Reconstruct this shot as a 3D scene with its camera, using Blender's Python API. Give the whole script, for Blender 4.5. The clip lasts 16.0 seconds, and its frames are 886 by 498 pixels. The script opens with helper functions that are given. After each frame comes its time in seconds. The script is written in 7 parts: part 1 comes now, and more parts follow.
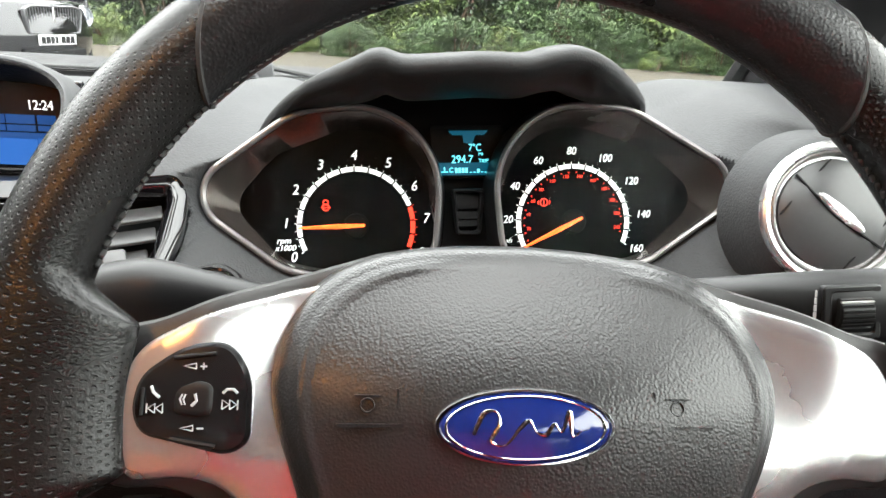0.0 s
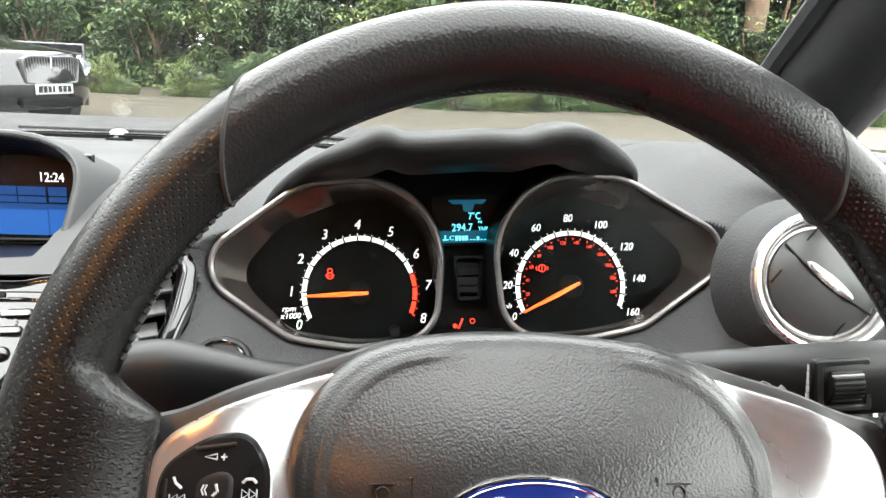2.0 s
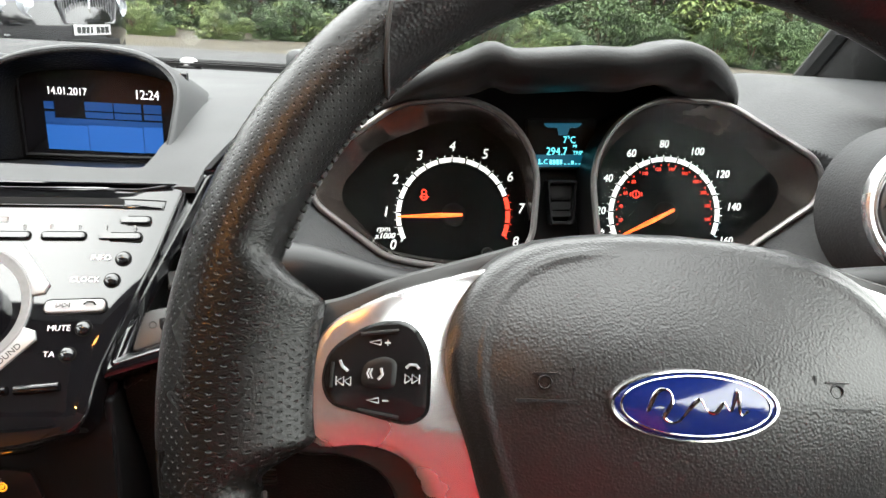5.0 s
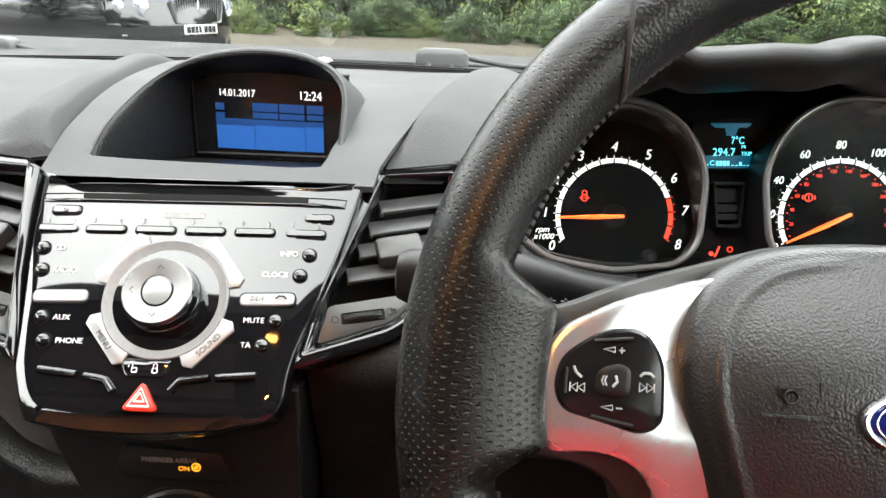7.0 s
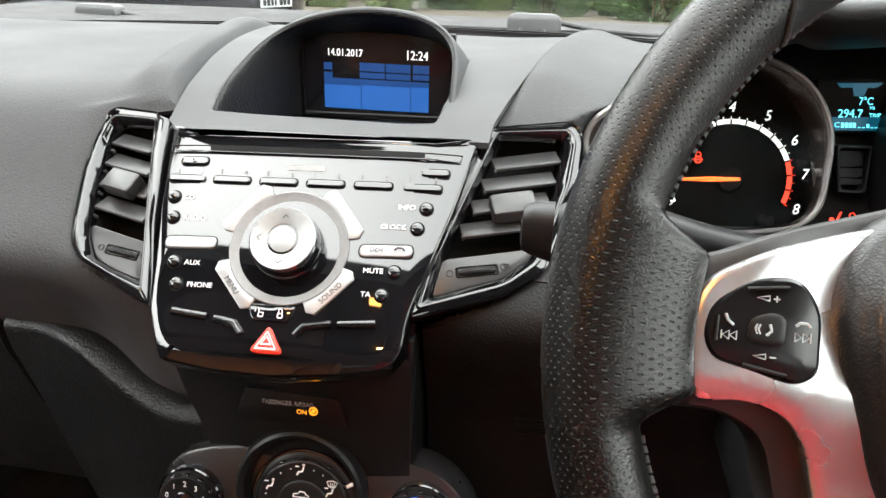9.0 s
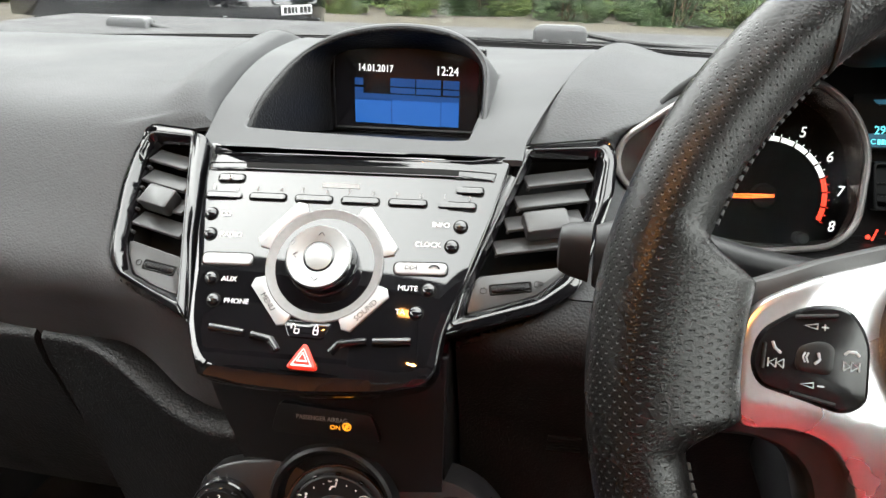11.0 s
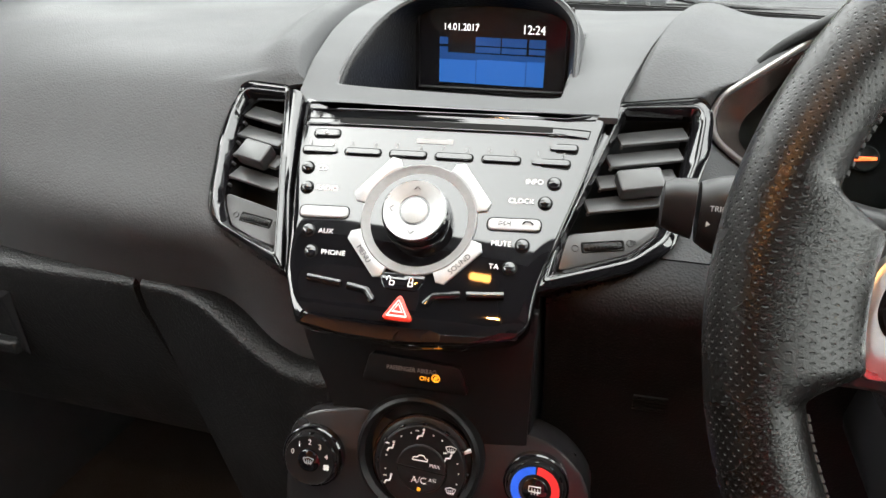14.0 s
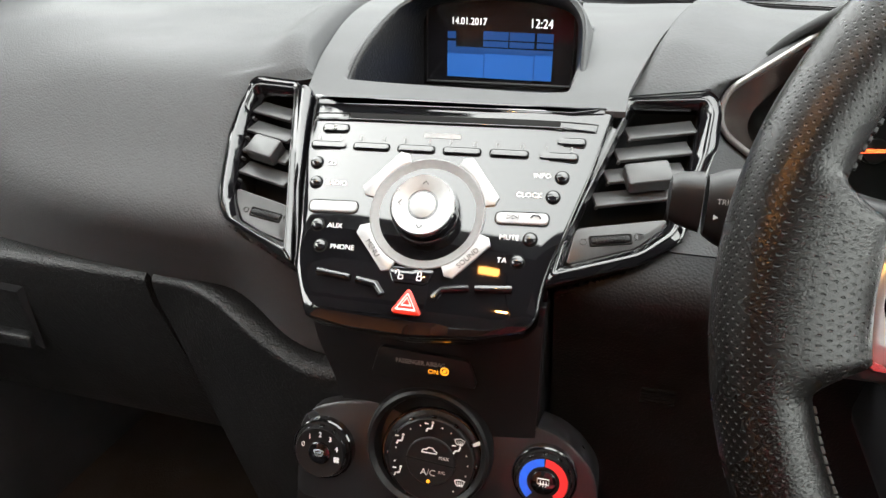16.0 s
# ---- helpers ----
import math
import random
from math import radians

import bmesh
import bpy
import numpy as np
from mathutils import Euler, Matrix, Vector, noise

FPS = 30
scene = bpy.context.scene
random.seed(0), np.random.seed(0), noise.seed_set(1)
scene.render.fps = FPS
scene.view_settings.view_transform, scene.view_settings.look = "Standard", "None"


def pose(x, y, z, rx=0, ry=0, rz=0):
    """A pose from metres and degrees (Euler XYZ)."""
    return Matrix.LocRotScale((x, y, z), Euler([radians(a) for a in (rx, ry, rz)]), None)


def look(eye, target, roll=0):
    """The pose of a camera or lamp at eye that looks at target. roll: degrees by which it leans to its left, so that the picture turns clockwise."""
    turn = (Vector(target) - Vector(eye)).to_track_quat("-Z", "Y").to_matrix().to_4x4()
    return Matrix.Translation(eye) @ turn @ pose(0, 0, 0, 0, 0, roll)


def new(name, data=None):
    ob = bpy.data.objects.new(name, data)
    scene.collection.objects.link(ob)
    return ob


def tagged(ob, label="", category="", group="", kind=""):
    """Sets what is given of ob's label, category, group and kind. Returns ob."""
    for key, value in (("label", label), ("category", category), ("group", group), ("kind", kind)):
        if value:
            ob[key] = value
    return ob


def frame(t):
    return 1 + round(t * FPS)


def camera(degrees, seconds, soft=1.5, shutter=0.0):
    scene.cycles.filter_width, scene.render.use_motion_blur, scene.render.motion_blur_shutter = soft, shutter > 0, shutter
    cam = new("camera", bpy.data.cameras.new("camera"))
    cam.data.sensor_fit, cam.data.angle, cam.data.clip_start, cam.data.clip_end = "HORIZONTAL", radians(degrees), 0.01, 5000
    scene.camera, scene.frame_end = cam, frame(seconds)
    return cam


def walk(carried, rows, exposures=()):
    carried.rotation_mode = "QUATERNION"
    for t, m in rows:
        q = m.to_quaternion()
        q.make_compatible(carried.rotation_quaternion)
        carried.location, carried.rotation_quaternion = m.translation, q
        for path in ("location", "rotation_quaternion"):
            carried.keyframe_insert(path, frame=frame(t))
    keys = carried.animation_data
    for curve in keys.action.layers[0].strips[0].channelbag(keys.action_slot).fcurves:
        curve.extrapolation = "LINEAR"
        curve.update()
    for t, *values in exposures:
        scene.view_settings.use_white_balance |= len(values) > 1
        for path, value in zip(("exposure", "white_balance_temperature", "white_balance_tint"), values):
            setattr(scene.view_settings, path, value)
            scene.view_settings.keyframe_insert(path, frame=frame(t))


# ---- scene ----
cam = camera(63.9, 16.0)
PATH = [
    (0, (0.157, 0.161, 1.087), (0.32, 2.052, 0.457), 3.3),
    (0.5, (0.155, 0.156, 1.111), (0.352, 2.085, 0.621), 3.6),
    (1, (0.157, 0.157, 1.109), (0.377, 2.089, 0.641), 3.5),
    (1.5, (0.154, 0.158, 1.107), (0.357, 2.089, 0.628), 3.1),
    (2, (0.15, 0.154, 1.107), (0.328, 2.078, 0.591), 2.9),
    (2.5, (0.148, 0.151, 1.102), (0.32, 2.066, 0.552), 2.8),
    (3, (0.15, 0.15, 1.102), (0.337, 2.059, 0.537), 3.0),
    (3.2, (0.147, 0.149, 1.1), (0.339, 2.056, 0.528), 2.9),
    (5.3, (0.097, 0.151, 1.086), (0.167, 2.036, 0.42), 3.3),
    (5.5, (0.091, 0.152, 1.086), (0.138, 2.035, 0.414), 3.1),
    (6, (0.074, 0.152, 1.087), (0.065, 2.033, 0.408), 3.0),
    (6.5, (0.059, 0.147, 1.088), (-0.033, 2.024, 0.404), 2.4),
    (7, (0.054, 0.149, 1.088), (-0.083, 2.024, 0.408), 2.2),
    (7.5, (0.047, 0.146, 1.087), (-0.128, 2.014, 0.395), 2.1),
    (8, (0.031, 0.144, 1.081), (-0.216, 1.994, 0.363), 1.4),
    (8.5, (0.028, 0.138, 1.078), (-0.27, 1.972, 0.338), 0.9),
    (8.7, (0.027, 0.139, 1.077), (-0.273, 1.969, 0.327), 1.4),
    (11, (0.016, 0.138, 1.084), (-0.344, 1.962, 0.347), 1.3),
    (11.5, (0.005, 0.134, 1.088), (-0.373, 1.959, 0.363), 1.5),
    (12, (-0.005, 0.131, 1.092), (-0.444, 1.941, 0.364), 1.3),
    (12.5, (-0.006, 0.13, 1.084), (-0.464, 1.928, 0.338), 1.4),
    (13, (-0.005, 0.13, 1.079), (-0.478, 1.908, 0.294), 1.1),
    (13.5, (-0.006, 0.128, 1.078), (-0.486, 1.89, 0.262), 0.9),
    (14, (-0.006, 0.125, 1.077), (-0.496, 1.885, 0.262), 0.8),
    (14.5, (-0.005, 0.125, 1.077), (-0.494, 1.881, 0.252), 0.8),
    (15, (-0.005, 0.123, 1.076), (-0.502, 1.877, 0.253), 0.7),
    (15.5, (-0.005, 0.123, 1.08), (-0.517, 1.871, 0.254), 0.4),
    (16, (-0.005, 0.123, 1.078), (-0.517, 1.868, 0.248), 0.3),
]
walk(cam, [(t, look(eye, target, roll)) for t, eye, target, roll in PATH], [(0, 2.5), (1, 2.43), (3.2, 2.42), (5.3, 2.33), (8.7, 2.28), (11, 2.25), (12, 2.2), (13.5, 2.19), (16, 2.24)])

# ---- light ----
world = bpy.data.worlds.new("overcast_sky")
scene.world = world
world.use_nodes = True
wn = world.node_tree
sky = wn.nodes.new("ShaderNodeTexSky")
sky.sky_type = "NISHITA"
sky.sun_disc = False
sky.sun_elevation, sky.sun_rotation = radians(60), radians(-127)
sky.air_density, sky.dust_density = 1.0, 6.0
soft_sky = wn.nodes.new("ShaderNodeHueSaturation")
soft_sky.inputs["Saturation"].default_value = 0.18
wn.links.new(sky.outputs[0], soft_sky.inputs["Color"])
cloud = wn.nodes.new("ShaderNodeMix")
cloud.data_type = "RGBA"
cloud.inputs["Factor"].default_value = 0.75
cloud.inputs["B"].default_value = (24.0, 24.0, 23.9, 1)
wn.links.new(soft_sky.outputs[0], cloud.inputs["A"])
wn.links.new(cloud.outputs["Result"], wn.nodes["Background"].inputs[0])
wn.nodes["Background"].inputs[1].default_value = 0.15
sun = new("sun", bpy.data.lights.new("sun", "SUN"))
sun.data.energy, sun.data.angle, sun.data.color = 0.9, radians(120), (1.0, 0.97, 0.92)
sun.matrix_basis = look((-4.0, -3.0, 8.5), (0, 0, 0))

# ---- materials ----
CX = -0.124


def mat(name, color, rough=0.5, metal=0.0, grain=0.0, size=0.001, vary=0.12, blotch=0.05, coat=0.0, kind="noise", emit=None, power=0.0, spec=0.5):
    """A surface with colour mottling at two scales, roughness wear and, if grain > 0, a fine relief of that size in metres."""
    m = bpy.data.materials.new(name)
    m.use_nodes = True
    nt = m.node_tree
    b = nt.nodes["Principled BSDF"]
    tc = nt.nodes.new("ShaderNodeTexCoord")
    b.inputs["Metallic"].default_value = metal
    b.inputs["Coat Weight"].default_value = coat
    b.inputs["Coat Roughness"].default_value = 0.03
    b.inputs["Specular IOR Level"].default_value = spec
    big = nt.nodes.new("ShaderNodeTexNoise")
    big.inputs["Scale"].default_value = 1.0 / blotch
    big.inputs["Detail"].default_value = 4
    nt.links.new(tc.outputs["Object"], big.inputs["Vector"])
    fine = nt.nodes.new("ShaderNodeTexNoise")
    fine.inputs["Scale"].default_value = 0.35 / size
    fine.inputs["Detail"].default_value = 2
    nt.links.new(tc.outputs["Object"], fine.inputs["Vector"])
    add = nt.nodes.new("ShaderNodeMath")
    add.operation = "ADD"
    nt.links.new(big.outputs[0], add.inputs[0])
    nt.links.new(fine.outputs[0], add.inputs[1])
    ramp = nt.nodes.new("ShaderNodeMapRange")
    ramp.inputs[1].default_value, ramp.inputs[2].default_value = 0.6, 1.4
    ramp.inputs[3].default_value, ramp.inputs[4].default_value = 1 - vary, 1 + vary
    nt.links.new(add.outputs[0], ramp.inputs[0])
    hue = nt.nodes.new("ShaderNodeHueSaturation")
    hue.inputs["Color"].default_value = (*color, 1)
    nt.links.new(ramp.outputs[0], hue.inputs["Value"])
    nt.links.new(hue.outputs[0], b.inputs["Base Color"])
    rr = nt.nodes.new("ShaderNodeMapRange")
    rr.inputs[1].default_value, rr.inputs[2].default_value = 0.3, 0.7
    rr.inputs[3].default_value, rr.inputs[4].default_value = rough * 0.85, min(1, rough * 1.15)
    nt.links.new(big.outputs[0], rr.inputs[0])
    nt.links.new(rr.outputs[0], b.inputs["Roughness"])
    if grain:
        if kind == "leather":
            tex = nt.nodes.new("ShaderNodeTexVoronoi")
            tex.feature = "SMOOTH_F1"
            tex.inputs["Scale"].default_value = 1 / size
            warp = nt.nodes.new("ShaderNodeTexNoise")
            warp.inputs["Scale"].default_value = 0.4 / size
            mixv = nt.nodes.new("ShaderNodeVectorMath")
            mixv.operation = "MULTIPLY_ADD"
            mixv.inputs[1].default_value = (size * 0.9,) * 3
            nt.links.new(tc.outputs["Object"], warp.inputs["Vector"])
            nt.links.new(warp.outputs["Color"], mixv.inputs[0])
            nt.links.new(tc.outputs["Object"], mixv.inputs[2])
            nt.links.new(mixv.outputs[0], tex.inputs["Vector"])
            out = tex.outputs["Distance"]
        else:
            tex = nt.nodes.new("ShaderNodeTexNoise")
            tex.inputs["Scale"].default_value = 1 / size
            tex.inputs["Detail"].default_value = 3
            nt.links.new(tc.outputs["Object"], tex.inputs["Vector"])
            out = tex.outputs[0]
        bump = nt.nodes.new("ShaderNodeBump")
        bump.inputs["Strength"].default_value = grain
        bump.inputs["Distance"].default_value = size * 0.5
        bump.invert = kind == "leather"
        nt.links.new(out, bump.inputs["Height"])
        nt.links.new(bump.outputs[0], b.inputs["Normal"])
    if emit:
        b.inputs["Emission Color"].default_value = (*emit, 1)
        b.inputs["Emission Strength"].default_value = power
    return m


def glass_mat(name, tint=(0.96, 0.98, 0.97), gloss=1.0):
    """Thin clear glazing: lets light straight through and mirrors by Fresnel."""
    m = bpy.data.materials.new(name)
    m.use_nodes = True
    nt = m.node_tree
    nt.nodes.clear()
    out = nt.nodes.new("ShaderNodeOutputMaterial")
    tr = nt.nodes.new("ShaderNodeBsdfTransparent")
    tr.inputs[0].default_value = (*tint, 1)
    gl = nt.nodes.new("ShaderNodeBsdfGlossy")
    gl.inputs["Roughness"].default_value = 0.01
    face = nt.nodes.new("ShaderNodeLayerWeight")
    face.inputs[0].default_value = 0.5
    fres = nt.nodes.new("ShaderNodeMath")
    fres.operation = "POWER"
    fres.inputs[1].default_value = 4.0
    nt.links.new(face.outputs["Facing"], fres.inputs[0])
    k = nt.nodes.new("ShaderNodeMath")
    k.operation = "MULTIPLY_ADD"
    k.inputs[1].default_value = 0.5 * gloss
    k.inputs[2].default_value = 0.025 * gloss
    mix = nt.nodes.new("ShaderNodeMixShader")
    nt.links.new(fres.outputs[0], k.inputs[0])
    nt.links.new(k.outputs[0], mix.inputs[0])
    nt.links.new(tr.outputs[0], mix.inputs[1])
    nt.links.new(gl.outputs[0], mix.inputs[2])
    nt.links.new(mix.outputs[0], out.inputs[0])
    return m


def perforated(name, color, rough, pitch=0.0062, hole=0.11):
    """Leather with a staggered grid of small punched holes, laid along the mesh's UVs (in metres), and a fine grain."""
    m = mat(name, color, rough, grain=0.45, size=0.0009, vary=0.2, spec=0.35)
    nt = m.node_tree
    b = nt.nodes["Principled BSDF"]
    uv = nt.nodes.new("ShaderNodeUVMap")
    masks = []
    for shift in (0.0, 0.5):
        mp = nt.nodes.new("ShaderNodeVectorMath")
        mp.operation = "MULTIPLY_ADD"
        mp.inputs[1].default_value = (1 / pitch, 1 / pitch, 0)
        mp.inputs[2].default_value = (shift, shift, 0)
        fr_ = nt.nodes.new("ShaderNodeVectorMath")
        fr_.operation = "FRACTION"
        sub = nt.nodes.new("ShaderNodeVectorMath")
        sub.operation = "DISTANCE"
        sub.inputs[1].default_value = (0.5, 0.5, 0)
        mr = nt.nodes.new("ShaderNodeMapRange")
        mr.inputs[1].default_value, mr.inputs[2].default_value = hole * 0.7, hole * 1.3
        nt.links.new(uv.outputs[0], mp.inputs[0])
        nt.links.new(mp.outputs[0], fr_.inputs[0])
        nt.links.new(fr_.outputs[0], sub.inputs[0])
        nt.links.new(sub.outputs["Value"], mr.inputs[0])
        masks.append(mr)
    both = nt.nodes.new("ShaderNodeMath")
    both.operation = "MINIMUM"
    nt.links.new(masks[0].outputs[0], both.inputs[0])
    nt.links.new(masks[1].outputs[0], both.inputs[1])
    grain = next(n for n in nt.nodes if n.type == "BUMP")
    bump = nt.nodes.new("ShaderNodeBump")
    bump.inputs["Strength"].default_value = 1.0
    bump.inputs["Distance"].default_value = 0.0005
    nt.links.new(both.outputs[0], bump.inputs["Height"])
    nt.links.new(grain.outputs[0], bump.inputs["Normal"])
    nt.links.new(bump.outputs[0], b.inputs["Normal"])
    # the punched holes are coloured near black
    hole_mix = nt.nodes.new("ShaderNodeMix")
    hole_mix.data_type = "RGBA"
    hole_mix.inputs["A"].default_value = (0.001, 0.001, 0.001, 1)
    skin_col = b.inputs["Base Color"].links[0].from_socket
    nt.links.new(both.outputs[0], hole_mix.inputs["Factor"])
    nt.links.new(skin_col, hole_mix.inputs["B"])
    nt.links.new(hole_mix.outputs["Result"], b.inputs["Base Color"])
    return m


DASH = mat("dash_soft_grey", (0.045, 0.046, 0.0475), 0.65, spec=0.2, grain=0.42, size=0.0014, kind="leather", vary=0.08, blotch=0.2)
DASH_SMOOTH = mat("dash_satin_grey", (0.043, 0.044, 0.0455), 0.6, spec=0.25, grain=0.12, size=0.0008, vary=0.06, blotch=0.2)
# charcoal plastic; inside the display hood it stands in for shade
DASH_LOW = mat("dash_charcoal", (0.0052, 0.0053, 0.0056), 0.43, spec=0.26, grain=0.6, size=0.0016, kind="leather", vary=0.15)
BLACK = mat("black_plastic", (0.0065, 0.0065, 0.007), 0.42, spec=0.3, grain=0.1, size=0.0008)
MATT = mat("matt_black", (0.006, 0.006, 0.006), 0.75, spec=0.15)
GLOSS = mat("piano_black", (0.003, 0.003, 0.0035), 0.03, spec=0.5, coat=0.75, vary=0.3)
GLOSS_EDGE = mat("piano_black_edge", (0.004, 0.004, 0.005), 0.07, coat=0.8)
SATIN = mat("satin_silver_trim", (0.62, 0.625, 0.63), 0.27, metal=0.92, grain=0.06, size=0.0006, vary=0.05)
CHROME = mat("chrome", (0.75, 0.75, 0.76), 0.08, metal=1.0, vary=0.03)
BRUSHED = mat("brushed_aluminium", (0.23, 0.23, 0.23), 0.3, metal=1.0, vary=0.05)
GREYBTN = mat("silver_grey_plastic", (0.31, 0.315, 0.32), 0.35, metal=0.3, vary=0.05)
LEATHER = mat("black_leather", (0.0085, 0.0085, 0.009), 0.3, spec=0.35, grain=0.3, size=0.0012, kind="leather", vary=0.2)
# darker, duller dash plastic: the knee area's shade is put into its colour
KNEE = mat("knee_shade_plastic", (0.0065, 0.0065, 0.007), 0.54, spec=0.18, grain=0.5, size=0.0014, kind="leather", vary=0.1)
PERF = perforated("perforated_leather", (0.005, 0.0048, 0.0046), 0.27, pitch=0.0037, hole=0.11)
PADSKIN = mat("airbag_cover_skin", (0.012, 0.012, 0.0125), 0.34, spec=0.58, grain=0.42, size=0.0009, kind="leather", vary=0.15)
THREAD = mat("thread", (0.02, 0.02, 0.02), 0.8)
GLASS = glass_mat("clear_glass", gloss=0.07)
WINDGLASS = glass_mat("windscreen_glass", (0.772, 0.787, 0.78), gloss=0.9)
VISOR = mat("visor_soft_black", (0.0125, 0.013, 0.0135), 0.6, spec=0.35, grain=0.25, size=0.0012, kind="leather", vary=0.1)
SLAT = mat("vent_slat_grey", (0.035, 0.0355, 0.036), 0.36, vary=0.08)
BLUE = mat("badge_blue", (0.006, 0.016, 0.12), 0.1, coat=1.0, vary=0.1)
WHITE = mat("white_print", (0.75, 0.75, 0.75), 0.5)
GREY_PRINT = mat("grey_print", (0.22, 0.22, 0.22), 0.5)
# plain red plastic, brightened by some added emission
RED = mat("glowing_red_button", (0.75, 0.03, 0.02), 0.3, emit=(1, 0.05, 0.02), power=0.115)
LIT_WHITE = mat("lit_white", (0.8, 0.8, 0.8), 0.5, emit=(1, 0.98, 0.95), power=0.27)
LIT_RED = mat("lit_red", (0.6, 0.02, 0.01), 0.5, emit=(1, 0.05, 0.02), power=0.396)
LIT_AMBER = mat("lit_amber", (0.6, 0.3, 0.02), 0.5, emit=(1, 0.33, 0.02), power=0.32)
LIT_NEEDLE = mat("lit_needle", (0.9, 0.2, 0.03), 0.4, emit=(1, 0.055, 0.01), power=0.5)
LIT_CYAN = mat("lit_cyan", (0.1, 0.6, 0.7), 0.5, emit=(0.15, 0.85, 1.0), power=0.429)
DIM_CYAN = mat("dim_cyan", (0.0, 0.03, 0.06), 0.4, emit=(0.0, 0.28, 0.45), power=0.053)
# the two temperature band prints carry a faint emission of their own
BLUE_RING = mat("glowing_blue_print", (0.02, 0.12, 0.7), 0.4, emit=(0.02, 0.12, 0.8), power=0.083)
RED_RING = mat("glowing_red_print", (0.7, 0.03, 0.03), 0.4, emit=(0.8, 0.03, 0.03), power=0.083)


# ---- mesh helpers ----
def fr(o, yaw=0.0, tilt=0.0, roll=0.0):
    """A pose at o whose local x runs along a panel, y up its slope and z out of its face towards the driver."""
    y, s = radians(yaw), radians(tilt)
    x = Vector((math.cos(y), math.sin(y), 0))
    f = Vector((-math.sin(y), math.cos(y), 0))
    v = f * math.sin(s) + Vector((0, 0, math.cos(s)))
    n = x.cross(v)
    m = Matrix((x, v, n)).transposed().to_4x4()
    m.translation = o
    return m @ Matrix.Rotation(radians(roll), 4, "Z")


def thing(name, m, label, category, group="", kind=""):
    e = new(name)
    e.empty_display_size = 0.02
    e.matrix_basis = m
    return tagged(e, label, category, group, kind)


def part(name, bm, material, parent=None, label="", smooth=True, m=None, angle=35):
    me = bpy.data.meshes.new(name)
    bmesh.ops.recalc_face_normals(bm, faces=bm.faces[:])
    bm.to_mesh(me)
    bm.free()
    me.materials.append(material)
    if smooth:
        me.shade_smooth()
        me.set_sharp_from_angle(angle=radians(angle))
    ob = new(name, me)
    if parent:
        ob.parent = parent
    if m is not None:
        ob.matrix_basis = m
    return tagged(ob, label)


def skin(loops, caps=(True, True), closed=True):
    """Bridges loops of points with equal counts, one after another."""
    bm = bmesh.new()
    vs = [[bm.verts.new(p) for p in loop] for loop in loops]
    n = len(vs[0])
    for a, b in zip(vs, vs[1:]):
        for i in range(n if closed else n - 1):
            j = (i + 1) % n
            bm.faces.new((a[i], a[j], b[j], b[i]))
    if caps[0]:
        bm.faces.new(vs[0][::-1])
    if caps[1]:
        bm.faces.new(vs[-1])
    return bm


def join(*bms):
    out = bms[0]
    for b in bms[1:]:
        me = bpy.data.meshes.new("tmp")
        b.to_mesh(me)
        b.free()
        out.from_mesh(me)
        bpy.data.meshes.remove(me)
    return out


def moved(bm, m):
    bm.transform(m)
    return bm


def circle(cx, cy, r, n=32, a0=0.0, ry=None):
    return [(cx + r * math.cos(a0 + 2 * math.pi * i / n), cy + (ry or r) * math.sin(a0 + 2 * math.pi * i / n)) for i in range(n)]


def rpoly(pts, r, n=5):
    """A polygon (counter-clockwise) with its corners rounded; r may be one radius or one a corner."""
    out = []
    k = len(pts)
    for i in range(k):
        p, a, b = Vector(pts[i]), Vector(pts[i - 1]), Vector(pts[(i + 1) % k])
        da, db = (a - p), (b - p)
        ri = r[i] if isinstance(r, (list, tuple)) else r
        ri = min(ri, 0.48 * da.length, 0.48 * db.length)
        s, e = p + da.normalized() * ri, p + db.normalized() * ri
        for j in range(n + 1):
            t = j / n
            out.append(tuple((1 - t) ** 2 * s + 2 * t * (1 - t) * p + t * t * e))
    return out


def hullc(circles, n=40):
    """The outline round several discs (x, y, r), evenly spaced by angle about the first one's centre of mass."""
    pts = sorted({(round(x, 6), round(y, 6)) for cx, cy, r in circles for x, y in circle(cx, cy, r, 72)})

    def half(seq):
        h = []
        for p in seq:
            while len(h) > 1 and (h[-1][0] - h[-2][0]) * (p[1] - h[-2][1]) - (h[-1][1] - h[-2][1]) * (p[0] - h[-2][0]) <= 0:
                h.pop()
            h.append(p)
        return h[:-1]

    hull = half(pts) + half(pts[::-1])
    return resample(hull, n)


def resample(loop, n):
    p = [Vector(q) for q in loop] + [Vector(loop[0])]
    d = [0.0]
    for a, b in zip(p, p[1:]):
        d.append(d[-1] + (b - a).length)
    out, j = [], 0
    for i in range(n):
        s = d[-1] * i / n
        while d[j + 1] < s:
            j += 1
        t = (s - d[j]) / max(1e-9, d[j + 1] - d[j])
        out.append(tuple(p[j].lerp(p[j + 1], t)))
    return out


def inset(pts, d):
    """Moves a closed outline inwards by d along its normals."""
    out, n = [], len(pts)
    if sum(pts[i - 1][0] * pts[i][1] - pts[i][0] * pts[i - 1][1] for i in range(n)) < 0:
        d = -d
    for i in range(n):
        a, b = Vector(pts[i - 1]), Vector(pts[(i + 1) % n])
        t = (b - a)
        t = t.normalized() if t.length > 1e-9 else Vector((1, 0))
        out.append((pts[i][0] - t.y * d, pts[i][1] + t.x * d))
    return out


def at_z(pts, z):
    return [(x, y, z) for x, y in pts]


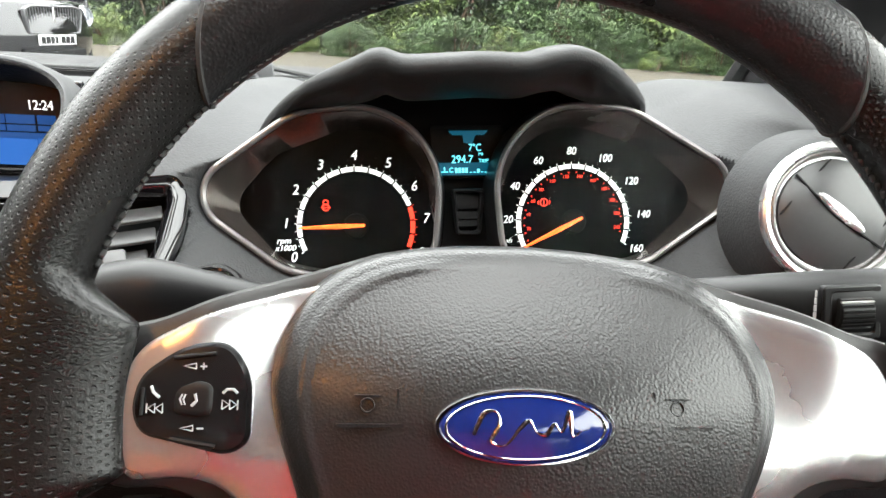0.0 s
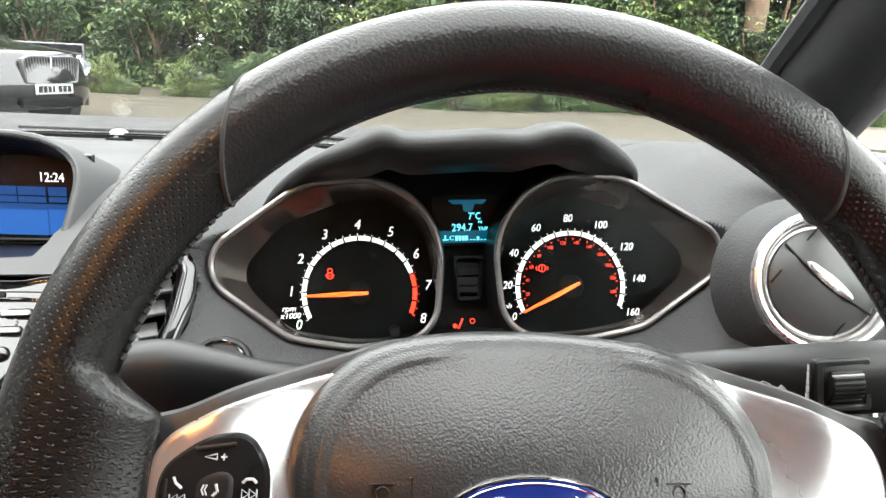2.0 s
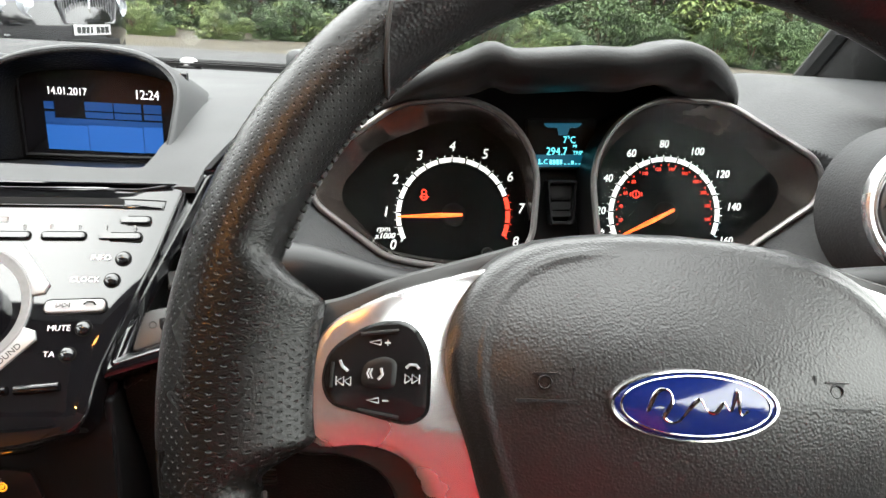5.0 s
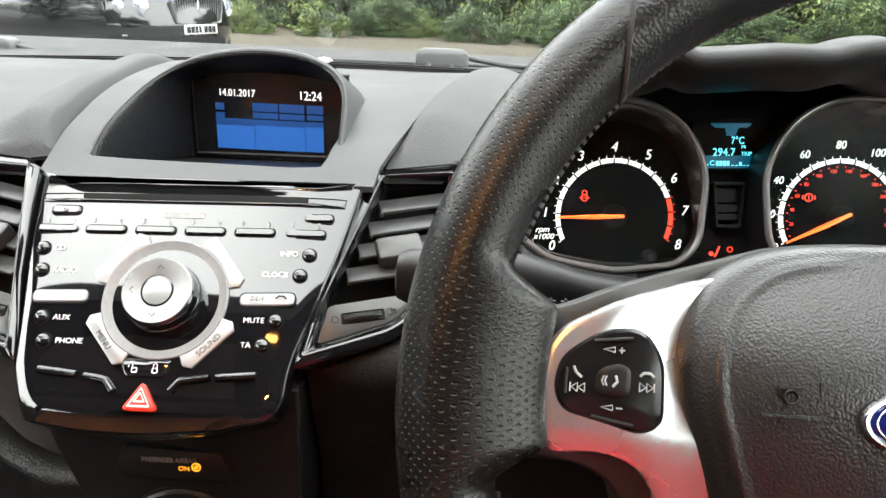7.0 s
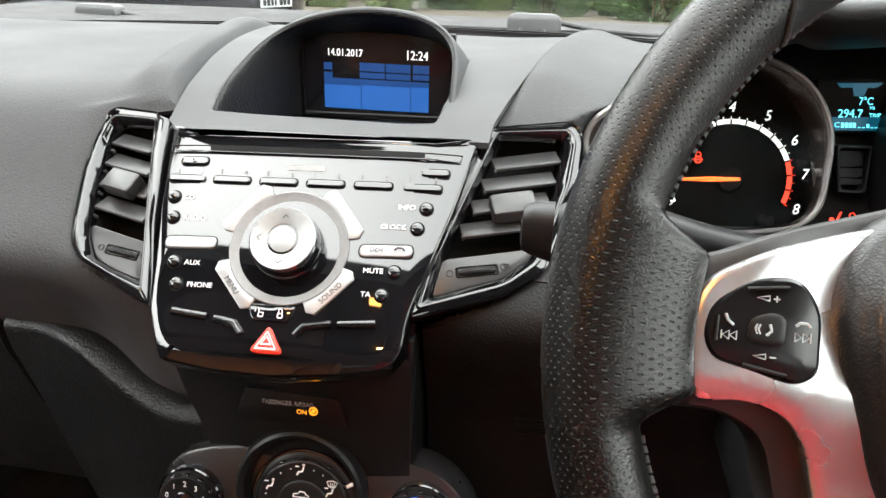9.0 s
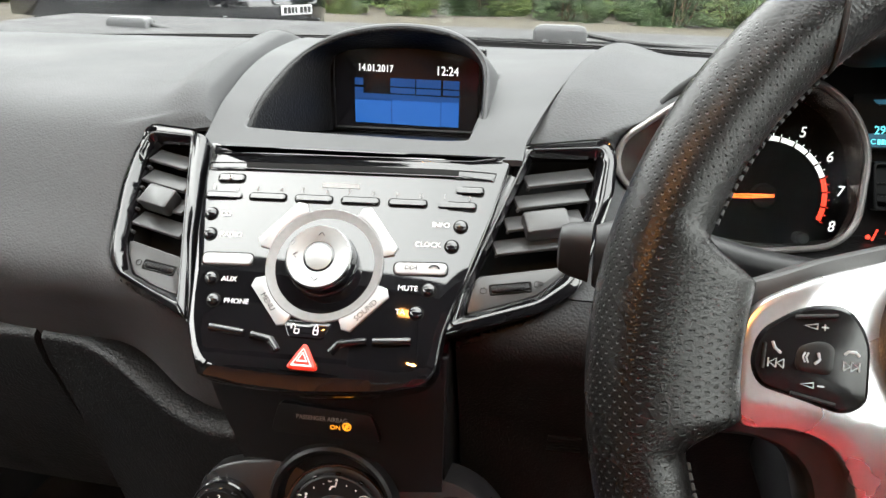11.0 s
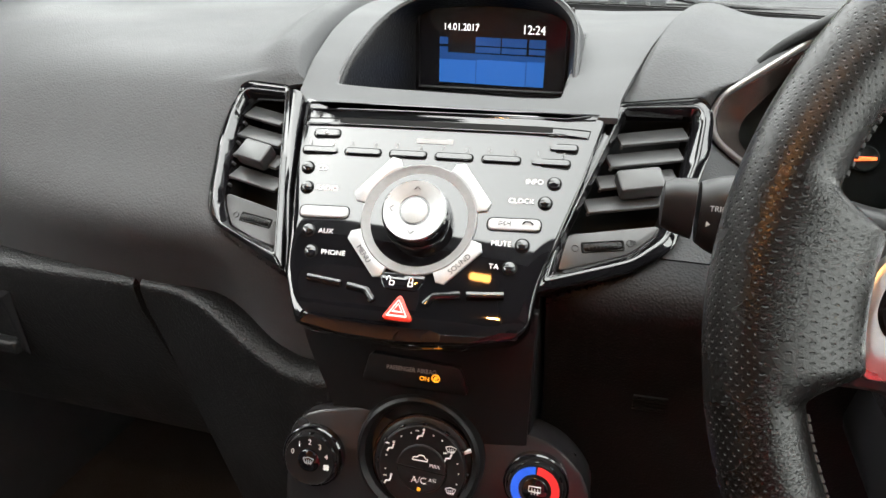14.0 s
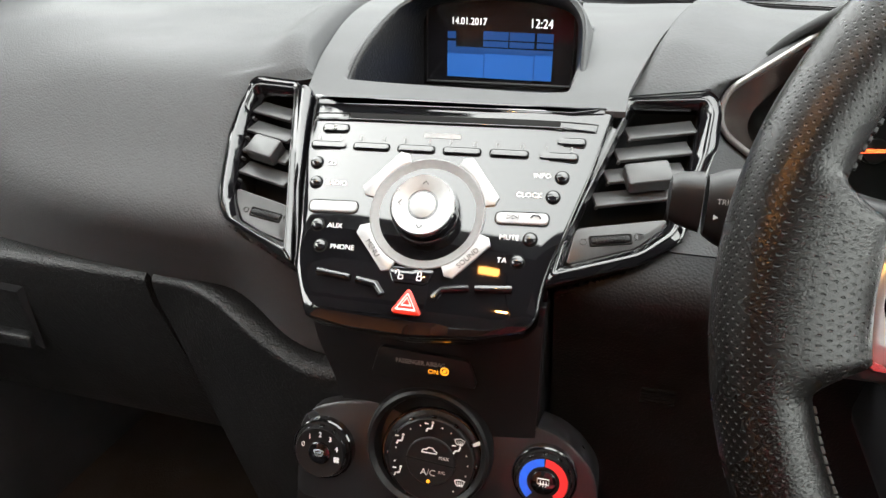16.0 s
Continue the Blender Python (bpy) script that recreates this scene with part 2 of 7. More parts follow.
def slab(pts, z0, z1, bev=0.0006):
    """A plate of outline pts from z0 to z1, its upper edge softened."""
    if bev <= 0:
        return skin([at_z(pts, z0), at_z(pts, z1)])
    return skin([at_z(pts, z0), at_z(pts, z1 - bev), at_z(inset(pts, bev * 0.3), z1 - bev * 0.3), at_z(inset(pts, bev), z1)])


def dome(pts, z0, z1, depth, top=0.3):
    """A rounded button: an outline whose top swells towards the middle."""
    return skin([at_z(pts, z0), at_z(pts, z1), at_z(inset(pts, depth * 0.35), z1 + (depth * top) * 0.75), at_z(inset(pts, depth), z1 + depth * top)])


def rim(outer, inner, z0, z1, bev=0.001, inner_z=None):
    """A frame between two outlines with softened edges; its inner wall goes down to inner_z."""
    iz = z0 if inner_z is None else inner_z
    return skin([at_z(outer, z0), at_z(outer, z1 - bev), at_z(inset(outer, bev), z1), at_z(inset(inner, -bev), z1), at_z(inner, z1 - bev), at_z(inner, iz)], caps=(False, False))


def box(x0, y0, z0, x1, y1, z1, bev=0.0):
    bm = bmesh.new()
    bmesh.ops.create_cube(bm, size=1)
    bm.transform(Matrix.Translation(((x0 + x1) / 2, (y0 + y1) / 2, (z0 + z1) / 2)) @ Matrix.Diagonal((abs(x1 - x0), abs(y1 - y0), abs(z1 - z0), 1)))
    if bev > 0:
        bmesh.ops.bevel(bm, geom=bm.edges[:], offset=bev, segments=3, profile=0.5, affect="EDGES")
    return bm


def lathe(profile, n=40):
    """Turns (r, z) round the local z axis."""
    loops = [[(r * math.cos(2 * math.pi * i / n), r * math.sin(2 * math.pi * i / n), z) for i in range(n)] for r, z in profile]
    return skin(loops, caps=(profile[0][0] > 1e-5, profile[-1][0] > 1e-5))


def tube(path, radius, n=10, squash=1.0, caps=True):
    """A round bar along a path; radius is a number or one for each point."""
    pts = [Vector(p) for p in path]
    loops = []
    for i, p in enumerate(pts):
        t = (pts[min(i + 1, len(pts) - 1)] - pts[max(i - 1, 0)]).normalized()
        a = t.cross(Vector((0, 0, 1)))
        a = a.normalized() if a.length > 1e-4 else Vector((1, 0, 0))
        b = t.cross(a).normalized()
        r = radius[i] if isinstance(radius, (list, tuple)) else radius
        loops.append([p + (a * math.cos(2 * math.pi * k / n) + b * squash * math.sin(2 * math.pi * k / n)) * r for k in range(n)])
    return skin(loops, caps=(caps, caps))


def spline(pts, n):
    """A smooth curve through pts, n points long."""
    p = np.array(pts, float)
    k = len(p)
    out = []
    for i in range(n):
        s = i / (n - 1) * (k - 1)
        j = min(int(s), k - 2)
        t = s - j
        p0, p1, p2, p3 = p[max(j - 1, 0)], p[j], p[j + 1], p[min(j + 2, k - 1)]
        out.append(tuple(0.5 * (2 * p1 + (p2 - p0) * t + (2 * p0 - 5 * p1 + 4 * p2 - p3) * t * t + (3 * p1 - p0 - 3 * p2 + p3) * t**3)))
    return out


def sheet(p, nu, nv, thick=0.004):
    """A curved panel p(s, t), s and t from 0 to 1, with thickness on its far side."""
    g = [[Vector(p(i / nu, j / nv)) for j in range(nv + 1)] for i in range(nu + 1)]
    bm = bmesh.new()
    nrm = [[None] * (nv + 1) for _ in range(nu + 1)]
    for i in range(nu + 1):
        for j in range(nv + 1):
            a = g[min(i + 1, nu)][j] - g[max(i - 1, 0)][j]
            b = g[i][min(j + 1, nv)] - g[i][max(j - 1, 0)]
            c = a.cross(b)
            nrm[i][j] = c.normalized() if c.length > 1e-12 else Vector((0, 0, 1))
    top = [[bm.verts.new(g[i][j]) for j in range(nv + 1)] for i in range(nu + 1)]
    low = [[bm.verts.new(g[i][j] + nrm[i][j] * thick) for j in range(nv + 1)] for i in range(nu + 1)]
    for i in range(nu):
        for j in range(nv):
            bm.faces.new((top[i][j], top[i + 1][j], top[i + 1][j + 1], top[i][j + 1]))
            bm.faces.new((low[i][j], low[i][j + 1], low[i + 1][j + 1], low[i + 1][j]))
    for i in range(nu):
        bm.faces.new((top[i][0], low[i][0], low[i + 1][0], top[i + 1][0]))
        bm.faces.new((top[i][nv], top[i + 1][nv], low[i + 1][nv], low[i][nv]))
    for j in range(nv):
        bm.faces.new((top[0][j], top[0][j + 1], low[0][j + 1], low[0][j]))
        bm.faces.new((top[nu][j], low[nu][j], low[nu][j + 1], top[nu][j + 1]))
    return bm


def text(name, s, size, material, parent, x, y, z, label="", align="CENTER", rot=0.0, shear=0.0, wide=1.0):
    """Raised print: a mesh of the built-in font, centred on (x, y) in the parent's face."""
    c = bpy.data.curves.new("tmp", "FONT")
    c.body, c.size, c.align_x, c.align_y, c.extrude, c.shear, c.resolution_u = s, size, align, "CENTER", 0.00012, shear, 3
    tmp = bpy.data.objects.new("tmp", c)
    me = bpy.data.meshes.new_from_object(tmp)
    bpy.data.objects.remove(tmp)
    bpy.data.curves.remove(c)
    me.name = name
    me.materials.clear()
    me.materials.append(material)
    ob = new(name, me)
    ob.parent = parent
    ob.matrix_basis = Matrix.Translation((x, y, z)) @ Matrix.Rotation(rot, 4, "Z") @ Matrix.Diagonal((wide, 1, 1, 1))
    return tagged(ob, label)


def smooth(a, b, x):
    t = min(1.0, max(0.0, (x - a) / (b - a)))
    return t * t * (3 - 2 * t)


def mix_profiles(keys, x):
    """Profiles of equal length keyed by x, blended smoothly between neighbours."""
    if x <= keys[0][0]:
        return np.array(keys[0][1])
    for (xa, pa), (xb, pb) in zip(keys, keys[1:]):
        if x <= xb:
            k = smooth(xa, xb, x)
            return np.array(pa) * (1 - k) + np.array(pb) * k
    return np.array(keys[-1][1])


def on_curve(p, t):
    """A point at t (0 to 1) of the smooth curve through p."""
    k = len(p)
    s = t * (k - 1)
    j = min(int(s), k - 2)
    f = s - j
    p0, p1, p2, p3 = p[max(j - 1, 0)], p[j], p[j + 1], p[min(j + 2, k - 1)]
    return 0.5 * (2 * p1 + (p2 - p0) * f + (2 * p0 - 5 * p1 + 4 * p2 - p3) * f * f + (3 * p1 - p0 - 3 * p2 + p3) * f**3)


def y_base(x):
    """Where the windscreen's foot runs, across the car."""
    return 1.13 - 0.62 * (x - CX) ** 2


# ---- the dashboard ----

dash = thing("dashboard", pose(CX, 0.7, 0.6), "dark grey soft-touch dashboard moulding beneath the windscreen", "dashboard", kind="structure")
DI = dash.matrix_basis.inverted()
PASS = [(1.13, 0.985), (0.92, 1.0), (0.75, 0.999), (0.66, 0.988), (0.605, 0.962), (0.578, 0.925), (0.567, 0.88), (0.562, 0.83), (0.572, 0.765)]
NEARL = [(1.13, 0.985), (0.92, 1.004), (0.75, 1.002), (0.65, 0.995), (0.585, 0.981), (0.535, 0.932), (0.503, 0.894), (0.522, 0.85), (0.558, 0.79)]


NEAR2 = NEARL[:-2] + [(0.506, 0.85), (0.517, 0.785)]


VENT_OUT_L = [(-0.016, 0.0516), (0.0218, 0.0507), (0.0397, -0.0034), (0.0643, -0.0748), (0.0354, -0.0649), (0.0029, -0.0549), (-0.008, -0.0445), (-0.0139, -0.0264), (-0.0218, 0.008), (-0.022, 0.0344)]
VENT_OUT_R = [(-0.0127, 0.0526), (0.0392, 0.0575), (0.0463, 0.0466), (0.042, 0.022), (0.0155, -0.0412), (-0.0104, -0.0562), (-0.0669, -0.07), (-0.0688, -0.0659)]


def hollow(p, m, outline):
    """Sinks a dash surface where a vent sits in it."""
    q = m.inverted() @ p
    if abs(q.x) > 0.09 or abs(q.y) > 0.09 or abs(q.z) > 0.06:
        return p
    inside, near = False, 9.0
    for (xa, ya), (xb, yb) in zip(outline, outline[1:] + outline[:1]):
        if (ya > q.y) != (yb > q.y) and q.x < xa + (q.y - ya) * (xb - xa) / (yb - ya):
            inside = not inside
        e = Vector((xb - xa, yb - ya))
        k = min(1.0, max(0.0, (Vector((q.x - xa, q.y - ya)).dot(e)) / e.length_squared))
        near = min(near, math.hypot(xa + e.x * k - q.x, ya + e.y * k - q.y))
    if inside and near > 0.001:
        q.z = min(q.z, -0.03)
    elif near < 0.05:
        lim, soft = 0.0005 + 0.55 * near, 0.006
        if q.z > lim + soft:
            q.z = lim
        elif q.z > lim - soft:
            q.z -= (q.z - lim + soft) ** 2 / (4 * soft)
    return m @ q


def passenger_top(s, t):
    x0 = -0.86
    x = x0 + s * (-0.232 - x0)
    for _ in range(3):
        prof = mix_profiles([(-0.66, PASS), (-0.30, NEARL), (-0.225, NEAR2)], x)
        y, z = on_curve(prof, t)
        edge = -0.229 - max(0, y - 0.561) * 0.22
        edge += (-0.2635 - edge) * smooth(0.588, 0.576, y)
        edge += 0.06 * smooth(0.905, 0.886, z)
        x = x0 + s * (edge - x0)
    if t < 0.12:
        y += (y_base(x) - 1.13) * (1 - t / 0.12)
    d = edge - x
    k = smooth(0.56, 0.62, y) * smooth(1.05, 0.85, y)
    z += k * (0.013 * math.exp(-(((d - 0.022) / 0.02) ** 2)) - 0.012 * smooth(0.012, 0.0, d))
    return DI @ hollow(Vector((x, y, z)), fr((-0.265, 0.54, 0.939), -8, 42), VENT_OUT_L)


part("passenger_pad", sheet(lambda s, t: passenger_top(1 - (1 - s) ** 1.7, t), 150, 170), DASH, dash)

CHAN = [(1.13, 0.985), (0.95, 1.0), (0.8, 1.004), (0.7, 1.0), (0.63, 0.99), (0.59, 0.982), (0.556, 0.973)]


def channel(s, t):
    y, z = on_curve(np.array(CHAN), t)
    a, b = -0.231 - max(0, y - 0.561) * 0.22, -0.019 + max(0, y - 0.579) * 0.14
    x = a + s * (b - a)
    if t < 0.16:
        y += (y_base(x) - 1.13) * (1 - t / 0.16)
    z += 0.004 * smooth(0.3, 0.0, s) * smooth(0.56, 0.62, y) + 0.004 * smooth(0.7, 1.0, s)
    # the well in front of the display
    well = smooth(0.581, 0.592, y) * smooth(0.735, 0.715, y) * smooth(-0.2118, -0.205, x) * smooth(-0.056, -0.064, x)
    z -= well * 0.055
    return DI @ Vector((x, y, z))


part("centre_pad", sheet(channel, 120, 150), DASH_SMOOTH, dash)

DRV_L = [(1.13, 0.985), (0.92, 1.004), (0.78, 1.008), (0.68, 1.002), (0.608, 0.983), (0.573, 0.953), (0.533, 0.914), (0.503, 0.885), (0.506, 0.855), (0.524, 0.8), (0.535, 0.7), (0.54, 0.56)]
CLUSTER = fr((0.208, 0.612, 0.955), 0, 16, 3)
CLUSTER_INV = CLUSTER.inverted()
MOUTH = np.array(hullc([(-0.072, 0.0209, 0.058), (0.080, 0.0209, 0.058), (-0.089, 0.0216, 0.056), (0.098, 0.0216, 0.056), (0.160, 0.0215, 0.0242), (-0.145, 0.0215, 0.0242), (-0.1035, 0.004, 0.0358), (0.1125, 0.004, 0.0358)], 160))
MOUTH_NEXT = np.roll(MOUTH, -1, axis=0)
DRV_R = [(1.13, 0.985), (0.92, 1.03), (0.78, 1.042), (0.68, 1.035), (0.63, 1.015), (0.6, 0.985), (0.58, 0.95), (0.56, 0.91), (0.535, 0.87), (0.52, 0.8), (0.52, 0.7), (0.53, 0.56)]


def mouth_at(u, v):
    """Distance outside (+) or inside (-) the cluster's mouth, and the direction out of it."""
    c = np.array((u, v))
    e = MOUTH_NEXT - MOUTH
    k = np.clip(((c - MOUTH) * e).sum(1) / (e * e).sum(1), 0, 1)
    near = MOUTH + e * k[:, None]
    dist = np.hypot(*(near - c).T)
    i = int(dist.argmin())
    out = (c[0] - near[i][0]) * e[i][1] - (c[1] - near[i][1]) * e[i][0] > 0
    n = Vector((e[i][1], -e[i][0])).normalized()
    return float(dist[i]) * (1 if out else -1), n


def dished(p):
    """Lays the dash back round the mouth of the instrument cluster."""
    q = CLUSTER_INV @ p
    if not (-0.3 < q.x < 0.3 and -0.2 < q.y < 0.2) or q.z < -0.03:
        return p
    d, n = mouth_at(q.x, q.y)
    if d > 0:
        rise = 1.1 - 0.3 * max(0, n.x) + 0.5 * max(0, -n.y) ** 2 + 1.5 * max(0, n.y) ** 2
        top = -0.006 + rise * d + 0.005 * (1 - math.exp(-d / 0.004))
    else:
        top = max(-0.06, -0.006 + 3 * d)
    soft = 0.005
    if q.z > top + soft:
        q.z = top
    elif q.z > top - soft:
        # rounds the crease where the dish begins
        q.z = q.z - (q.z - top + soft) ** 2 / (4 * soft)
    else:
        return p
    return CLUSTER @ q


def driver_top(s, t):
    x1 = 0.62
    x = s * x1
    for _ in range(3):
        prof = mix_profiles([(0.345, DRV_L), (0.435, DRV_R)], x)
        y, z = on_curve(prof, t)
        edge = -0.021 + max(0, y - 0.579) * 0.14
        edge += (0.0335 - edge) * smooth(0.598, 0.579, y) if t > 0.2 else 0
        edge -= 0.08 * smooth(0.945, 0.886, z) if t > 0.3 else 0
        x = edge + s * (x1 - edge)
    if t < 0.09:
        y += (y_base(x) - 1.13) * (1 - t / 0.09)
    d = x - edge
    k = smooth(0.585, 0.65, y) * smooth(1.05, 0.9, y) * smooth(0.4, 0.36, t)
    z += k * (0.012 * math.exp(-(((d - 0.02) / 0.03) ** 2)) - 0.012 * smooth(0.01, 0.0, d))
    if t > 0.2:
        far = math.hypot(x - 0.4195, z - 0.988)
        y -= 0.048 * smooth(0.315, 0.415, x) * math.exp(-(((x - 0.43) / 0.075) ** 2) - ((z - 0.975) / 0.075) ** 2) * (1 - math.exp(-((far / 0.041) ** 8)))
    return DI @ hollow(dished(Vector((x, y, z))), fr((0.0, 0.548, 0.94), 14, 42), VENT_OUT_R)


def split_at(s):
    return 0.572 - 0.05 * smooth(0.13, 0.06, s)


part("driver_pad", sheet(lambda s, t: driver_top(s**1.3, t * split_at(s)), 330, 250), DASH, dash)
# the lower dash takes the darkened plastic, as it lies in shade
part("knee_panel", sheet(lambda s, t: driver_top(s**1.3, split_at(s) + 0.002 + t * (0.998 - split_at(s))), 200, 70), KNEE, dash, "knee panel in a darker copy of the dash plastic, for shade")

# the defroster slit and the sun sensor at the foot of the windscreen
slit = thing("defroster_slit", pose(CX, 1.06, 1.0), "narrow black defroster slot along the windscreen foot", "air vent")
ZI = slit.matrix_basis.inverted()
part("slot_edge", moved(sheet(lambda s, t: (CX + (2 * s - 1) * 0.55, y_base(CX + (2 * s - 1) * 0.55) - 0.074 + t * 0.004, 0.9945), 40, 2, 0.004), ZI), DASH_LOW, slit)
part("slot", moved(sheet(lambda s, t: (CX + (2 * s - 1) * 0.55, y_base(CX + (2 * s - 1) * 0.55) - 0.07 + t * 0.006, 0.994), 40, 2, 0.006), ZI), MATT, slit)
sensor = thing("sun_sensor", pose(-0.174, 1.066, 0.9955), "small pale domed sun sensor on the dashboard", "sensor")
part("dome", lathe([(0.012, -0.006), (0.012, 0.001), (0.0105, 0.0055), (0.0065, 0.0083), (0.0001, 0.0092)], 28), mat("pale_sensor_plastic", (0.3, 0.3, 0.3), 0.4), sensor)
part("collar", lathe([(0.016, -0.007), (0.0155, -0.001), (0.0122, 0.0)], 28), BLACK, sensor)

# ---- the padded ledge and glovebox ----
glove = thing("glovebox", pose(-0.6, 0.56, 0.65), "charcoal plastic glovebox door with a recessed handle", "glovebox")
GI = glove.matrix_basis.inverted()


def roll_top(x, k, run):
    """Height and depth of a panel whose upper edge rolls back under the dash."""
    dip = smooth(-0.33, -0.21, x)
    top = 0.8345 - 0.0095 * smooth(-0.31, -0.21, x) - 0.024 * dip
    out = 0.012 * (1 - dip)
    front = 0.543 - 0.05 * smooth(-0.35, -0.2, x) - out
    if k < 0.25:
        a = k / 0.25 * math.pi / 2
        return front + (0.016 + out) * (1 - math.sin(a) ** 1.3), top - 0.012 * (1 - math.cos(a)) ** 1.2
    d = (k - 0.25) / 0.75
    return front + 0.04 * d * d, top - 0.012 - run * d


def seam_x(z):
    return -0.3615 + 0.34 * max(0.0, 0.803 - z) + 0.006 * smooth(0.83, 0.79, z)


def glove_face(s, t):
    y, z = roll_top(-0.6, t, 0.165)
    x = -0.86 + s * (seam_x(z) - 0.006 + 0.86)
    y, z = roll_top(x, t, 0.165)
    return GI @ Vector((x, y, z))


part("door_panel", sheet(glove_face, 50, 40, 0.012), DASH_LOW, glove)
part("handle_recess", skin([[GI @ Vector(q) for q in ring] for ring in (
    [(-0.66, 0.5315, 0.802), (-0.66, 0.5365, 0.733), (-0.492, 0.5365, 0.735), (-0.4925, 0.5315, 0.8)],
    [(-0.65, 0.530, 0.796), (-0.65, 0.5352, 0.738), (-0.499, 0.5352, 0.74), (-0.5, 0.530, 0.794)],
    [(-0.645, 0.55, 0.788), (-0.645, 0.555, 0.75), (-0.508, 0.555, 0.75), (-0.508, 0.55, 0.788)])], caps=(False, True)), BLACK, glove, smooth=False)
part("handle", moved(box(-0.64, 0.529, 0.737, -0.5, 0.545, 0.75, 0.003), GI), DASH_LOW, glove, "charcoal pull handle")

side = thing("console_side", pose(-0.3, 0.55, 0.7), "charcoal moulded side of the centre console", "trim", kind="structure")
SI = side.matrix_basis.inverted()


def side_face(s, t):
    x = -0.3
    for _ in range(3):
        y, z = roll_top(x, t, 0.3)
        x = seam_x(z) + s * (-0.176 - seam_x(z))
    return SI @ Vector((x, y, z))


part("side_panel", sheet(side_face, 50, 50, 0.008), DASH_LOW, side)

# ---- the car's shell ----
shell = thing("car_body", pose(CX, -0.5, 0.3), "hatchback cabin shell with headliner and doors", "car body", kind="structure")
HI = shell.matrix_basis.inverted()
# lining of the pillars; on the front header its dark tone shapes reflections
LINING = mat("dark_lining", (0.018, 0.018, 0.0185), 0.9, grain=0.3, size=0.002)
CARPET = mat("brown_carpet", (0.022, 0.013, 0.008), 0.95, grain=0.6, size=0.003)
DOORSKIN = mat("door_trim", (0.03, 0.03, 0.032), 0.6, grain=0.3, size=0.0014, kind="leather")
# the seats are unseen; red and rust are added for reflections on the wheel
SEAT_RED = mat("red_reflection_cloth", (0.5, 0.02, 0.03), 0.9, grain=0.4, size=0.002)
SEAT_RUST = mat("rust_reflection_cloth", (0.36, 0.115, 0.03), 0.9, grain=0.4, size=0.002)
SEAT_BLK = mat("black_seat_cloth", (0.015, 0.015, 0.016), 0.9, grain=0.4, size=0.002)
TINT = glass_mat("tinted_glass", (0.85, 0.86, 0.85), 0.6)
CLEARSIDE = glass_mat("side_glass", (0.82, 0.84, 0.82), 0.6)
SEAL = mat("black_rubber_seal", (0.008, 0.008, 0.008), 0.6)


def at_shell(bm):
    return moved(bm, HI)


ROOFCLOTH = mat("grey_roof_cloth", (0.34, 0.335, 0.33), 0.95, grain=0.3, size=0.002)


def roof_at(s, t):
    return (CX + (s - 0.5) * 1.16, 0.24 - t * 1.875, 1.355 + 0.09 * math.sin(math.pi * min(1, t * 1.3)) * (1 - 0.3 * t) - 0.05 * (2 * s - 1) ** 4)


# one unseen headliner, its front darkened and rear paled to shape reflections
part("front_header", at_shell(sheet(lambda s, t: roof_at(s, t * 0.2), 16, 6, 0.03)), LINING, shell, "front of the headliner, darkened to shape reflections")
part("roof_lining", at_shell(sheet(lambda s, t: roof_at(s, 0.201 + t * 0.799), 16, 14, 0.03)), ROOFCLOTH, shell, "rear of the headliner, pale grey to brighten reflections")
# unseen visors, added as pale reflectors for the airbag cover's sheen
for sx, x0, x1, cloth, lab in ((-1, -0.56, -0.17, ROOFCLOTH, "unseen pale grey sun visor under the header, added to brighten reflections"), (1, 0.08, 0.42, ROOFCLOTH, "unseen pale grey sun visor under the header, added to brighten reflections")):
    vis = thing("visor_reflector", pose((x0 + x1) / 2, 0.12, 1.34), lab, "sun visor", "sun visors")
    part("flap", moved(box(x0, -0.0, 1.335, x1, 0.185, 1.35, 0.006), vis.matrix_basis.inverted()), cloth, vis)
    part("hinge_rod", moved(tube([(x0 - 0.02, 0.175, 1.349), (x1 + 0.02, 0.175, 1.349)], 0.005, 8), vis.matrix_basis.inverted()), BLACK, vis)
LAMPLIT = mat("warm_lamp_lens", (0.8, 0.6, 0.35), 0.4, emit=(1.0, 0.4, 0.09), power=9.0)
MAINLIT = mat("bright_lamp_lens", (0.8, 0.6, 0.35), 0.4, emit=(1.0, 0.4, 0.09), power=120.0)
courtesy = thing("courtesy_lamp", pose(CX - 0.025, 0.115, 1.338), "lit amber courtesy lamp in the roof header", "lamp")
FLIP = Matrix.Rotation(math.pi, 4, "X")
part("housing", slab(resample(rpoly([(-0.055, -0.098), (0.055, -0.098), (0.09, 0.27), (-0.09, 0.27)], 0.02), 48), -0.03, 0.006, 0.003), LINING, courtesy, "dark grey lamp housing", m=FLIP)
part("reading_lens", slab(resample(rpoly([(0.006, -0.09), (0.038, -0.09), (0.037, -0.079), (0.006, -0.079)], 0.003), 32), 0.004, 0.0085, 0.001), LAMPLIT, courtesy, "glowing amber reading lens", m=FLIP)
part("main_lens", slab(resample(rpoly([(0.036, 0.07), (0.068, 0.07), (0.07, 0.09), (0.036, 0.09)], 0.005), 32), 0.004, 0.0085, 0.001), MAINLIT, courtesy, "glowing amber main lens", m=FLIP)
part("floor_pan", at_shell(box(CX - 0.75, -1.65, 0.22, CX + 0.75, 1.1, 0.26)), CARPET, shell)
part("bulkhead", at_shell(box(CX - 0.75, 1.06, 0.26, CX + 0.75, 1.09, 0.97)), MATT, shell)
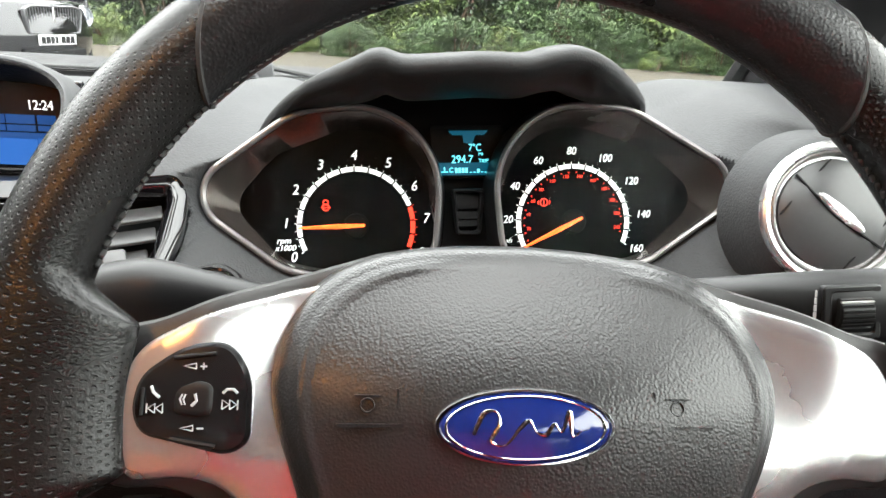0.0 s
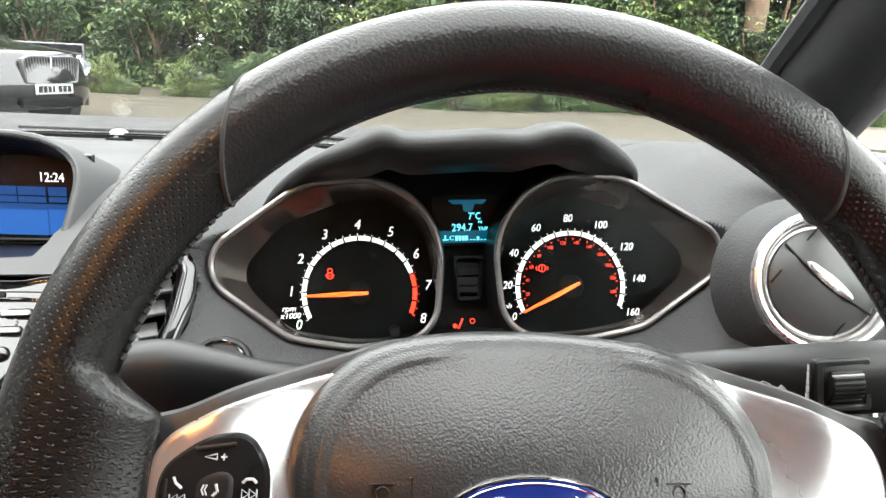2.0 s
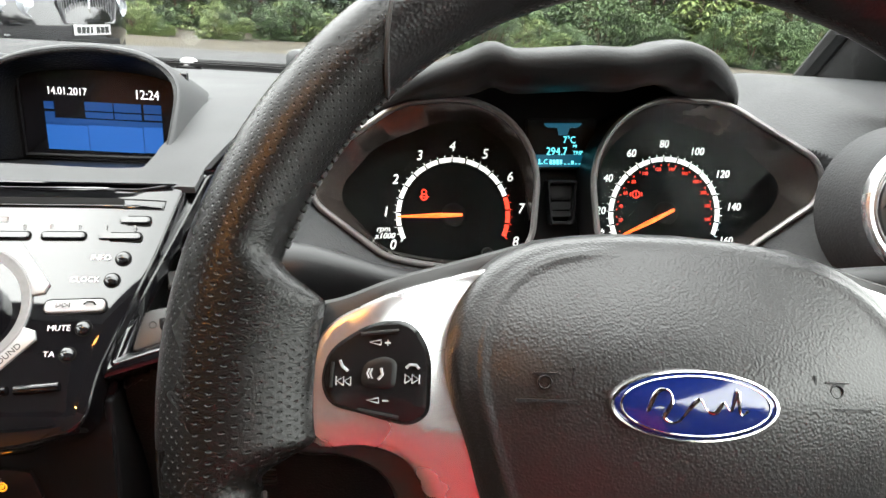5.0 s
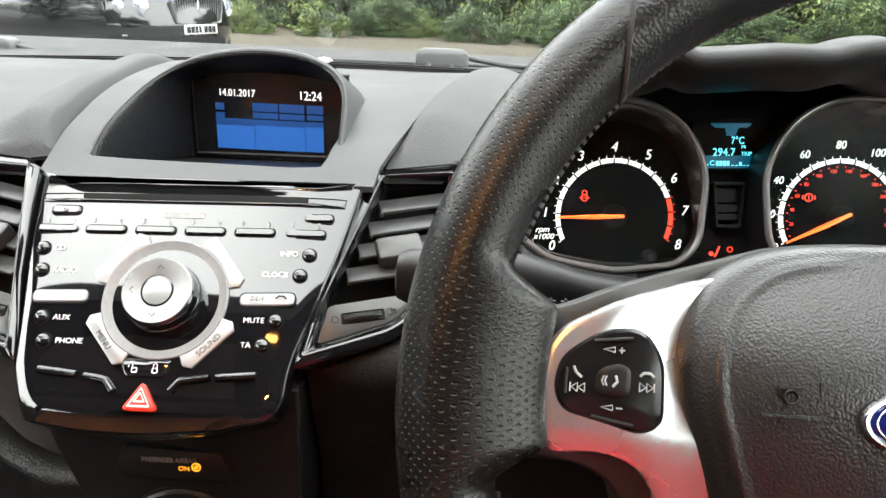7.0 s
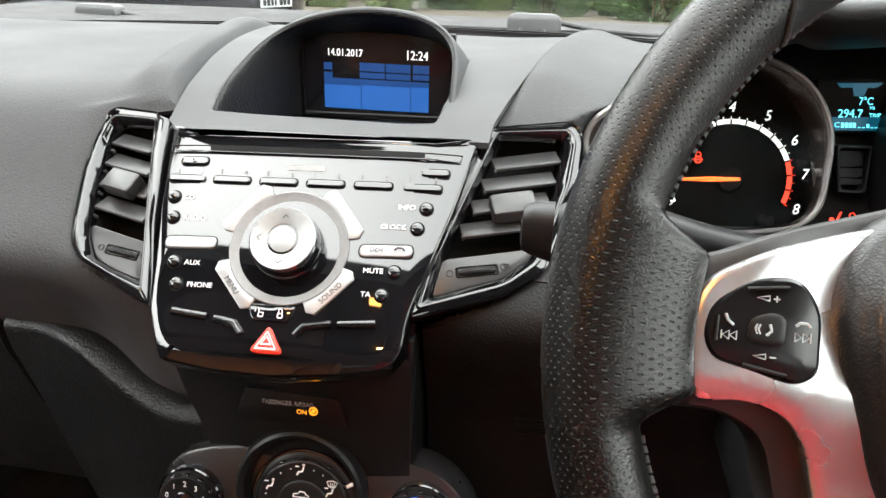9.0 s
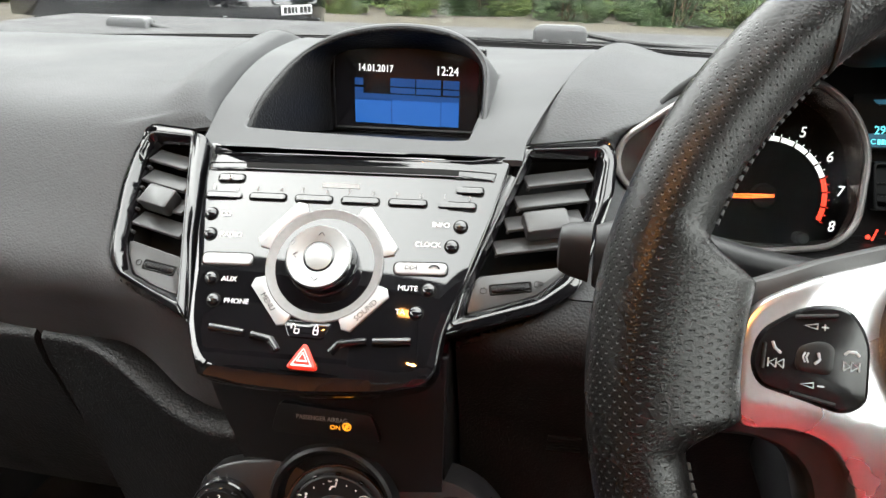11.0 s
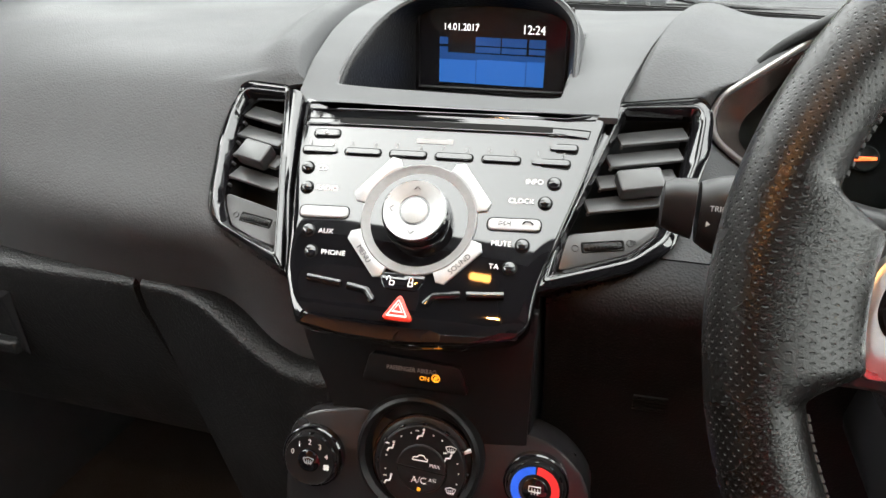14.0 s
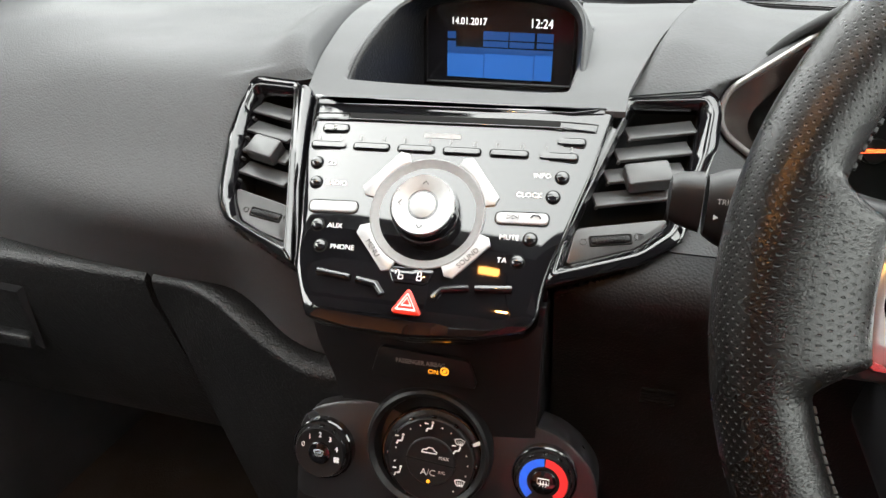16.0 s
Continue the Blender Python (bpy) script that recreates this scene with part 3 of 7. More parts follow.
part("tailgate", at_shell(box(CX - 0.72, -1.68, 0.26, CX + 0.72, -1.63, 1.12)), DOORSKIN, shell)
part("rear_header", at_shell(box(CX - 0.6, -1.68, 1.34, CX + 0.6, -1.6, 1.44)), LINING, shell)
for sx in (-1, 1):
    part("door_panel", at_shell(box(CX + sx * 0.70, -1.65, 0.26, CX + sx * 0.75, 0.62, 0.985, 0.01)), DOORSKIN, shell)
    part("front_wing", at_shell(box(CX + sx * 0.70, 0.62, 0.26, CX + sx * 0.75, 1.08, 0.96)), DOORSKIN, shell)
    foot, head = Vector((CX + sx * 0.712, 0.93, 1.02)), Vector((CX + sx * 0.56, 0.225, 1.365))
    path = [foot.lerp(head, k / 8) + Vector((0, 0, 0.03 * math.sin(math.pi * k / 8))) for k in range(-1, 9)]
    part("a_pillar", at_shell(tube(path, [0.062 - 0.002 * k for k in range(10)], 14, 0.8)), LINING, shell)
    edge = [p + Vector((-sx * (0.06 - 0.0013 * k), 0.012, 0.0)) for k, p in enumerate(path)]
    part("screen_seal", at_shell(tube(edge, 0.011, 8)), SEAL, shell)
    part("b_pillar", at_shell(tube([(CX + sx * 0.72, -0.5, 0.95), (CX + sx * 0.66, -0.52, 1.2), (CX + sx * 0.57, -0.55, 1.43)], 0.05, 10)), LINING, shell)
    part("c_pillar", at_shell(tube([(CX + sx * 0.72, -1.5, 0.95), (CX + sx * 0.66, -1.55, 1.2), (CX + sx * 0.55, -1.6, 1.43)], 0.09, 10)), LINING, shell)
    part("rear_side", at_shell(box(CX + sx * 0.6, -1.65, 1.36, CX + sx * 0.66, 0.2, 1.43)), LINING, shell)
    part("rear_side_window", at_shell(box(CX + sx * 0.66, -1.5, 0.98, CX + sx * 0.664, -0.52, 1.37)), TINT if sx < 0 else CLEARSIDE, shell, "rear side glass", smooth=False)
    part("quarter_bar", at_shell(tube([(CX + sx * 0.725, 0.6, 0.97), (CX + sx * 0.675, 0.63, 1.2)], 0.016, 8)), SEAL, shell)
    pane = part("side_window", at_shell(box(CX + sx * 0.66, -0.5, 0.98, CX + sx * 0.664, 0.62, 1.38)), TINT if sx < 0 else CLEARSIDE, shell, "tinted side glass", smooth=False)
    pane.visible_shadow = True


def screen_at(s, t):
    half = 0.69 - 0.13 * t
    x = CX + (2 * s - 1) * half
    y = y_base(x) - 0.01 - (y_base(x) - 0.235) * t
    return (x, y, 0.995 + 0.362 * t + 0.035 * math.sin(math.pi * t) - 0.02 * (2 * s - 1) ** 2 * t)


screen = tagged(part("windscreen", sheet(screen_at, 24, 16, 0.005), WINDGLASS), "clear curved laminated windscreen glass", "windscreen", kind="structure")
screen.visible_shadow = False


def car_seat(name, x, centre, label):
    st = thing(name, pose(x, -0.3, 0.3), label, "seat", "front seats")
    inv = st.matrix_basis.inverted()

    def pad_of(w0, w1, yc, zc, h, d, lean):
        """A bolstered cushion block: a rounded slab, thicker at its sides."""
        bm = sheet(lambda u, v: (x + (u - 0.5) * (w0 + (w1 - w0) * v), yc + lean * v * h - d * (0.35 + 0.65 * abs(2 * u - 1) ** 3) * math.sin(math.pi * min(1, max(0, v))) ** 0.5, zc + v * h), 16, 14, 0.08)
        return moved(bm, inv)

    part("backrest", pad_of(0.52, 0.44, -0.5, 0.5, 0.74, -0.06, -0.16), centre, st)
    part("back_centre", moved(sheet(lambda u, v: (x + (u - 0.5) * 0.34, -0.425 - 0.1 * v, 0.56 + v * 0.5), 8, 8, 0.05), inv), centre, st, "bright cloth centre panel")
    part("cushion", moved(box(x - 0.26, -0.44, 0.42, x + 0.26, 0.1, 0.545, 0.05), inv), SEAT_BLK, st)
    part("seat_centre", moved(box(x - 0.19, -0.4, 0.5, x + 0.19, 0.09, 0.553, 0.02), inv), SEAT_RED if centre is SEAT_RED else SEAT_BLK, st, "cloth centre panel")
    part("headrest", moved(box(x - 0.13, -0.7, 1.25, x + 0.13, -0.6, 1.39, 0.04), inv), SEAT_BLK, st)
    part("seat_base", moved(box(x - 0.21, -0.4, 0.26, x + 0.21, 0.05, 0.42, 0.02), inv), SEAT_BLK, st)


# unseen bench and seats, coloured to tint what the wheel reflects
bench = thing("rear_bench", pose(CX, -1.2, 0.3), "unseen rear bench seat, rust orange added to warm reflections", "seat")
RI = bench.matrix_basis.inverted()
part("bench_back", moved(sheet(lambda s, t: (CX + (s - 0.5) * 1.2, -1.18 - 0.14 * t - 0.02 * math.sin(s * 6 * math.pi) ** 2, 0.6 + 0.55 * t), 30, 10, 0.1), RI), SEAT_RUST, bench)
part("bench_cushion", moved(box(CX - 0.6, -1.2, 0.42, CX + 0.6, -0.72, 0.62, 0.05), RI), SEAT_RUST, bench)
car_seat("driver_seat", 0.21, SEAT_RED, "unseen sports seat, red added for the trim's reflection, black cushion and headrest")
car_seat("passenger_seat", -0.458, SEAT_RUST, "unseen sports seat, rust orange added to warm reflections, black cushion")


# ---- the steering wheel ----
wheel = thing("steering_wheel", fr((0.208, 0.366, 0.961), 0, 25.3), "black leather three-spoke steering wheel with satin silver spoke trims", "steering wheel")
R, RT = 0.168, 0.0163


def grip(a0, a1, skew0, skew1, swell, n=70, k=28, grow=0.0):
    """A stretch of rim from angle a0 to a1 (degrees); its ends slant by skew between outer and inner side; swell flares it inwards to a spoke."""
    bm = bmesh.new()
    uvl = bm.loops.layers.uv.new("UVMap")
    rows = []
    for i in range(n + 1):
        s = i / n
        row = []
        for j in range(k + 1):
            p = 2 * math.pi * j / k
            c, sn = math.cos(p), math.sin(p)
            a = radians(a0 + s * (a1 - a0) - c * (skew0 * (1 - s) + skew1 * s))
            rt = RT + grow
            flare = swell(math.degrees(a))
            rad = rt * c if c > 0 else rt * c * (1 + 1.2 * flare)
            hgt = (rt * 1.02) * sn * (1 - 0.25 * flare * max(0, -c) ** 2)
            r = R + rad
            row.append((Vector((r * math.cos(a), r * math.sin(a), hgt)), (a * R, p * rt)))
        rows.append(row)
    vs = [[bm.verts.new(q[0]) for q in row[:-1]] for row in rows]
    for i in range(n):
        for j in range(k):
            j2 = (j + 1) % k
            f = bm.faces.new((vs[i][j], vs[i + 1][j], vs[i + 1][j2], vs[i][j2]))
            for loop, q in zip(f.loops, (rows[i][j], rows[i + 1][j], rows[i + 1][j + 1], rows[i][j + 1])):
                loop[uvl].uv = q[1]
    bm.faces.new(vs[0])
    bm.faces.new(vs[-1][::-1])
    return bm


def flare_l(d):
    d = d % 360
    return smooth(164.0, 168.5, d) * smooth(192.5, 188.0, d)


def flare_r(d):
    d = (d + 180) % 360
    return smooth(167.5, 172.0, d) * smooth(196.0, 191.5, d)


part("top_grip", grip(48, 131.5, -5.5, 6, lambda d: 0, 60, 28, 0.0009), LEATHER, wheel, "smooth black leather upper grip")
part("side_grip", grip(131.9, 236, 6, 3, flare_l, 260, 36), PERF, wheel, "perforated black leather side grip")
part("side_grip", grip(-56, 47.6, -3, -5.5, flare_r, 260, 36), PERF, wheel, "perforated black leather side grip")
part("bottom_grip", grip(236.6, 303.4, 3, -3, lambda d: 0, 40), LEATHER, wheel, "smooth black leather lower grip")
for a, sk in ((131.7, 6), (47.8, -5.5)):
    ring = [Vector(((R + (RT + 0.0004) * math.cos(p)) * math.cos(radians(a - sk * math.cos(p))), (R + (RT + 0.0004) * math.cos(p)) * math.sin(radians(a - sk * math.cos(p))), (RT + 0.0004) * math.sin(p))) for p in [2 * math.pi * i / 40 for i in range(41)]]
    part("seam", tube(ring, 0.0011, 6), THREAD, wheel)
stitch_me = None
for i in range(216):
    deg = -50 + i * 1.3
    if -14 < deg < 17 or 163 < deg < 194:
        continue
    if stitch_me is None:
        first = part("stitch", box(-0.0008, -0.0014, -0.0007, 0.0008, 0.0014, 0.0007, 0.0004), THREAD, wheel)
        stitch_me = first.data
        st = first
    else:
        st = new("stitch", stitch_me)
        st.parent = wheel
    st.matrix_basis = Matrix.Rotation(radians(deg), 4, "Z") @ Matrix.Translation((R - RT - 0.0004, 0, 0.0)) @ Matrix.Rotation(0.5, 4, "X")

HUB = Matrix.Translation((-0.0003, 0.0005, 0)) @ Matrix.Rotation(radians(-1.5), 4, "Z")


def pad_outline(n=96):
    half = [(0, 0.0585), (0.026, 0.0573), (0.050, 0.0535), (0.066, 0.0465), (0.077, 0.036), (0.0835, 0.0215), (0.085, 0.008), (0.083, -0.006), (0.078, -0.022), (0.0705, -0.042), (0.060, -0.060), (0.045, -0.071), (0.02, -0.075), (0, -0.0755)]
    return resample([(-x, y) for x, y in spline(half, 60)] + [(x, y) for x, y in spline(half, 60)[::-1]][1:-1], n)


def pad_loop(k, z, ridge=0.0):
    """A ring of the cover; its two piped ridges run up the sides alone."""
    return [(x * k * 1.03, ((y + 0.004) * k - 0.004) * 1.005, z + (0.002 * (1 - k * k) if z > 0 else 0) - 0.0145 * smooth(0.0, 0.058, y * k) - 0.006 * smooth(-0.005, -0.07, y * k) + ridge * smooth(0.022, 0.052, abs(x))) for x, y in pad_outline()]


part("airbag_cover", moved(skin([pad_loop(1.0, -0.03), pad_loop(1.0, -0.006), pad_loop(0.985, -0.0015), pad_loop(0.95, 0.0035), pad_loop(0.925, 0.0046), pad_loop(0.905, 0.0055, 0.0003), pad_loop(0.89, 0.006, 0.0011), pad_loop(0.875, 0.0064, 0.0014), pad_loop(0.86, 0.0068, 0.0011), pad_loop(0.842, 0.0072, 0.0003), pad_loop(0.825, 0.0075), pad_loop(0.78, 0.0081), pad_loop(0.65, 0.0097), pad_loop(0.45, 0.0112), pad_loop(0.25, 0.0120), pad_loop(0.1, 0.0122)]), HUB), PADSKIN, wheel, "grained black plastic airbag cover")
BADGE = Matrix.Translation((-0.0055, -0.002, 0.0012))


def ell(k, z, n=64):
    return [(0.0283 * k * math.cos(2 * math.pi * i / n), 0.0116 * (1 - (1 - k) * 1.3) * math.sin(2 * math.pi * i / n), z) for i in range(n)]


badge = part("badge", moved(skin([ell(1.03, 0.008), ell(1.03, 0.0135), ell(1.0, 0.0148), ell(0.965, 0.0148), ell(0.955, 0.0142)]), BADGE), CHROME, wheel, "oval badge with bright rim")
part("badge_face", moved(skin([ell(0.955, 0.0142), ell(0.93, 0.0148), ell(0.7, 0.0156), ell(0.35, 0.016)]), BADGE), BLUE, badge, "glossy dark blue oval face")
# a plain raised swash in place of the maker's lettering
swash = spline([(-0.0165, -0.0022), (-0.0135, 0.0042), (-0.0095, 0.0048), (-0.0085, 0.001), (-0.011, -0.004), (-0.0065, -0.0052), (-0.002, 0.0), (0.001, 0.0022), (0.0032, -0.0012), (0.0062, -0.0018), (0.0088, 0.0014), (0.0112, -0.001), (0.0135, 0.0052), (0.0145, -0.0022), (0.017, -0.001)], 90)
part("emblem_swash", moved(tube([(x, y, 0.0158) for x, y in swash], [0.0006 + 0.0003 * math.sin(i * 0.35) for i in range(90)], 8), BADGE), CHROME, badge)
part("inner_line", moved(rim([(x * 0.9, y * 0.86) for x, y, z in ell(1.0, 0)], [(x * 0.875, y * 0.81) for x, y, z in ell(1.0, 0)], 0.0148, 0.0154, 0.0002), BADGE), CHROME, badge)
for sx in (-1, 1):
    c = -0.004 + sx * 0.05
    part("horn_line", box(c - 0.0105, -0.0028, 0.0086, c + 0.0105, -0.0018, 0.0101), LEATHER, wheel, smooth=False, m=Matrix.Translation((0, 0, 0.0022)))
    part("horn_mark", join(rim(circle(c - 0.001, 0.0038, 0.0024, 20), circle(c - 0.001, 0.0038, 0.0019, 20), 0.008, 0.0099, 0.0002), box(c - sx * 0.0085 - 0.0004, 0.0012, 0.008, c - sx * 0.0085 + 0.0004, 0.009, 0.0098), box(c - 0.005, 0.0064, 0.008, c + 0.003, 0.007, 0.0098)), LEATHER, wheel, smooth=False, m=Matrix.Translation((0, 0, 0.0022)))

TRIM = [(-0.06, 0.046), (-0.0815, 0.0408), (-0.108, 0.0322), (-0.1295, 0.0205), (-0.1352, 0.006), (-0.1325, -0.0228), (-0.113, -0.0206), (-0.100, -0.025), (-0.0935, -0.035), (-0.083, -0.072), (-0.06, -0.082), (-0.05, -0.03)]


def fine(bm):
    """Splits a plate's large faces, so that it can be bent smoothly."""
    bmesh.ops.triangulate(bm, faces=[f for f in bm.faces if len(f.verts) > 4])
    for _ in range(2):
        bmesh.ops.subdivide_edges(bm, edges=[e for e in bm.edges if e.calc_length() > 0.004], cuts=2, use_grid_fill=True)
    bmesh.ops.triangulate(bm, faces=[f for f in bm.faces if len(f.verts) > 4])
    return bm


def slope(bm):
    """Lays the trim back where it climbs under the pad."""
    for v in bm.verts:
        v.co.z -= 0.012 * smooth(0.115, 0.075, abs(v.co.x)) * smooth(-0.03, 0.03, v.co.y) + 0.24 * max(0.0, -0.0135 - v.co.y) - 0.1 * max(0.0, -0.045 - v.co.y)
    return bm


left_trim = resample(rpoly(TRIM, [0.002, 0.002, 0.01, 0.01, 0.008, 0.006, 0.006, 0.008, 0.008, 0.004, 0.002, 0.002], 6), 120)
right_trim = [(-0.006 - x, y) for x, y in left_trim][::-1]
SPOKE_BACK = mat("spoke_back_plastic", (0.022, 0.022, 0.0225), 0.45, grain=0.15, size=0.001)
for outline in (left_trim, right_trim):
    part("spoke_trim", slope(fine(slab(outline, -0.012, 0.0008, 0.0022))), SATIN, wheel, "satin silver plastic spoke trim")
for sx in (-1, 1):
    cover = [(-0.045, 0.058), (-0.08, 0.047), (-0.106, 0.0385), (-0.127, 0.029), (-0.142, 0.027), (-0.15, 0.0), (-0.142, -0.027), (-0.12, -0.026), (-0.105, -0.034), (-0.098, -0.06), (-0.085, -0.09), (-0.04, -0.09)]
    cover = [(x if sx < 0 else -0.006 - x, y) for x, y in cover]
    if sx > 0:
        cover = cover[::-1]
    part("spoke_back", slope(fine(slab(resample(rpoly(cover, 0.008), 100), -0.034, -0.0065, 0.004))), SPOKE_BACK, wheel, "dark grey plastic spoke backing")
part("lower_spoke", moved(slab(resample(rpoly([(-0.045, -0.06), (-0.03, -0.158), (0.03, -0.158), (0.045, -0.06)], 0.01), 60), -0.02, -0.008, 0.003), HUB), BLACK, wheel)

PODSKIN = mat("pod_black", (0.006, 0.006, 0.0065), 0.16, vary=0.1)
POD = [(-0.1285, 0.0115), (-0.115, 0.0212), (-0.1, 0.023), (-0.0925, 0.012), (-0.0922, -0.0095), (-0.099, -0.0138), (-0.127, -0.0075), (-0.1305, 0.0)]
pod_line = resample(rpoly(POD, 0.006, 6), 72)
pod = part("button_pod", skin([at_z(pod_line, -0.004), at_z(pod_line, 0.0004), at_z(inset(pod_line, 0.0006), 0.0012), at_z(inset(pod_line, 0.0015), 0.0022), at_z(inset(pod_line, 0.006), 0.0028)]), PODSKIN, wheel, "smooth black audio and phone button pod")
part("voice_button", dome(resample(rpoly([(-0.1165, -0.0005), (-0.1045, -0.0012), (-0.1042, 0.0086), (-0.1085, 0.0102), (-0.1158, 0.0075)], 0.003), 40), 0.002, 0.0032, 0.002), BLACK, pod)
for x0, y0, x1, y1 in ((-0.117, 0.0172, -0.104, 0.0188), (-0.117, -0.0082, -0.103, -0.0105)):
    part("press_ridge", tube([(x0, y0, 0.003), ((x0 + x1) / 2, (y0 + y1) / 2, 0.0032), (x1, y1, 0.003)], 0.0007, 8), BLACK, pod)
part("press_ridge", tube([(-0.1262, -0.001, 0.0029), (-0.126, 0.0075, 0.0029)], 0.0006, 8), BLACK, pod)
ICON = mat("pale_icon_print", (0.38, 0.42, 0.44), 0.5)


def tri_mark(x, y, w, h, z, d=1):
    pts = [(x - d * w / 2, y - h / 2), (x + d * w / 2, y), (x - d * w / 2, y + h / 2), (x - d * w / 2, y - h / 2)]
    return tube([(px, py, z - 0.0002) for px, py in pts], 0.00024, 5)


part("previous_icon", join(tri_mark(-0.1208, 0.0012, 0.0022, 0.003, 0.0032, -1), tri_mark(-0.1232, 0.0012, 0.0022, 0.003, 0.0032, -1), box(-0.1248, -0.0003, 0.0028, -0.1244, 0.0027, 0.0032), tube([(-0.1236, 0.0082, 0.003), (-0.1228, 0.0062, 0.003), (-0.1208, 0.0046, 0.003)], 0.0005, 6)), ICON, pod, smooth=False)
part("next_icon", join(tri_mark(-0.1002, 0.0026, 0.0022, 0.003, 0.0032), tri_mark(-0.0978, 0.0026, 0.0022, 0.003, 0.0032), box(-0.0966, 0.0011, 0.0028, -0.0962, 0.0041, 0.0032), tube([(-0.1012, 0.0062, 0.003), (-0.1, 0.0074, 0.003), (-0.0978, 0.0074, 0.003), (-0.0966, 0.0062, 0.003)], 0.0005, 6)), ICON, pod, smooth=False)
part("volume_icon", join(tri_mark(-0.112, 0.0146, 0.004, 0.0018, 0.0032, -1), box(-0.1087, 0.0143, 0.0028, -0.1067, 0.0148, 0.0032), box(-0.1079, 0.0135, 0.0028, -0.1075, 0.0156, 0.0032)), ICON, pod, smooth=False)
part("volume_icon", join(tri_mark(-0.112, -0.0049, 0.004, 0.0018, 0.0032, -1), box(-0.1087, -0.0052, 0.0028, -0.1067, -0.0047, 0.0032)), ICON, pod, smooth=False)
part("voice_icon", join(*[tube([(-0.1125 - 0.001 * i, 0.0025, 0.0041), (-0.1132 - 0.001 * i, 0.0042, 0.0041), (-0.1125 - 0.001 * i, 0.0058, 0.0041)], 0.0003, 6) for i in range(2)], tube([(-0.1105, 0.0022, 0.0042), (-0.109, 0.0038, 0.0042), (-0.1096, 0.006, 0.0042)], 0.0005, 6)), ICON, pod, smooth=False)

# ---- column shroud and stalks ----
shroud = thing("column_shroud", fr((0.2, 0.5, 0.9)), "dark grey plastic steering column shroud", "column shroud")
HS = shroud.matrix_basis.inverted()


def shroud_face(s, t):
    a = math.pi * (1.12 - 1.24 * s)
    y = 0.40 + t * 0.24
    w, h = 0.075 + 0.02 * t, 0.04
    return HS @ Vector((0.203 + w * math.cos(a) * (1 - 0.12 * abs(math.cos(a)) ** 6), y, 0.872 + 0.006 * t + h * max(-0.6, math.sin(a)) ** 1))


part("upper_shroud", sheet(shroud_face, 40, 12), DASH_LOW, shroud)
part("lower_shroud", moved(box(0.13, 0.42, 0.80, 0.28, 0.62, 0.868, 0.02), HS), BLACK, shroud)


def stalk(name, x_list, z_list, h_list, y_list, w_list, label):
    st = thing(name, pose(x_list[-1], y_list[-1], z_list[-1]), label, "stalk")
    inv = st.matrix_basis.inverted()
    n = 28
    loops = []
    for x, z, h, y, w in zip(*(spline([[v] for v in lst], 30) for lst in (x_list, z_list, h_list, y_list, w_list))):
        loops.append([inv @ Vector((x[0], y[0] + w[0] * math.copysign(abs(math.cos(a)) ** 0.75, math.cos(a)), z[0] + h[0] * math.copysign(abs(math.sin(a)) ** 0.75, math.sin(a)))) for a in [2 * math.pi * i / n for i in range(n)]])
    part("arm", skin(loops), BLACK, st)
    return st, inv


left_stalk, SL = stalk("indicator_stalk", [0.026, 0.036, 0.055, 0.08, 0.105, 0.15], [0.955, 0.9545, 0.955, 0.953, 0.951, 0.945], [0.0145, 0.019, 0.0205, 0.0175, 0.014, 0.013], [0.468, 0.467, 0.466, 0.465, 0.466, 0.475], [0.012, 0.014, 0.014, 0.012, 0.011, 0.011], "black plastic indicator stalk with a trip computer button")
n_ = 24
capl = []
for x, hh, ww, z in ((0.0085, 0.006, 0.006, 0.957), (0.0095, 0.0105, 0.009, 0.957), (0.014, 0.0125, 0.0105, 0.957), (0.024, 0.0142, 0.0115, 0.956)):
    capl.append([SL @ Vector((x, 0.469 + ww * math.copysign(abs(math.cos(a)) ** 0.6, math.cos(a)), z + hh * math.copysign(abs(math.sin(a)) ** 0.6, math.sin(a)))) for a in [2 * math.pi * i / n_ for i in range(n_)]])
part("end_cap", skin(capl), BLACK, left_stalk)
ink = mat("stalk_print", (0.33, 0.33, 0.33), 0.6)
sp = Matrix.Translation(SL @ Vector((0.033, 0.4515, 0.963))) @ Matrix.Rotation(radians(78), 4, "X")
trip = text("trip_print", "TRIP", 0.0036, ink, left_stalk, 0, 0, 0)
trip.matrix_basis = sp
part("trip_arrow", moved(slab([(-0.0042, -0.0085), (-0.0022, -0.0072), (-0.0042, -0.0059)], 0, 0.0003, 0), sp), ink, left_stalk, smooth=False)
part("arrow_print", moved(join(*[tube([(d * x, y, 0) for x, y in ((0.0012, 0.0008), (0.003, 0.0008), (0.003, 0.0022), (0.006, 0), (0.003, -0.0022), (0.003, -0.0008), (0.0012, -0.0008))], 0.0003, 5) for d in (-1, 1)]), Matrix.Translation(SL @ Vector((0.086, 0.453, 0.955))) @ Matrix.Rotation(radians(80), 4, "X")), ink, left_stalk, smooth=False)

right_stalk, SR = stalk("wiper_stalk", [0.46, 0.41, 0.37, 0.34, 0.315, 0.285], [0.968, 0.97, 0.968, 0.967, 0.966, 0.957], [0.012, 0.0165, 0.0168, 0.014, 0.0105, 0.01], [0.455, 0.452, 0.452, 0.455, 0.46, 0.475], [0.010, 0.013, 0.014, 0.013, 0.011, 0.011], "black plastic wiper stalk with a ribbed roller switch")
WF = Matrix.Translation(SR @ Vector((0.366, 0.4405, 0.970))) @ Matrix.Rotation(radians(80), 4, "X") @ Matrix.Rotation(radians(4), 4, "Z")
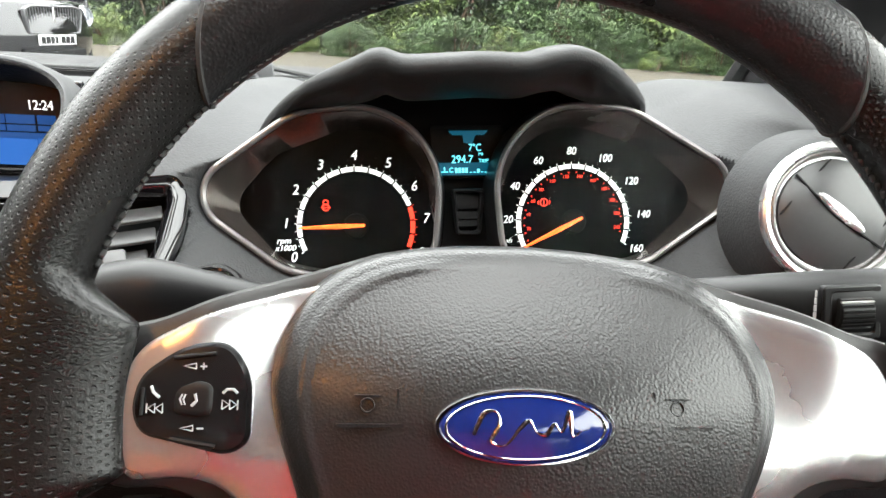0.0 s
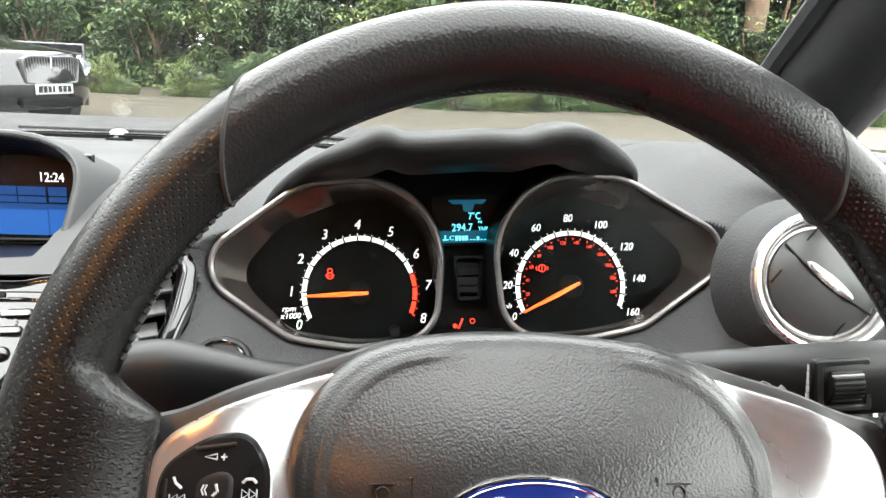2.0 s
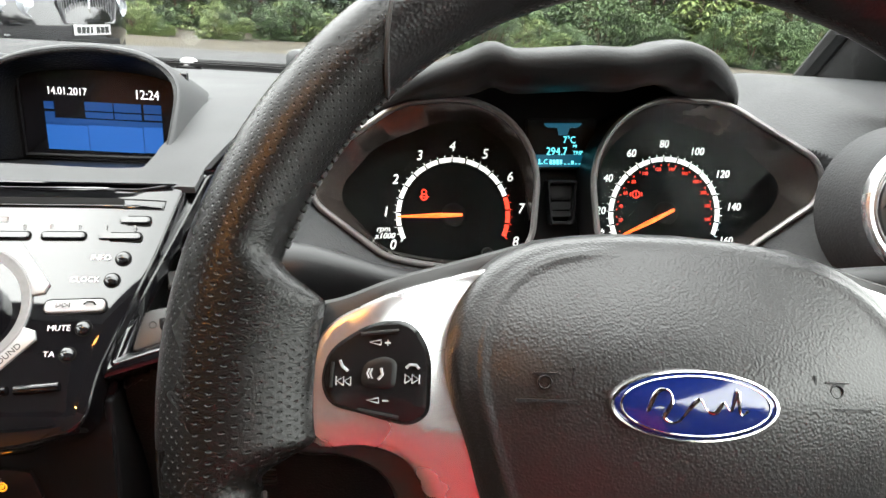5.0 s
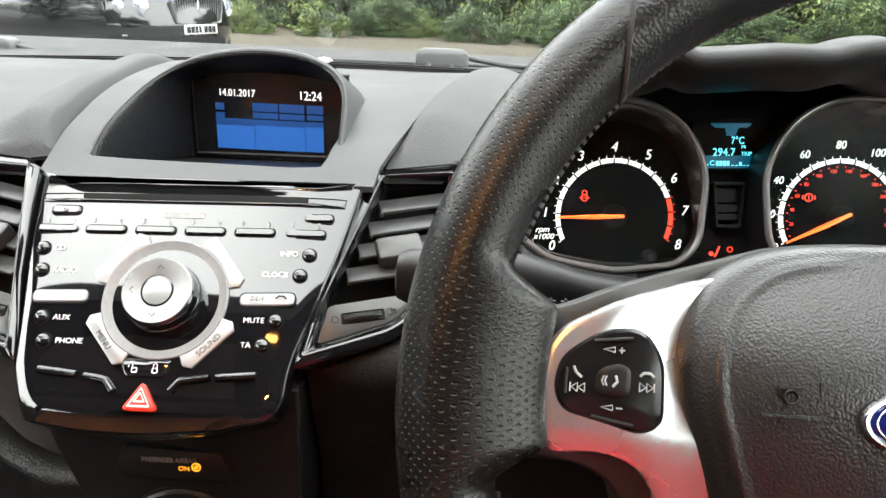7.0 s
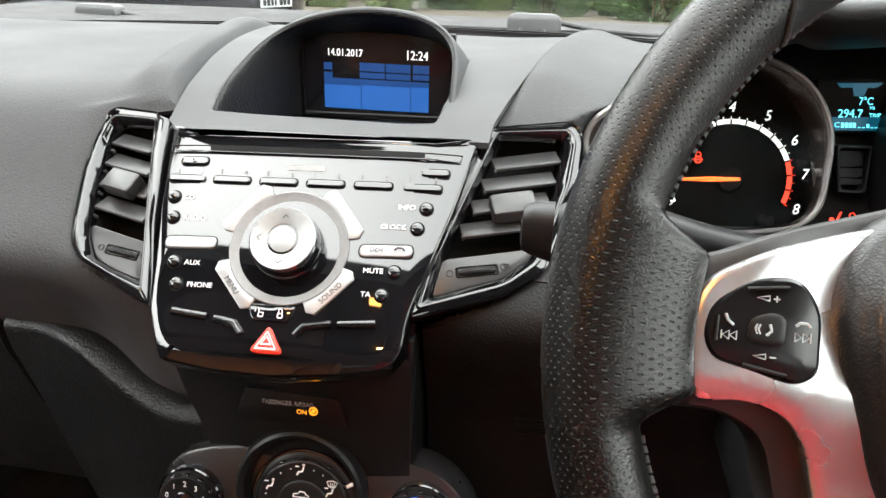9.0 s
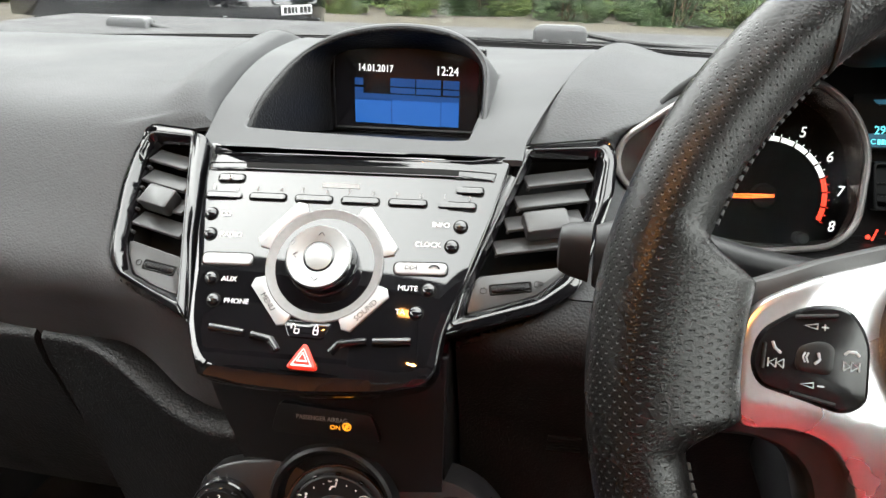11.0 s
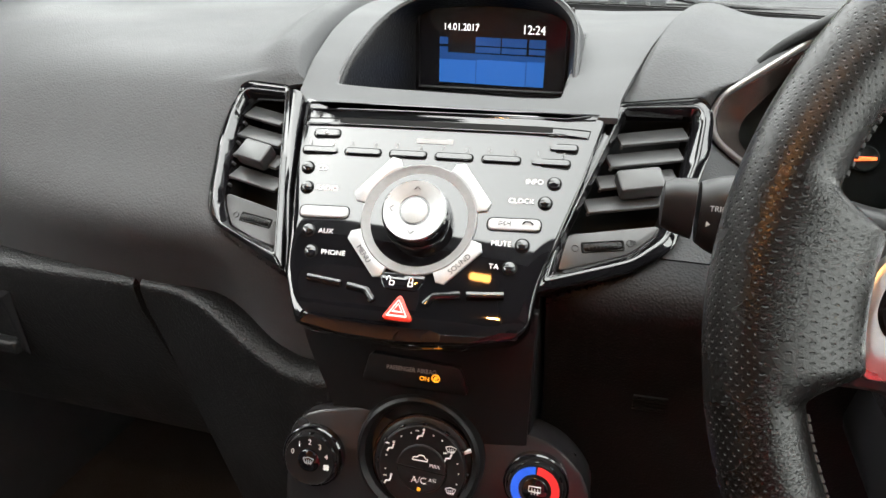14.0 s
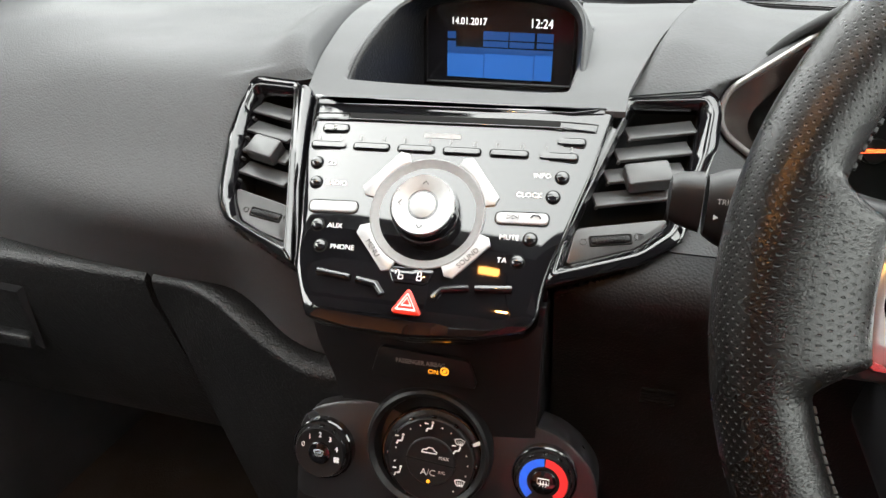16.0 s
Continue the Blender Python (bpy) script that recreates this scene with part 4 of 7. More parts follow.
part("switch_surround", moved(rim(rpoly([(-0.014, -0.0125), (0.0135, -0.0125), (0.0125, 0.0125), (-0.0145, 0.0125)], 0.002), rpoly([(-0.0098, -0.0095), (0.0098, -0.0095), (0.0092, 0.0095), (-0.0102, 0.0095)], 0.0015), -0.004, 0.002, 0.0008), WF), BLACK, right_stalk)
part("roller", moved(moved(lathe([(0.0001, -0.008), (0.0078, -0.008), (0.0085, -0.0074), (0.0085, 0.0074), (0.0078, 0.008), (0.0001, 0.008)], 40), Matrix.Translation((0, 0, -0.003)) @ Matrix.Rotation(radians(90), 4, "Y")), WF), MATT, right_stalk)
for i in range(7):
    a = radians(-48 + 16 * i)
    part("roller_rib", moved(box(-0.0072, -0.0005, -0.0004, 0.0072, 0.0005, 0.0007), WF @ Matrix.Translation((0, 0, -0.003)) @ Matrix.Rotation(a, 4, "X") @ Matrix.Translation((0, 0, 0.0085))), BLACK, right_stalk, smooth=False)
part("roller_line", moved(box(-0.0075, 0.0052, 0.003, 0.0075, 0.0058, 0.0046), WF), ink, right_stalk, smooth=False)
part("interval_scale", moved(join(*[box(-0.0178 - 0.0002 * i, 0.008 - 0.0033 * i, 0.0006, -0.0172, 0.0108 - 0.0033 * i, 0.0014) for i in range(6)]), WF), ink, right_stalk, smooth=False)
wi = Matrix.Translation(SR @ Vector((0.3335, 0.441, 0.9665))) @ Matrix.Rotation(radians(78), 4, "X")
part("wiper_print", moved(join(tube([(-0.009, 0.003, 0), (-0.0055, 0.0042, 0), (-0.002, 0.003, 0), (-0.0035, -0.001, 0), (-0.0075, -0.001, 0), (-0.009, 0.003, 0)], 0.00035, 5), tube([(-0.0055, -0.003, 0), (-0.0035, 0.0018, 0)], 0.00035, 5), slab([(0.001, 0.0005), (0.006, 0.0005), (0.0035, 0.0028)], -0.0002, 0.0003, 0), slab([(0.001, -0.0028), (0.006, -0.0028), (0.0035, -0.0005)], -0.0002, 0.0003, 0)), wi), ink, right_stalk, smooth=False)
wi2 = Matrix.Translation(SR @ Vector((0.398, 0.4405, 0.976))) @ Matrix.Rotation(radians(78), 4, "X")
part("rear_wiper_print", moved(join(tube([(-0.005, 0.003, 0), (0.004, 0.003, 0), (0.004, -0.003, 0), (-0.005, -0.003, 0), (-0.005, 0.003, 0)], 0.00035, 5), tube([(-0.001, -0.004, 0), (0.0015, 0.0015, 0)], 0.00035, 5)), wi2), ink, right_stalk, smooth=False)

# ---- the instrument cluster ----
cluster = thing("instrument_cluster", fr((0.208, 0.612, 0.955), 0, 16, 3), "twin-dial instrument cluster with satin bezels and lit red needles", "instrument cluster")
BEZEL = mat("smoked_chrome_bezel", (0.2, 0.19, 0.187), 0.32, metal=0.6, vary=0.05)
SMOKE = mat("smoked_inner_ring", (0.09, 0.072, 0.066), 0.25, metal=0.75, vary=0.06)
FACE = mat("dial_face_black", (0.002, 0.002, 0.002), 0.6, spec=0.08)
part("backplate", moved(slab(resample(rpoly([(-0.14, -0.05), (0.14, -0.05), (0.14, 0.03), (0.085, 0.102), (-0.085, 0.102), (-0.13, 0.03)], 0.02), 80), -0.05, -0.03, 0.001), Matrix.Identity(4)), MATT, cluster)


def lobe(d, grow):
    o = hullc([(d * 0.076 + 0.004, 0.0209, 0.0578), (d * 0.0935 + 0.0045, 0.0216, 0.0558), (d * 0.1525 + 0.0075, 0.0215, 0.024), (d * 0.0485 + 0.004, -0.006, 0.028), (d * 0.108 + 0.0045, 0.004, 0.0355)], 140)
    return inset(o, -grow) if grow else o


for d in (-1, 1):
    dial_bezel = part("dial_bezel", rim(lobe(d, 0.0008), lobe(d, -0.0031), -0.02, 0.003, 0.0015, -0.001), BEZEL, cluster, "satin smoked chrome dial surround")
    inner = hullc([(d * 0.0745 + 0.004, 0.0155, 0.0495), (d * 0.107 + 0.0055, 0.0155, 0.0388), (d * 0.1375 + 0.007, 0.0145, 0.018), (d * 0.0485 + 0.004, -0.006, 0.0275), (d * 0.106 + 0.0045, 0.002, 0.031)], 140)
    part("bezel_skirt", skin([at_z(lobe(d, 0.005), -0.05), at_z(lobe(d, 0.0042), -0.022), at_z(lobe(d, 0.0022), -0.008), at_z(lobe(d, 0.001), -0.0005)], caps=(False, False)), BLACK, dial_bezel, "black outer skirt")
    part("inner_ring", skin([at_z(lobe(d, -0.0034), 0.0), at_z(inner, -0.018), at_z(inner, -0.022)], caps=(False, False)), SMOKE, dial_bezel, "dark reflective inner ring")
    dial = part("dial", skin([at_z(inner, -0.024), at_z(inner, -0.0205)]), FACE, cluster, "black dial face", smooth=False)
    cx, cy, z0 = d * 0.0755 + 0.0045, -0.0003, -0.0204
    r1, r0 = 0.0402, 0.0371
    A0, A1 = 206, -24
    # the pale scale band, broken by its division lines
    steps = 16
    for k in range(steps):
        a, b = A0 + (A1 - A0) * k / steps, A0 + (A1 - A0) * (k + 1) / steps
        a, b = a - 0.9, b + 0.9
        pts = [(cx + r1 * math.cos(radians(a + (b - a) * i / 6)), cy + r1 * math.sin(radians(a + (b - a) * i / 6))) for i in range(7)]
        pts += [(cx + r0 * math.cos(radians(b + (a - b) * i / 6)), cy + r0 * math.sin(radians(b + (a - b) * i / 6))) for i in range(7)]
        red = d < 0 and k > 12
        part("scale_segment", slab(pts[::-1], z0, z0 + 0.0004, 0), LIT_RED if red else LIT_WHITE, dial, smooth=False)
    for k in range(33):
        a = radians(A0 + (A1 - A0) * k / 32)
        part("division_tick", moved(box(-0.0007 if k % 4 else -0.0014, -0.00018, 0, 0.0007, 0.00018, 0.0004), Matrix.Translation((cx + 0.0412 * math.cos(a), cy + 0.0412 * math.sin(a), z0)) @ Matrix.Rotation(a, 4, "Z")), LIT_RED if d < 0 and k > 25 else LIT_WHITE, dial, smooth=False)
    words = [str(i) for i in range(9)] if d < 0 else [str(20 * i) for i in range(9)]
    for i, wd in enumerate(words):
        a = radians(A0 + (A1 - A0) * i / 8)
        rr = 0.0478 if d < 0 else (0.0465, 0.0462, 0.0482, 0.0492, 0.0492, 0.0495, 0.05, 0.0505, 0.0492)[i]
        text("dial_number", wd, 0.0098 if d < 0 else 0.0076, LIT_WHITE, dial, cx + rr * math.cos(a), cy + rr * math.sin(a), z0 + 0.0003, shear=0.2, wide=0.9)
    if d < 0:
        text("unit_print", "rpm", 0.0058, LIT_WHITE, dial, cx - 0.0495, cy - 0.0095, z0 + 0.0003, shear=0.3)
        text("unit_print", "x1000", 0.0056, LIT_WHITE, dial, cx - 0.0485, cy - 0.0145, z0 + 0.0003, shear=0.3)
    else:
        text("unit_print", "mph", 0.0055, LIT_WHITE, dial, cx - 0.0485, cy - 0.0125, z0 + 0.0003, shear=0.3)
        for i in range(12):
            a = radians(A0 + (A1 - A0) * (i + 1) * 20 / 257.5)
            text("inner_number", str(20 * i + 20), 0.0034, LIT_RED, dial, cx + 0.0318 * math.cos(a), cy + 0.0318 * math.sin(a), z0 + 0.0003, wide=0.9)
        for i in range(25):
            a = radians(A0 + (A1 - A0) * (i + 0.5) * 10 / 257.5)
            part("inner_dot", moved(slab(circle(0, 0, 0.0005, 8), 0, 0.0003, 0), Matrix.Translation((cx + 0.0345 * math.cos(a), cy + 0.0345 * math.sin(a), z0))), LIT_RED, dial, smooth=False)
    na = radians(A0 + (A1 - A0) * (0.86 / 8)) if d < 0 else radians(206)
    NM = Matrix.Translation((cx, cy, z0)) @ Matrix.Rotation(na, 4, "Z")
    part("needle", moved(skin([[(-0.006, -0.0011, 0.005), (-0.006, 0.0011, 0.005), (-0.006, 0.0009, 0.0065), (-0.006, -0.0009, 0.0065)], [(0.012, -0.0017, 0.0055), (0.012, 0.0017, 0.0055), (0.012, 0.0012, 0.0075), (0.012, -0.0012, 0.0075)], [(0.0395, -0.0006, 0.003), (0.0395, 0.0006, 0.003), (0.0395, 0.0005, 0.0036), (0.0395, -0.0005, 0.0036)]]), NM), LIT_NEEDLE, dial, "glowing orange-red needle", smooth=False)
    part("needle_hub", moved(lathe([(0.0085, 0.0), (0.0085, 0.0035), (0.0075, 0.005), (0.0001, 0.0052)], 32), Matrix.Translation((cx, cy, z0))), MATT, dial)
    wx, wy = cx - 0.0205, cy + 0.0138
    if d < 0:
        part("warning_lamp", join(rim(circle(wx, wy - 0.001, 0.0026, 16), circle(wx, wy - 0.001, 0.0017, 16), z0, z0 + 0.0004, 0.0001), rim(circle(wx, wy + 0.0024, 0.002, 14), circle(wx, wy + 0.0024, 0.0013, 14), z0, z0 + 0.0004, 0.0001), moved(box(-0.0035, -0.0003, 0, 0.0035, 0.0003, 0.0004), Matrix.Translation((wx, wy - 0.001, z0)))), LIT_RED, dial, "lit red security warning lamp", smooth=False)
        part("reset_button", moved(lathe([(0.004, 0), (0.004, 0.012), (0.0032, 0.013), (0.0001, 0.013)], 24), Matrix.Translation((cx + 0.0235, cy - 0.027, z0))), BLACK, dial)
    else:
        arcs = [tube([(wx + 0.0042 * math.cos(b + s * 0.45), wy + 0.0032 * math.sin(b + s * 0.45), z0 + 0.0003) for s in (-1, -0.5, 0, 0.5, 1)], 0.0004, 5) for b in (0, math.pi)]
        part("warning_lamp", join(rim(circle(wx, wy, 0.0029, 18), circle(wx, wy, 0.0022, 18), z0, z0 + 0.0004, 0.0001), box(wx - 0.0003, wy - 0.0008, z0, wx + 0.0003, wy + 0.0014, z0 + 0.0004), box(wx - 0.0003, wy - 0.0017, z0, wx + 0.0003, wy - 0.0011, z0 + 0.0004), *arcs), LIT_RED, dial, "lit red brake warning lamp", smooth=False)
    lens = part("lens", skin([at_z(lobe(d, -0.0035), -0.0016), at_z(lobe(d, -0.0035), -0.0006)]), GLASS, cluster, "clear dial lens", smooth=False)
    lens.visible_shadow = False

lcd = part("trip_display", slab(rpoly([(-0.0225, 0.03), (0.0235, 0.03), (0.0255, 0.066), (-0.025, 0.066)], 0.003), -0.03, -0.0225, 0.0005), MATT, cluster, "dark trip display with pale blue characters", m=Matrix.Translation((0.0062, 0.0015, 0)))
part("lit_field", slab(rpoly([(-0.02, 0.0318), (0.0205, 0.0318), (0.0215, 0.0405), (-0.0205, 0.0405)], 0.001), -0.0225, -0.0222, 0), DIM_CYAN, lcd, smooth=False)
part("lit_field", slab(rpoly([(-0.010, 0.0595), (0.012, 0.0595), (0.015, 0.0625), (-0.013, 0.0625)], 0.001), -0.0225, -0.0222, 0), DIM_CYAN, lcd, smooth=False)
part("lit_field", slab([(-0.002, 0.054), (0.004, 0.054), (0.006, 0.0595), (-0.003, 0.0595)], -0.0225, -0.0222, 0), DIM_CYAN, lcd, smooth=False)
text("temperature_print", "7\u00b0C", 0.007, LIT_CYAN, lcd, 0.0055, 0.0505, -0.0217, wide=0.8)
text("trip_figure", "294.7", 0.0076, LIT_CYAN, lcd, -0.0035, 0.0425, -0.0217, wide=0.9)
text("trip_unit", "MI", 0.003, LIT_CYAN, lcd, 0.0095, 0.0462, -0.0217)
text("trip_word", "TRIP", 0.0036, LIT_CYAN, lcd, 0.0115, 0.0415, -0.0217)
part("gauge_bars", join(*[box(-0.0085 + 0.0024 * i, 0.0335, -0.0222, -0.0068 + 0.0024 * i, 0.0368, -0.0218) for i in range(4)], *[box(0.0018 + 0.0026 * i, 0.0335, -0.0222, 0.0034 + 0.0026 * i, 0.034 if i != 2 else 0.036, -0.0218) for i in range(5)]), LIT_CYAN, lcd, smooth=False)
text("gauge_end", "C", 0.0048, LIT_CYAN, lcd, -0.0112, 0.0352, -0.0217)
text("gauge_end", "H", 0.0048, LIT_CYAN, lcd, 0.0168, 0.0352, -0.0217)
part("temperature_icon", join(box(-0.0182, 0.0338, -0.0222, -0.0134, 0.0344, -0.0218), box(-0.0162, 0.0338, -0.0222, -0.0154, 0.0375, -0.0218)), LIT_CYAN, lcd, smooth=False)
scroll = part("shift_recess", rim(resample(rpoly([(-0.0085, -0.006), (0.0085, -0.006), (0.0115, 0.026), (-0.0115, 0.026)], 0.003), 48), resample(rpoly([(-0.0068, -0.0035), (0.0068, -0.0035), (0.0093, 0.0235), (-0.0093, 0.0235)], 0.0025), 48), -0.03, -0.0195, 0.0008), BLACK, cluster, m=Matrix.Translation((0.0065, -0.002, 0)))
part("shift_steps", join(box(-0.008, 0.012, -0.03, 0.008, 0.022, -0.026), box(-0.0075, 0.005, -0.03, 0.0075, 0.0105, -0.0245), box(-0.007, 0.0, -0.03, 0.007, 0.0038, -0.023)), BLACK, scroll, smooth=False)
part("airbag_lamp", join(moved(box(-0.0006, -0.004, 0, 0.0006, 0.004, 0.0004), Matrix.Translation((-0.0045, -0.018, -0.0195)) @ Matrix.Rotation(-0.4, 4, "Z")), slab(circle(-0.0085, -0.0195, 0.0016, 14), -0.0195, -0.0191, 0)), LIT_RED, cluster, "lit red seat belt lamp", smooth=False, m=Matrix.Translation((0.004, -0.006, 0)))
part("lower_lamp", rim(circle(0.004, -0.0165, 0.002, 16), circle(0.004, -0.0165, 0.0014, 16), -0.0195, -0.0191, 0.0001), LIT_RED, cluster, smooth=False, m=Matrix.Translation((0.004, -0.006, 0)))
part("middle_panel", slab(resample(rpoly([(-0.02, -0.03), (0.02, -0.03), (0.03, 0.09), (-0.03, 0.09)], 0.004), 40), -0.034, -0.0305, 0.0005), MATT, cluster)


# the visor over the dials: a front lip that dips between two horns
visor = thing("cluster_visor", pose(0.208, 0.66, 1.0), "black moulded visor hood over the instrument dials", "visor")
VI = visor.matrix_basis.inverted()
LIP = [(0.064, 0.668, 0.996), (0.08, 0.64, 1.02), (0.106, 0.602, 1.044), (0.135, 0.573, 1.0595), (0.150, 0.568, 1.0665), (0.165, 0.569, 1.0635), (0.19, 0.568, 1.0655), (0.21, 0.567, 1.0675), (0.235, 0.568, 1.068), (0.25, 0.568, 1.072), (0.266, 0.570, 1.0735), (0.285, 0.579, 1.067), (0.313, 0.618, 1.0525), (0.334, 0.656, 1.038), (0.347, 0.693, 1.02)]
lip = spline(LIP, 90)


def visor_face(s, t):
    p = np.array(lip[min(89, int(round(s * 89)))])
    h = 0.1 + 0.9 * smooth(0.0, 0.25, s) * smooth(1.0, 0.75, s)
    k = [(0.085, -0.016 * h), (0.058, -0.0215 * h), (0.036, -0.022 * h), (0.021, -0.0175 * h), (0.009, -0.0095 * h), (0.0015, -0.0022), (0.0065, 0.0014), (0.04, 0.0), (0.09, -0.013), (0.16, -0.048)]
    dy, dz = on_curve(np.array(k), t)
    x = p[0] + (0.208 - p[0]) * 0.16 * smooth(0.4, 0.0, t)
    dz -= 0.06 * (smooth(0.2, 0.0, s) + smooth(0.8, 1.0, s)) * smooth(0.62, 0.9, t)
    return VI @ Vector((x, p[1] + dy, p[2] + dz - 0.005))


part("hood", sheet(lambda u, t: visor_face(u, 0.45 + 0.55 * t), 89, 30, 0.003), VISOR, visor, "soft black hood top")
# black on the visor's front and underside paints in their shade
part("hood_shaded_face", sheet(lambda u, t: visor_face(u, 0.45 * t), 89, 20, 0.002), BLACK, visor, "front and underside of the visor hood, blackened for shade")


# ---- the centre stack ----
stack = thing("audio_unit", fr((-0.126, 0.498, 0.923), 4, 42), "glossy black car audio panel with a large silver rotary knob", "car audio")
PANEL = [(-0.0868, 0.0768), (-0.0655, 0.0695), (-0.03, 0.0705), (0.03, 0.0715), (0.08, 0.0725), (0.1055, 0.079), (0.0945, 0.032), (0.0735, -0.038), (0.0725, -0.064), (0.04, -0.072), (0.0, -0.0755), (-0.035, -0.0745), (-0.0625, -0.0705), (-0.0735, -0.043), (-0.0765, -0.018), (-0.082, 0.02)]
panel_line = resample(rpoly(PANEL[::-1], [0.002] * 5 + [0.003] * 2 + [0.012] * 2 + [0.004] * 7, 5), 150)


def bow(bm, k=1.4):
    """Bows the panel back towards its sides and rolls its foot under."""
    for v in bm.verts:
        v.co.z -= k * max(0, abs(v.co.x) - 0.05) ** 2 + 3.2 * max(0, -0.055 - v.co.y) ** 2 * 4
    return bm


def leant(bm):
    """Tips the edge strip towards the driver's side."""
    for v in bm.verts:
        v.co.z -= 0.22 * (v.co.x + 0.082 - 0.1 * v.co.y) + 0.0015
    return bm


def grid_plate(outline, z0, z1, bev, cuts=10):
    loops = [at_z(outline, z0), at_z(outline, z1 - bev), at_z(inset(outline, bev * 0.3), z1 - bev * 0.3), at_z(inset(outline, bev), z1)]
    inner = inset(outline, bev)
    for i in range(1, cuts):
        k = 1 - i / cuts
        loops.append([(x * k, y * k, z1) for x, y in inner])
    return skin(loops)


part("panel", bow(grid_plate(panel_line, -0.02, 0.0, 0.0016)), GLOSS, stack, "glossy piano black fascia", angle=60)
slot_line = resample(rpoly([(-0.083, 0.0552), (0.0952, 0.0588), (0.0962, 0.0652), (-0.0838, 0.0612)], 0.0008), 60)
part("slot_recess", bow(rim(slot_line, inset(slot_line, 0.0006), -0.001, 0.0004, 0.0001)), MATT, stack, "black joint round the disc slot", smooth=False)
for q in ([(-0.0818, 0.0556), (-0.0595, 0.0561), (-0.0595, 0.0585), (-0.0818, 0.0581)], [(0.0745, 0.0588), (0.0942, 0.0592), (0.0946, 0.0618), (0.0745, 0.0613)]):
    part("slot_end", bow(slab(rpoly(q, 0.0005), -0.001, 0.0009, 0.0004)), GLOSS, stack)
part("disc_slot", slab(rpoly([(-0.0585, 0.0582), (0.0735, 0.0607), (0.0735, 0.0642), (-0.0585, 0.0617)], 0.001), -0.001, 0.0006, 0), MATT, stack, "narrow black disc slot", smooth=False)
part("slot_lip", moved(box(-0.068, -0.0004, 0, 0.068, 0.0004, 0.0016, 0.0003), Matrix.Translation((0.0085, 0.0582, 0)) @ Matrix.Rotation(0.0187, 4, "Z")), GLOSS_EDGE, stack)
part("top_strip", bow(slab(rpoly([(-0.082, 0.0668), (-0.0655, 0.0665), (0.03, 0.0682), (0.08, 0.0695), (0.0985, 0.0722), (0.1005, 0.0765), (0.08, 0.0712), (0.03, 0.0702), (-0.03, 0.0692), (-0.0655, 0.0682), (-0.0825, 0.0733)], 0.0006), -0.001, 0.0008, 0.0004)), GLOSS, stack, "dark upper edge strip")
part("edge_strip", leant(slab(resample(rpoly([(-0.0945, 0.0795), (-0.0875, 0.0772), (-0.0865, 0.05), (-0.0828, 0.01), (-0.0772, -0.021), (-0.0745, -0.0415), (-0.0762, -0.0412), (-0.0792, -0.021), (-0.0865, 0.01), (-0.0915, 0.048)], 0.001), 80), -0.02, 0.0006, 0.0012)), GLOSS, stack, "glossy black edge strip")
# maker's name: a plain pale bar of its size
part("name_bar", moved(box(-0.0115, -0.0016, 0, 0.0115, 0.0016, 0.0003), Matrix.Translation((0.003, 0.0495, 0.0001)) @ Matrix.Rotation(0.02, 4, "Z")), GREY_PRINT, stack, smooth=False)


def pill(cx, cy, w, h, rot=0.0):
    c, s = math.cos(rot), math.sin(rot)
    pts = rpoly([(-w / 2, -h / 2), (w / 2, -h / 2), (w / 2, h / 2), (-w / 2, h / 2)], h * 0.48, 4)
    return [(cx + x * c - y * s, cy + x * s + y * c) for x, y in pts]


def key(cx, cy, w, h, rot=0.0, mt=None, high=0.0012, name="key"):
    z = -1.4 * max(0, abs(cx) - 0.05) ** 2
    part(name + "_gap", slab(pill(cx, cy, w + 0.0016, h + 0.0016, rot), z - 0.001, z + 0.0003, 0), MATT, stack, smooth=False)
    return part(name, moved(slab(pill(cx, cy, w, h, rot), -0.002, high + 0.0006, min(0.001, h * 0.2)), Matrix.Translation((0, 0, z))), mt or GLOSS, stack, smooth=False)


for i, x in enumerate((-0.0683, -0.0407, -0.0121, 0.0164, 0.0451, 0.0742)):
    key(x, 0.0385 + 0.0005 * i, 0.0225, 0.0042, 0.018, name="preset_key")
    for k in (-0.0075, 0.0075):
        text("key_number", str((2 * i + 1 + (k > 0)) % 10), 0.0042, WHITE if i == 0 else GREY_PRINT, stack, x + k, 0.0438 + 0.0005 * i, 0.0003)
key(-0.066, 0.0503, 0.0165, 0.0052, 0.02, name="power_key")
key(0.0808, 0.0513, 0.0165, 0.0046, 0.02, name="eject_key")
part("power_mark", rim(circle(-0.0665, 0.0503, 0.0012, 14), circle(-0.0665, 0.0503, 0.0008, 14), 0.0014, 0.0026, 0.0001), WHITE, stack, smooth=False)
ROUND = (("CD", -0.074, 0.0262, -1), ("RADIO", -0.0718, 0.013, -1), ("AUX", -0.0648, -0.0145, -1), ("PHONE", -0.0605, -0.0276, -1), ("INFO", 0.0778, 0.0281, 1), ("CLOCK", 0.0738, 0.0153, 1), ("MUTE", 0.0636, -0.0119, 1), ("TA", 0.058, -0.026, 1))
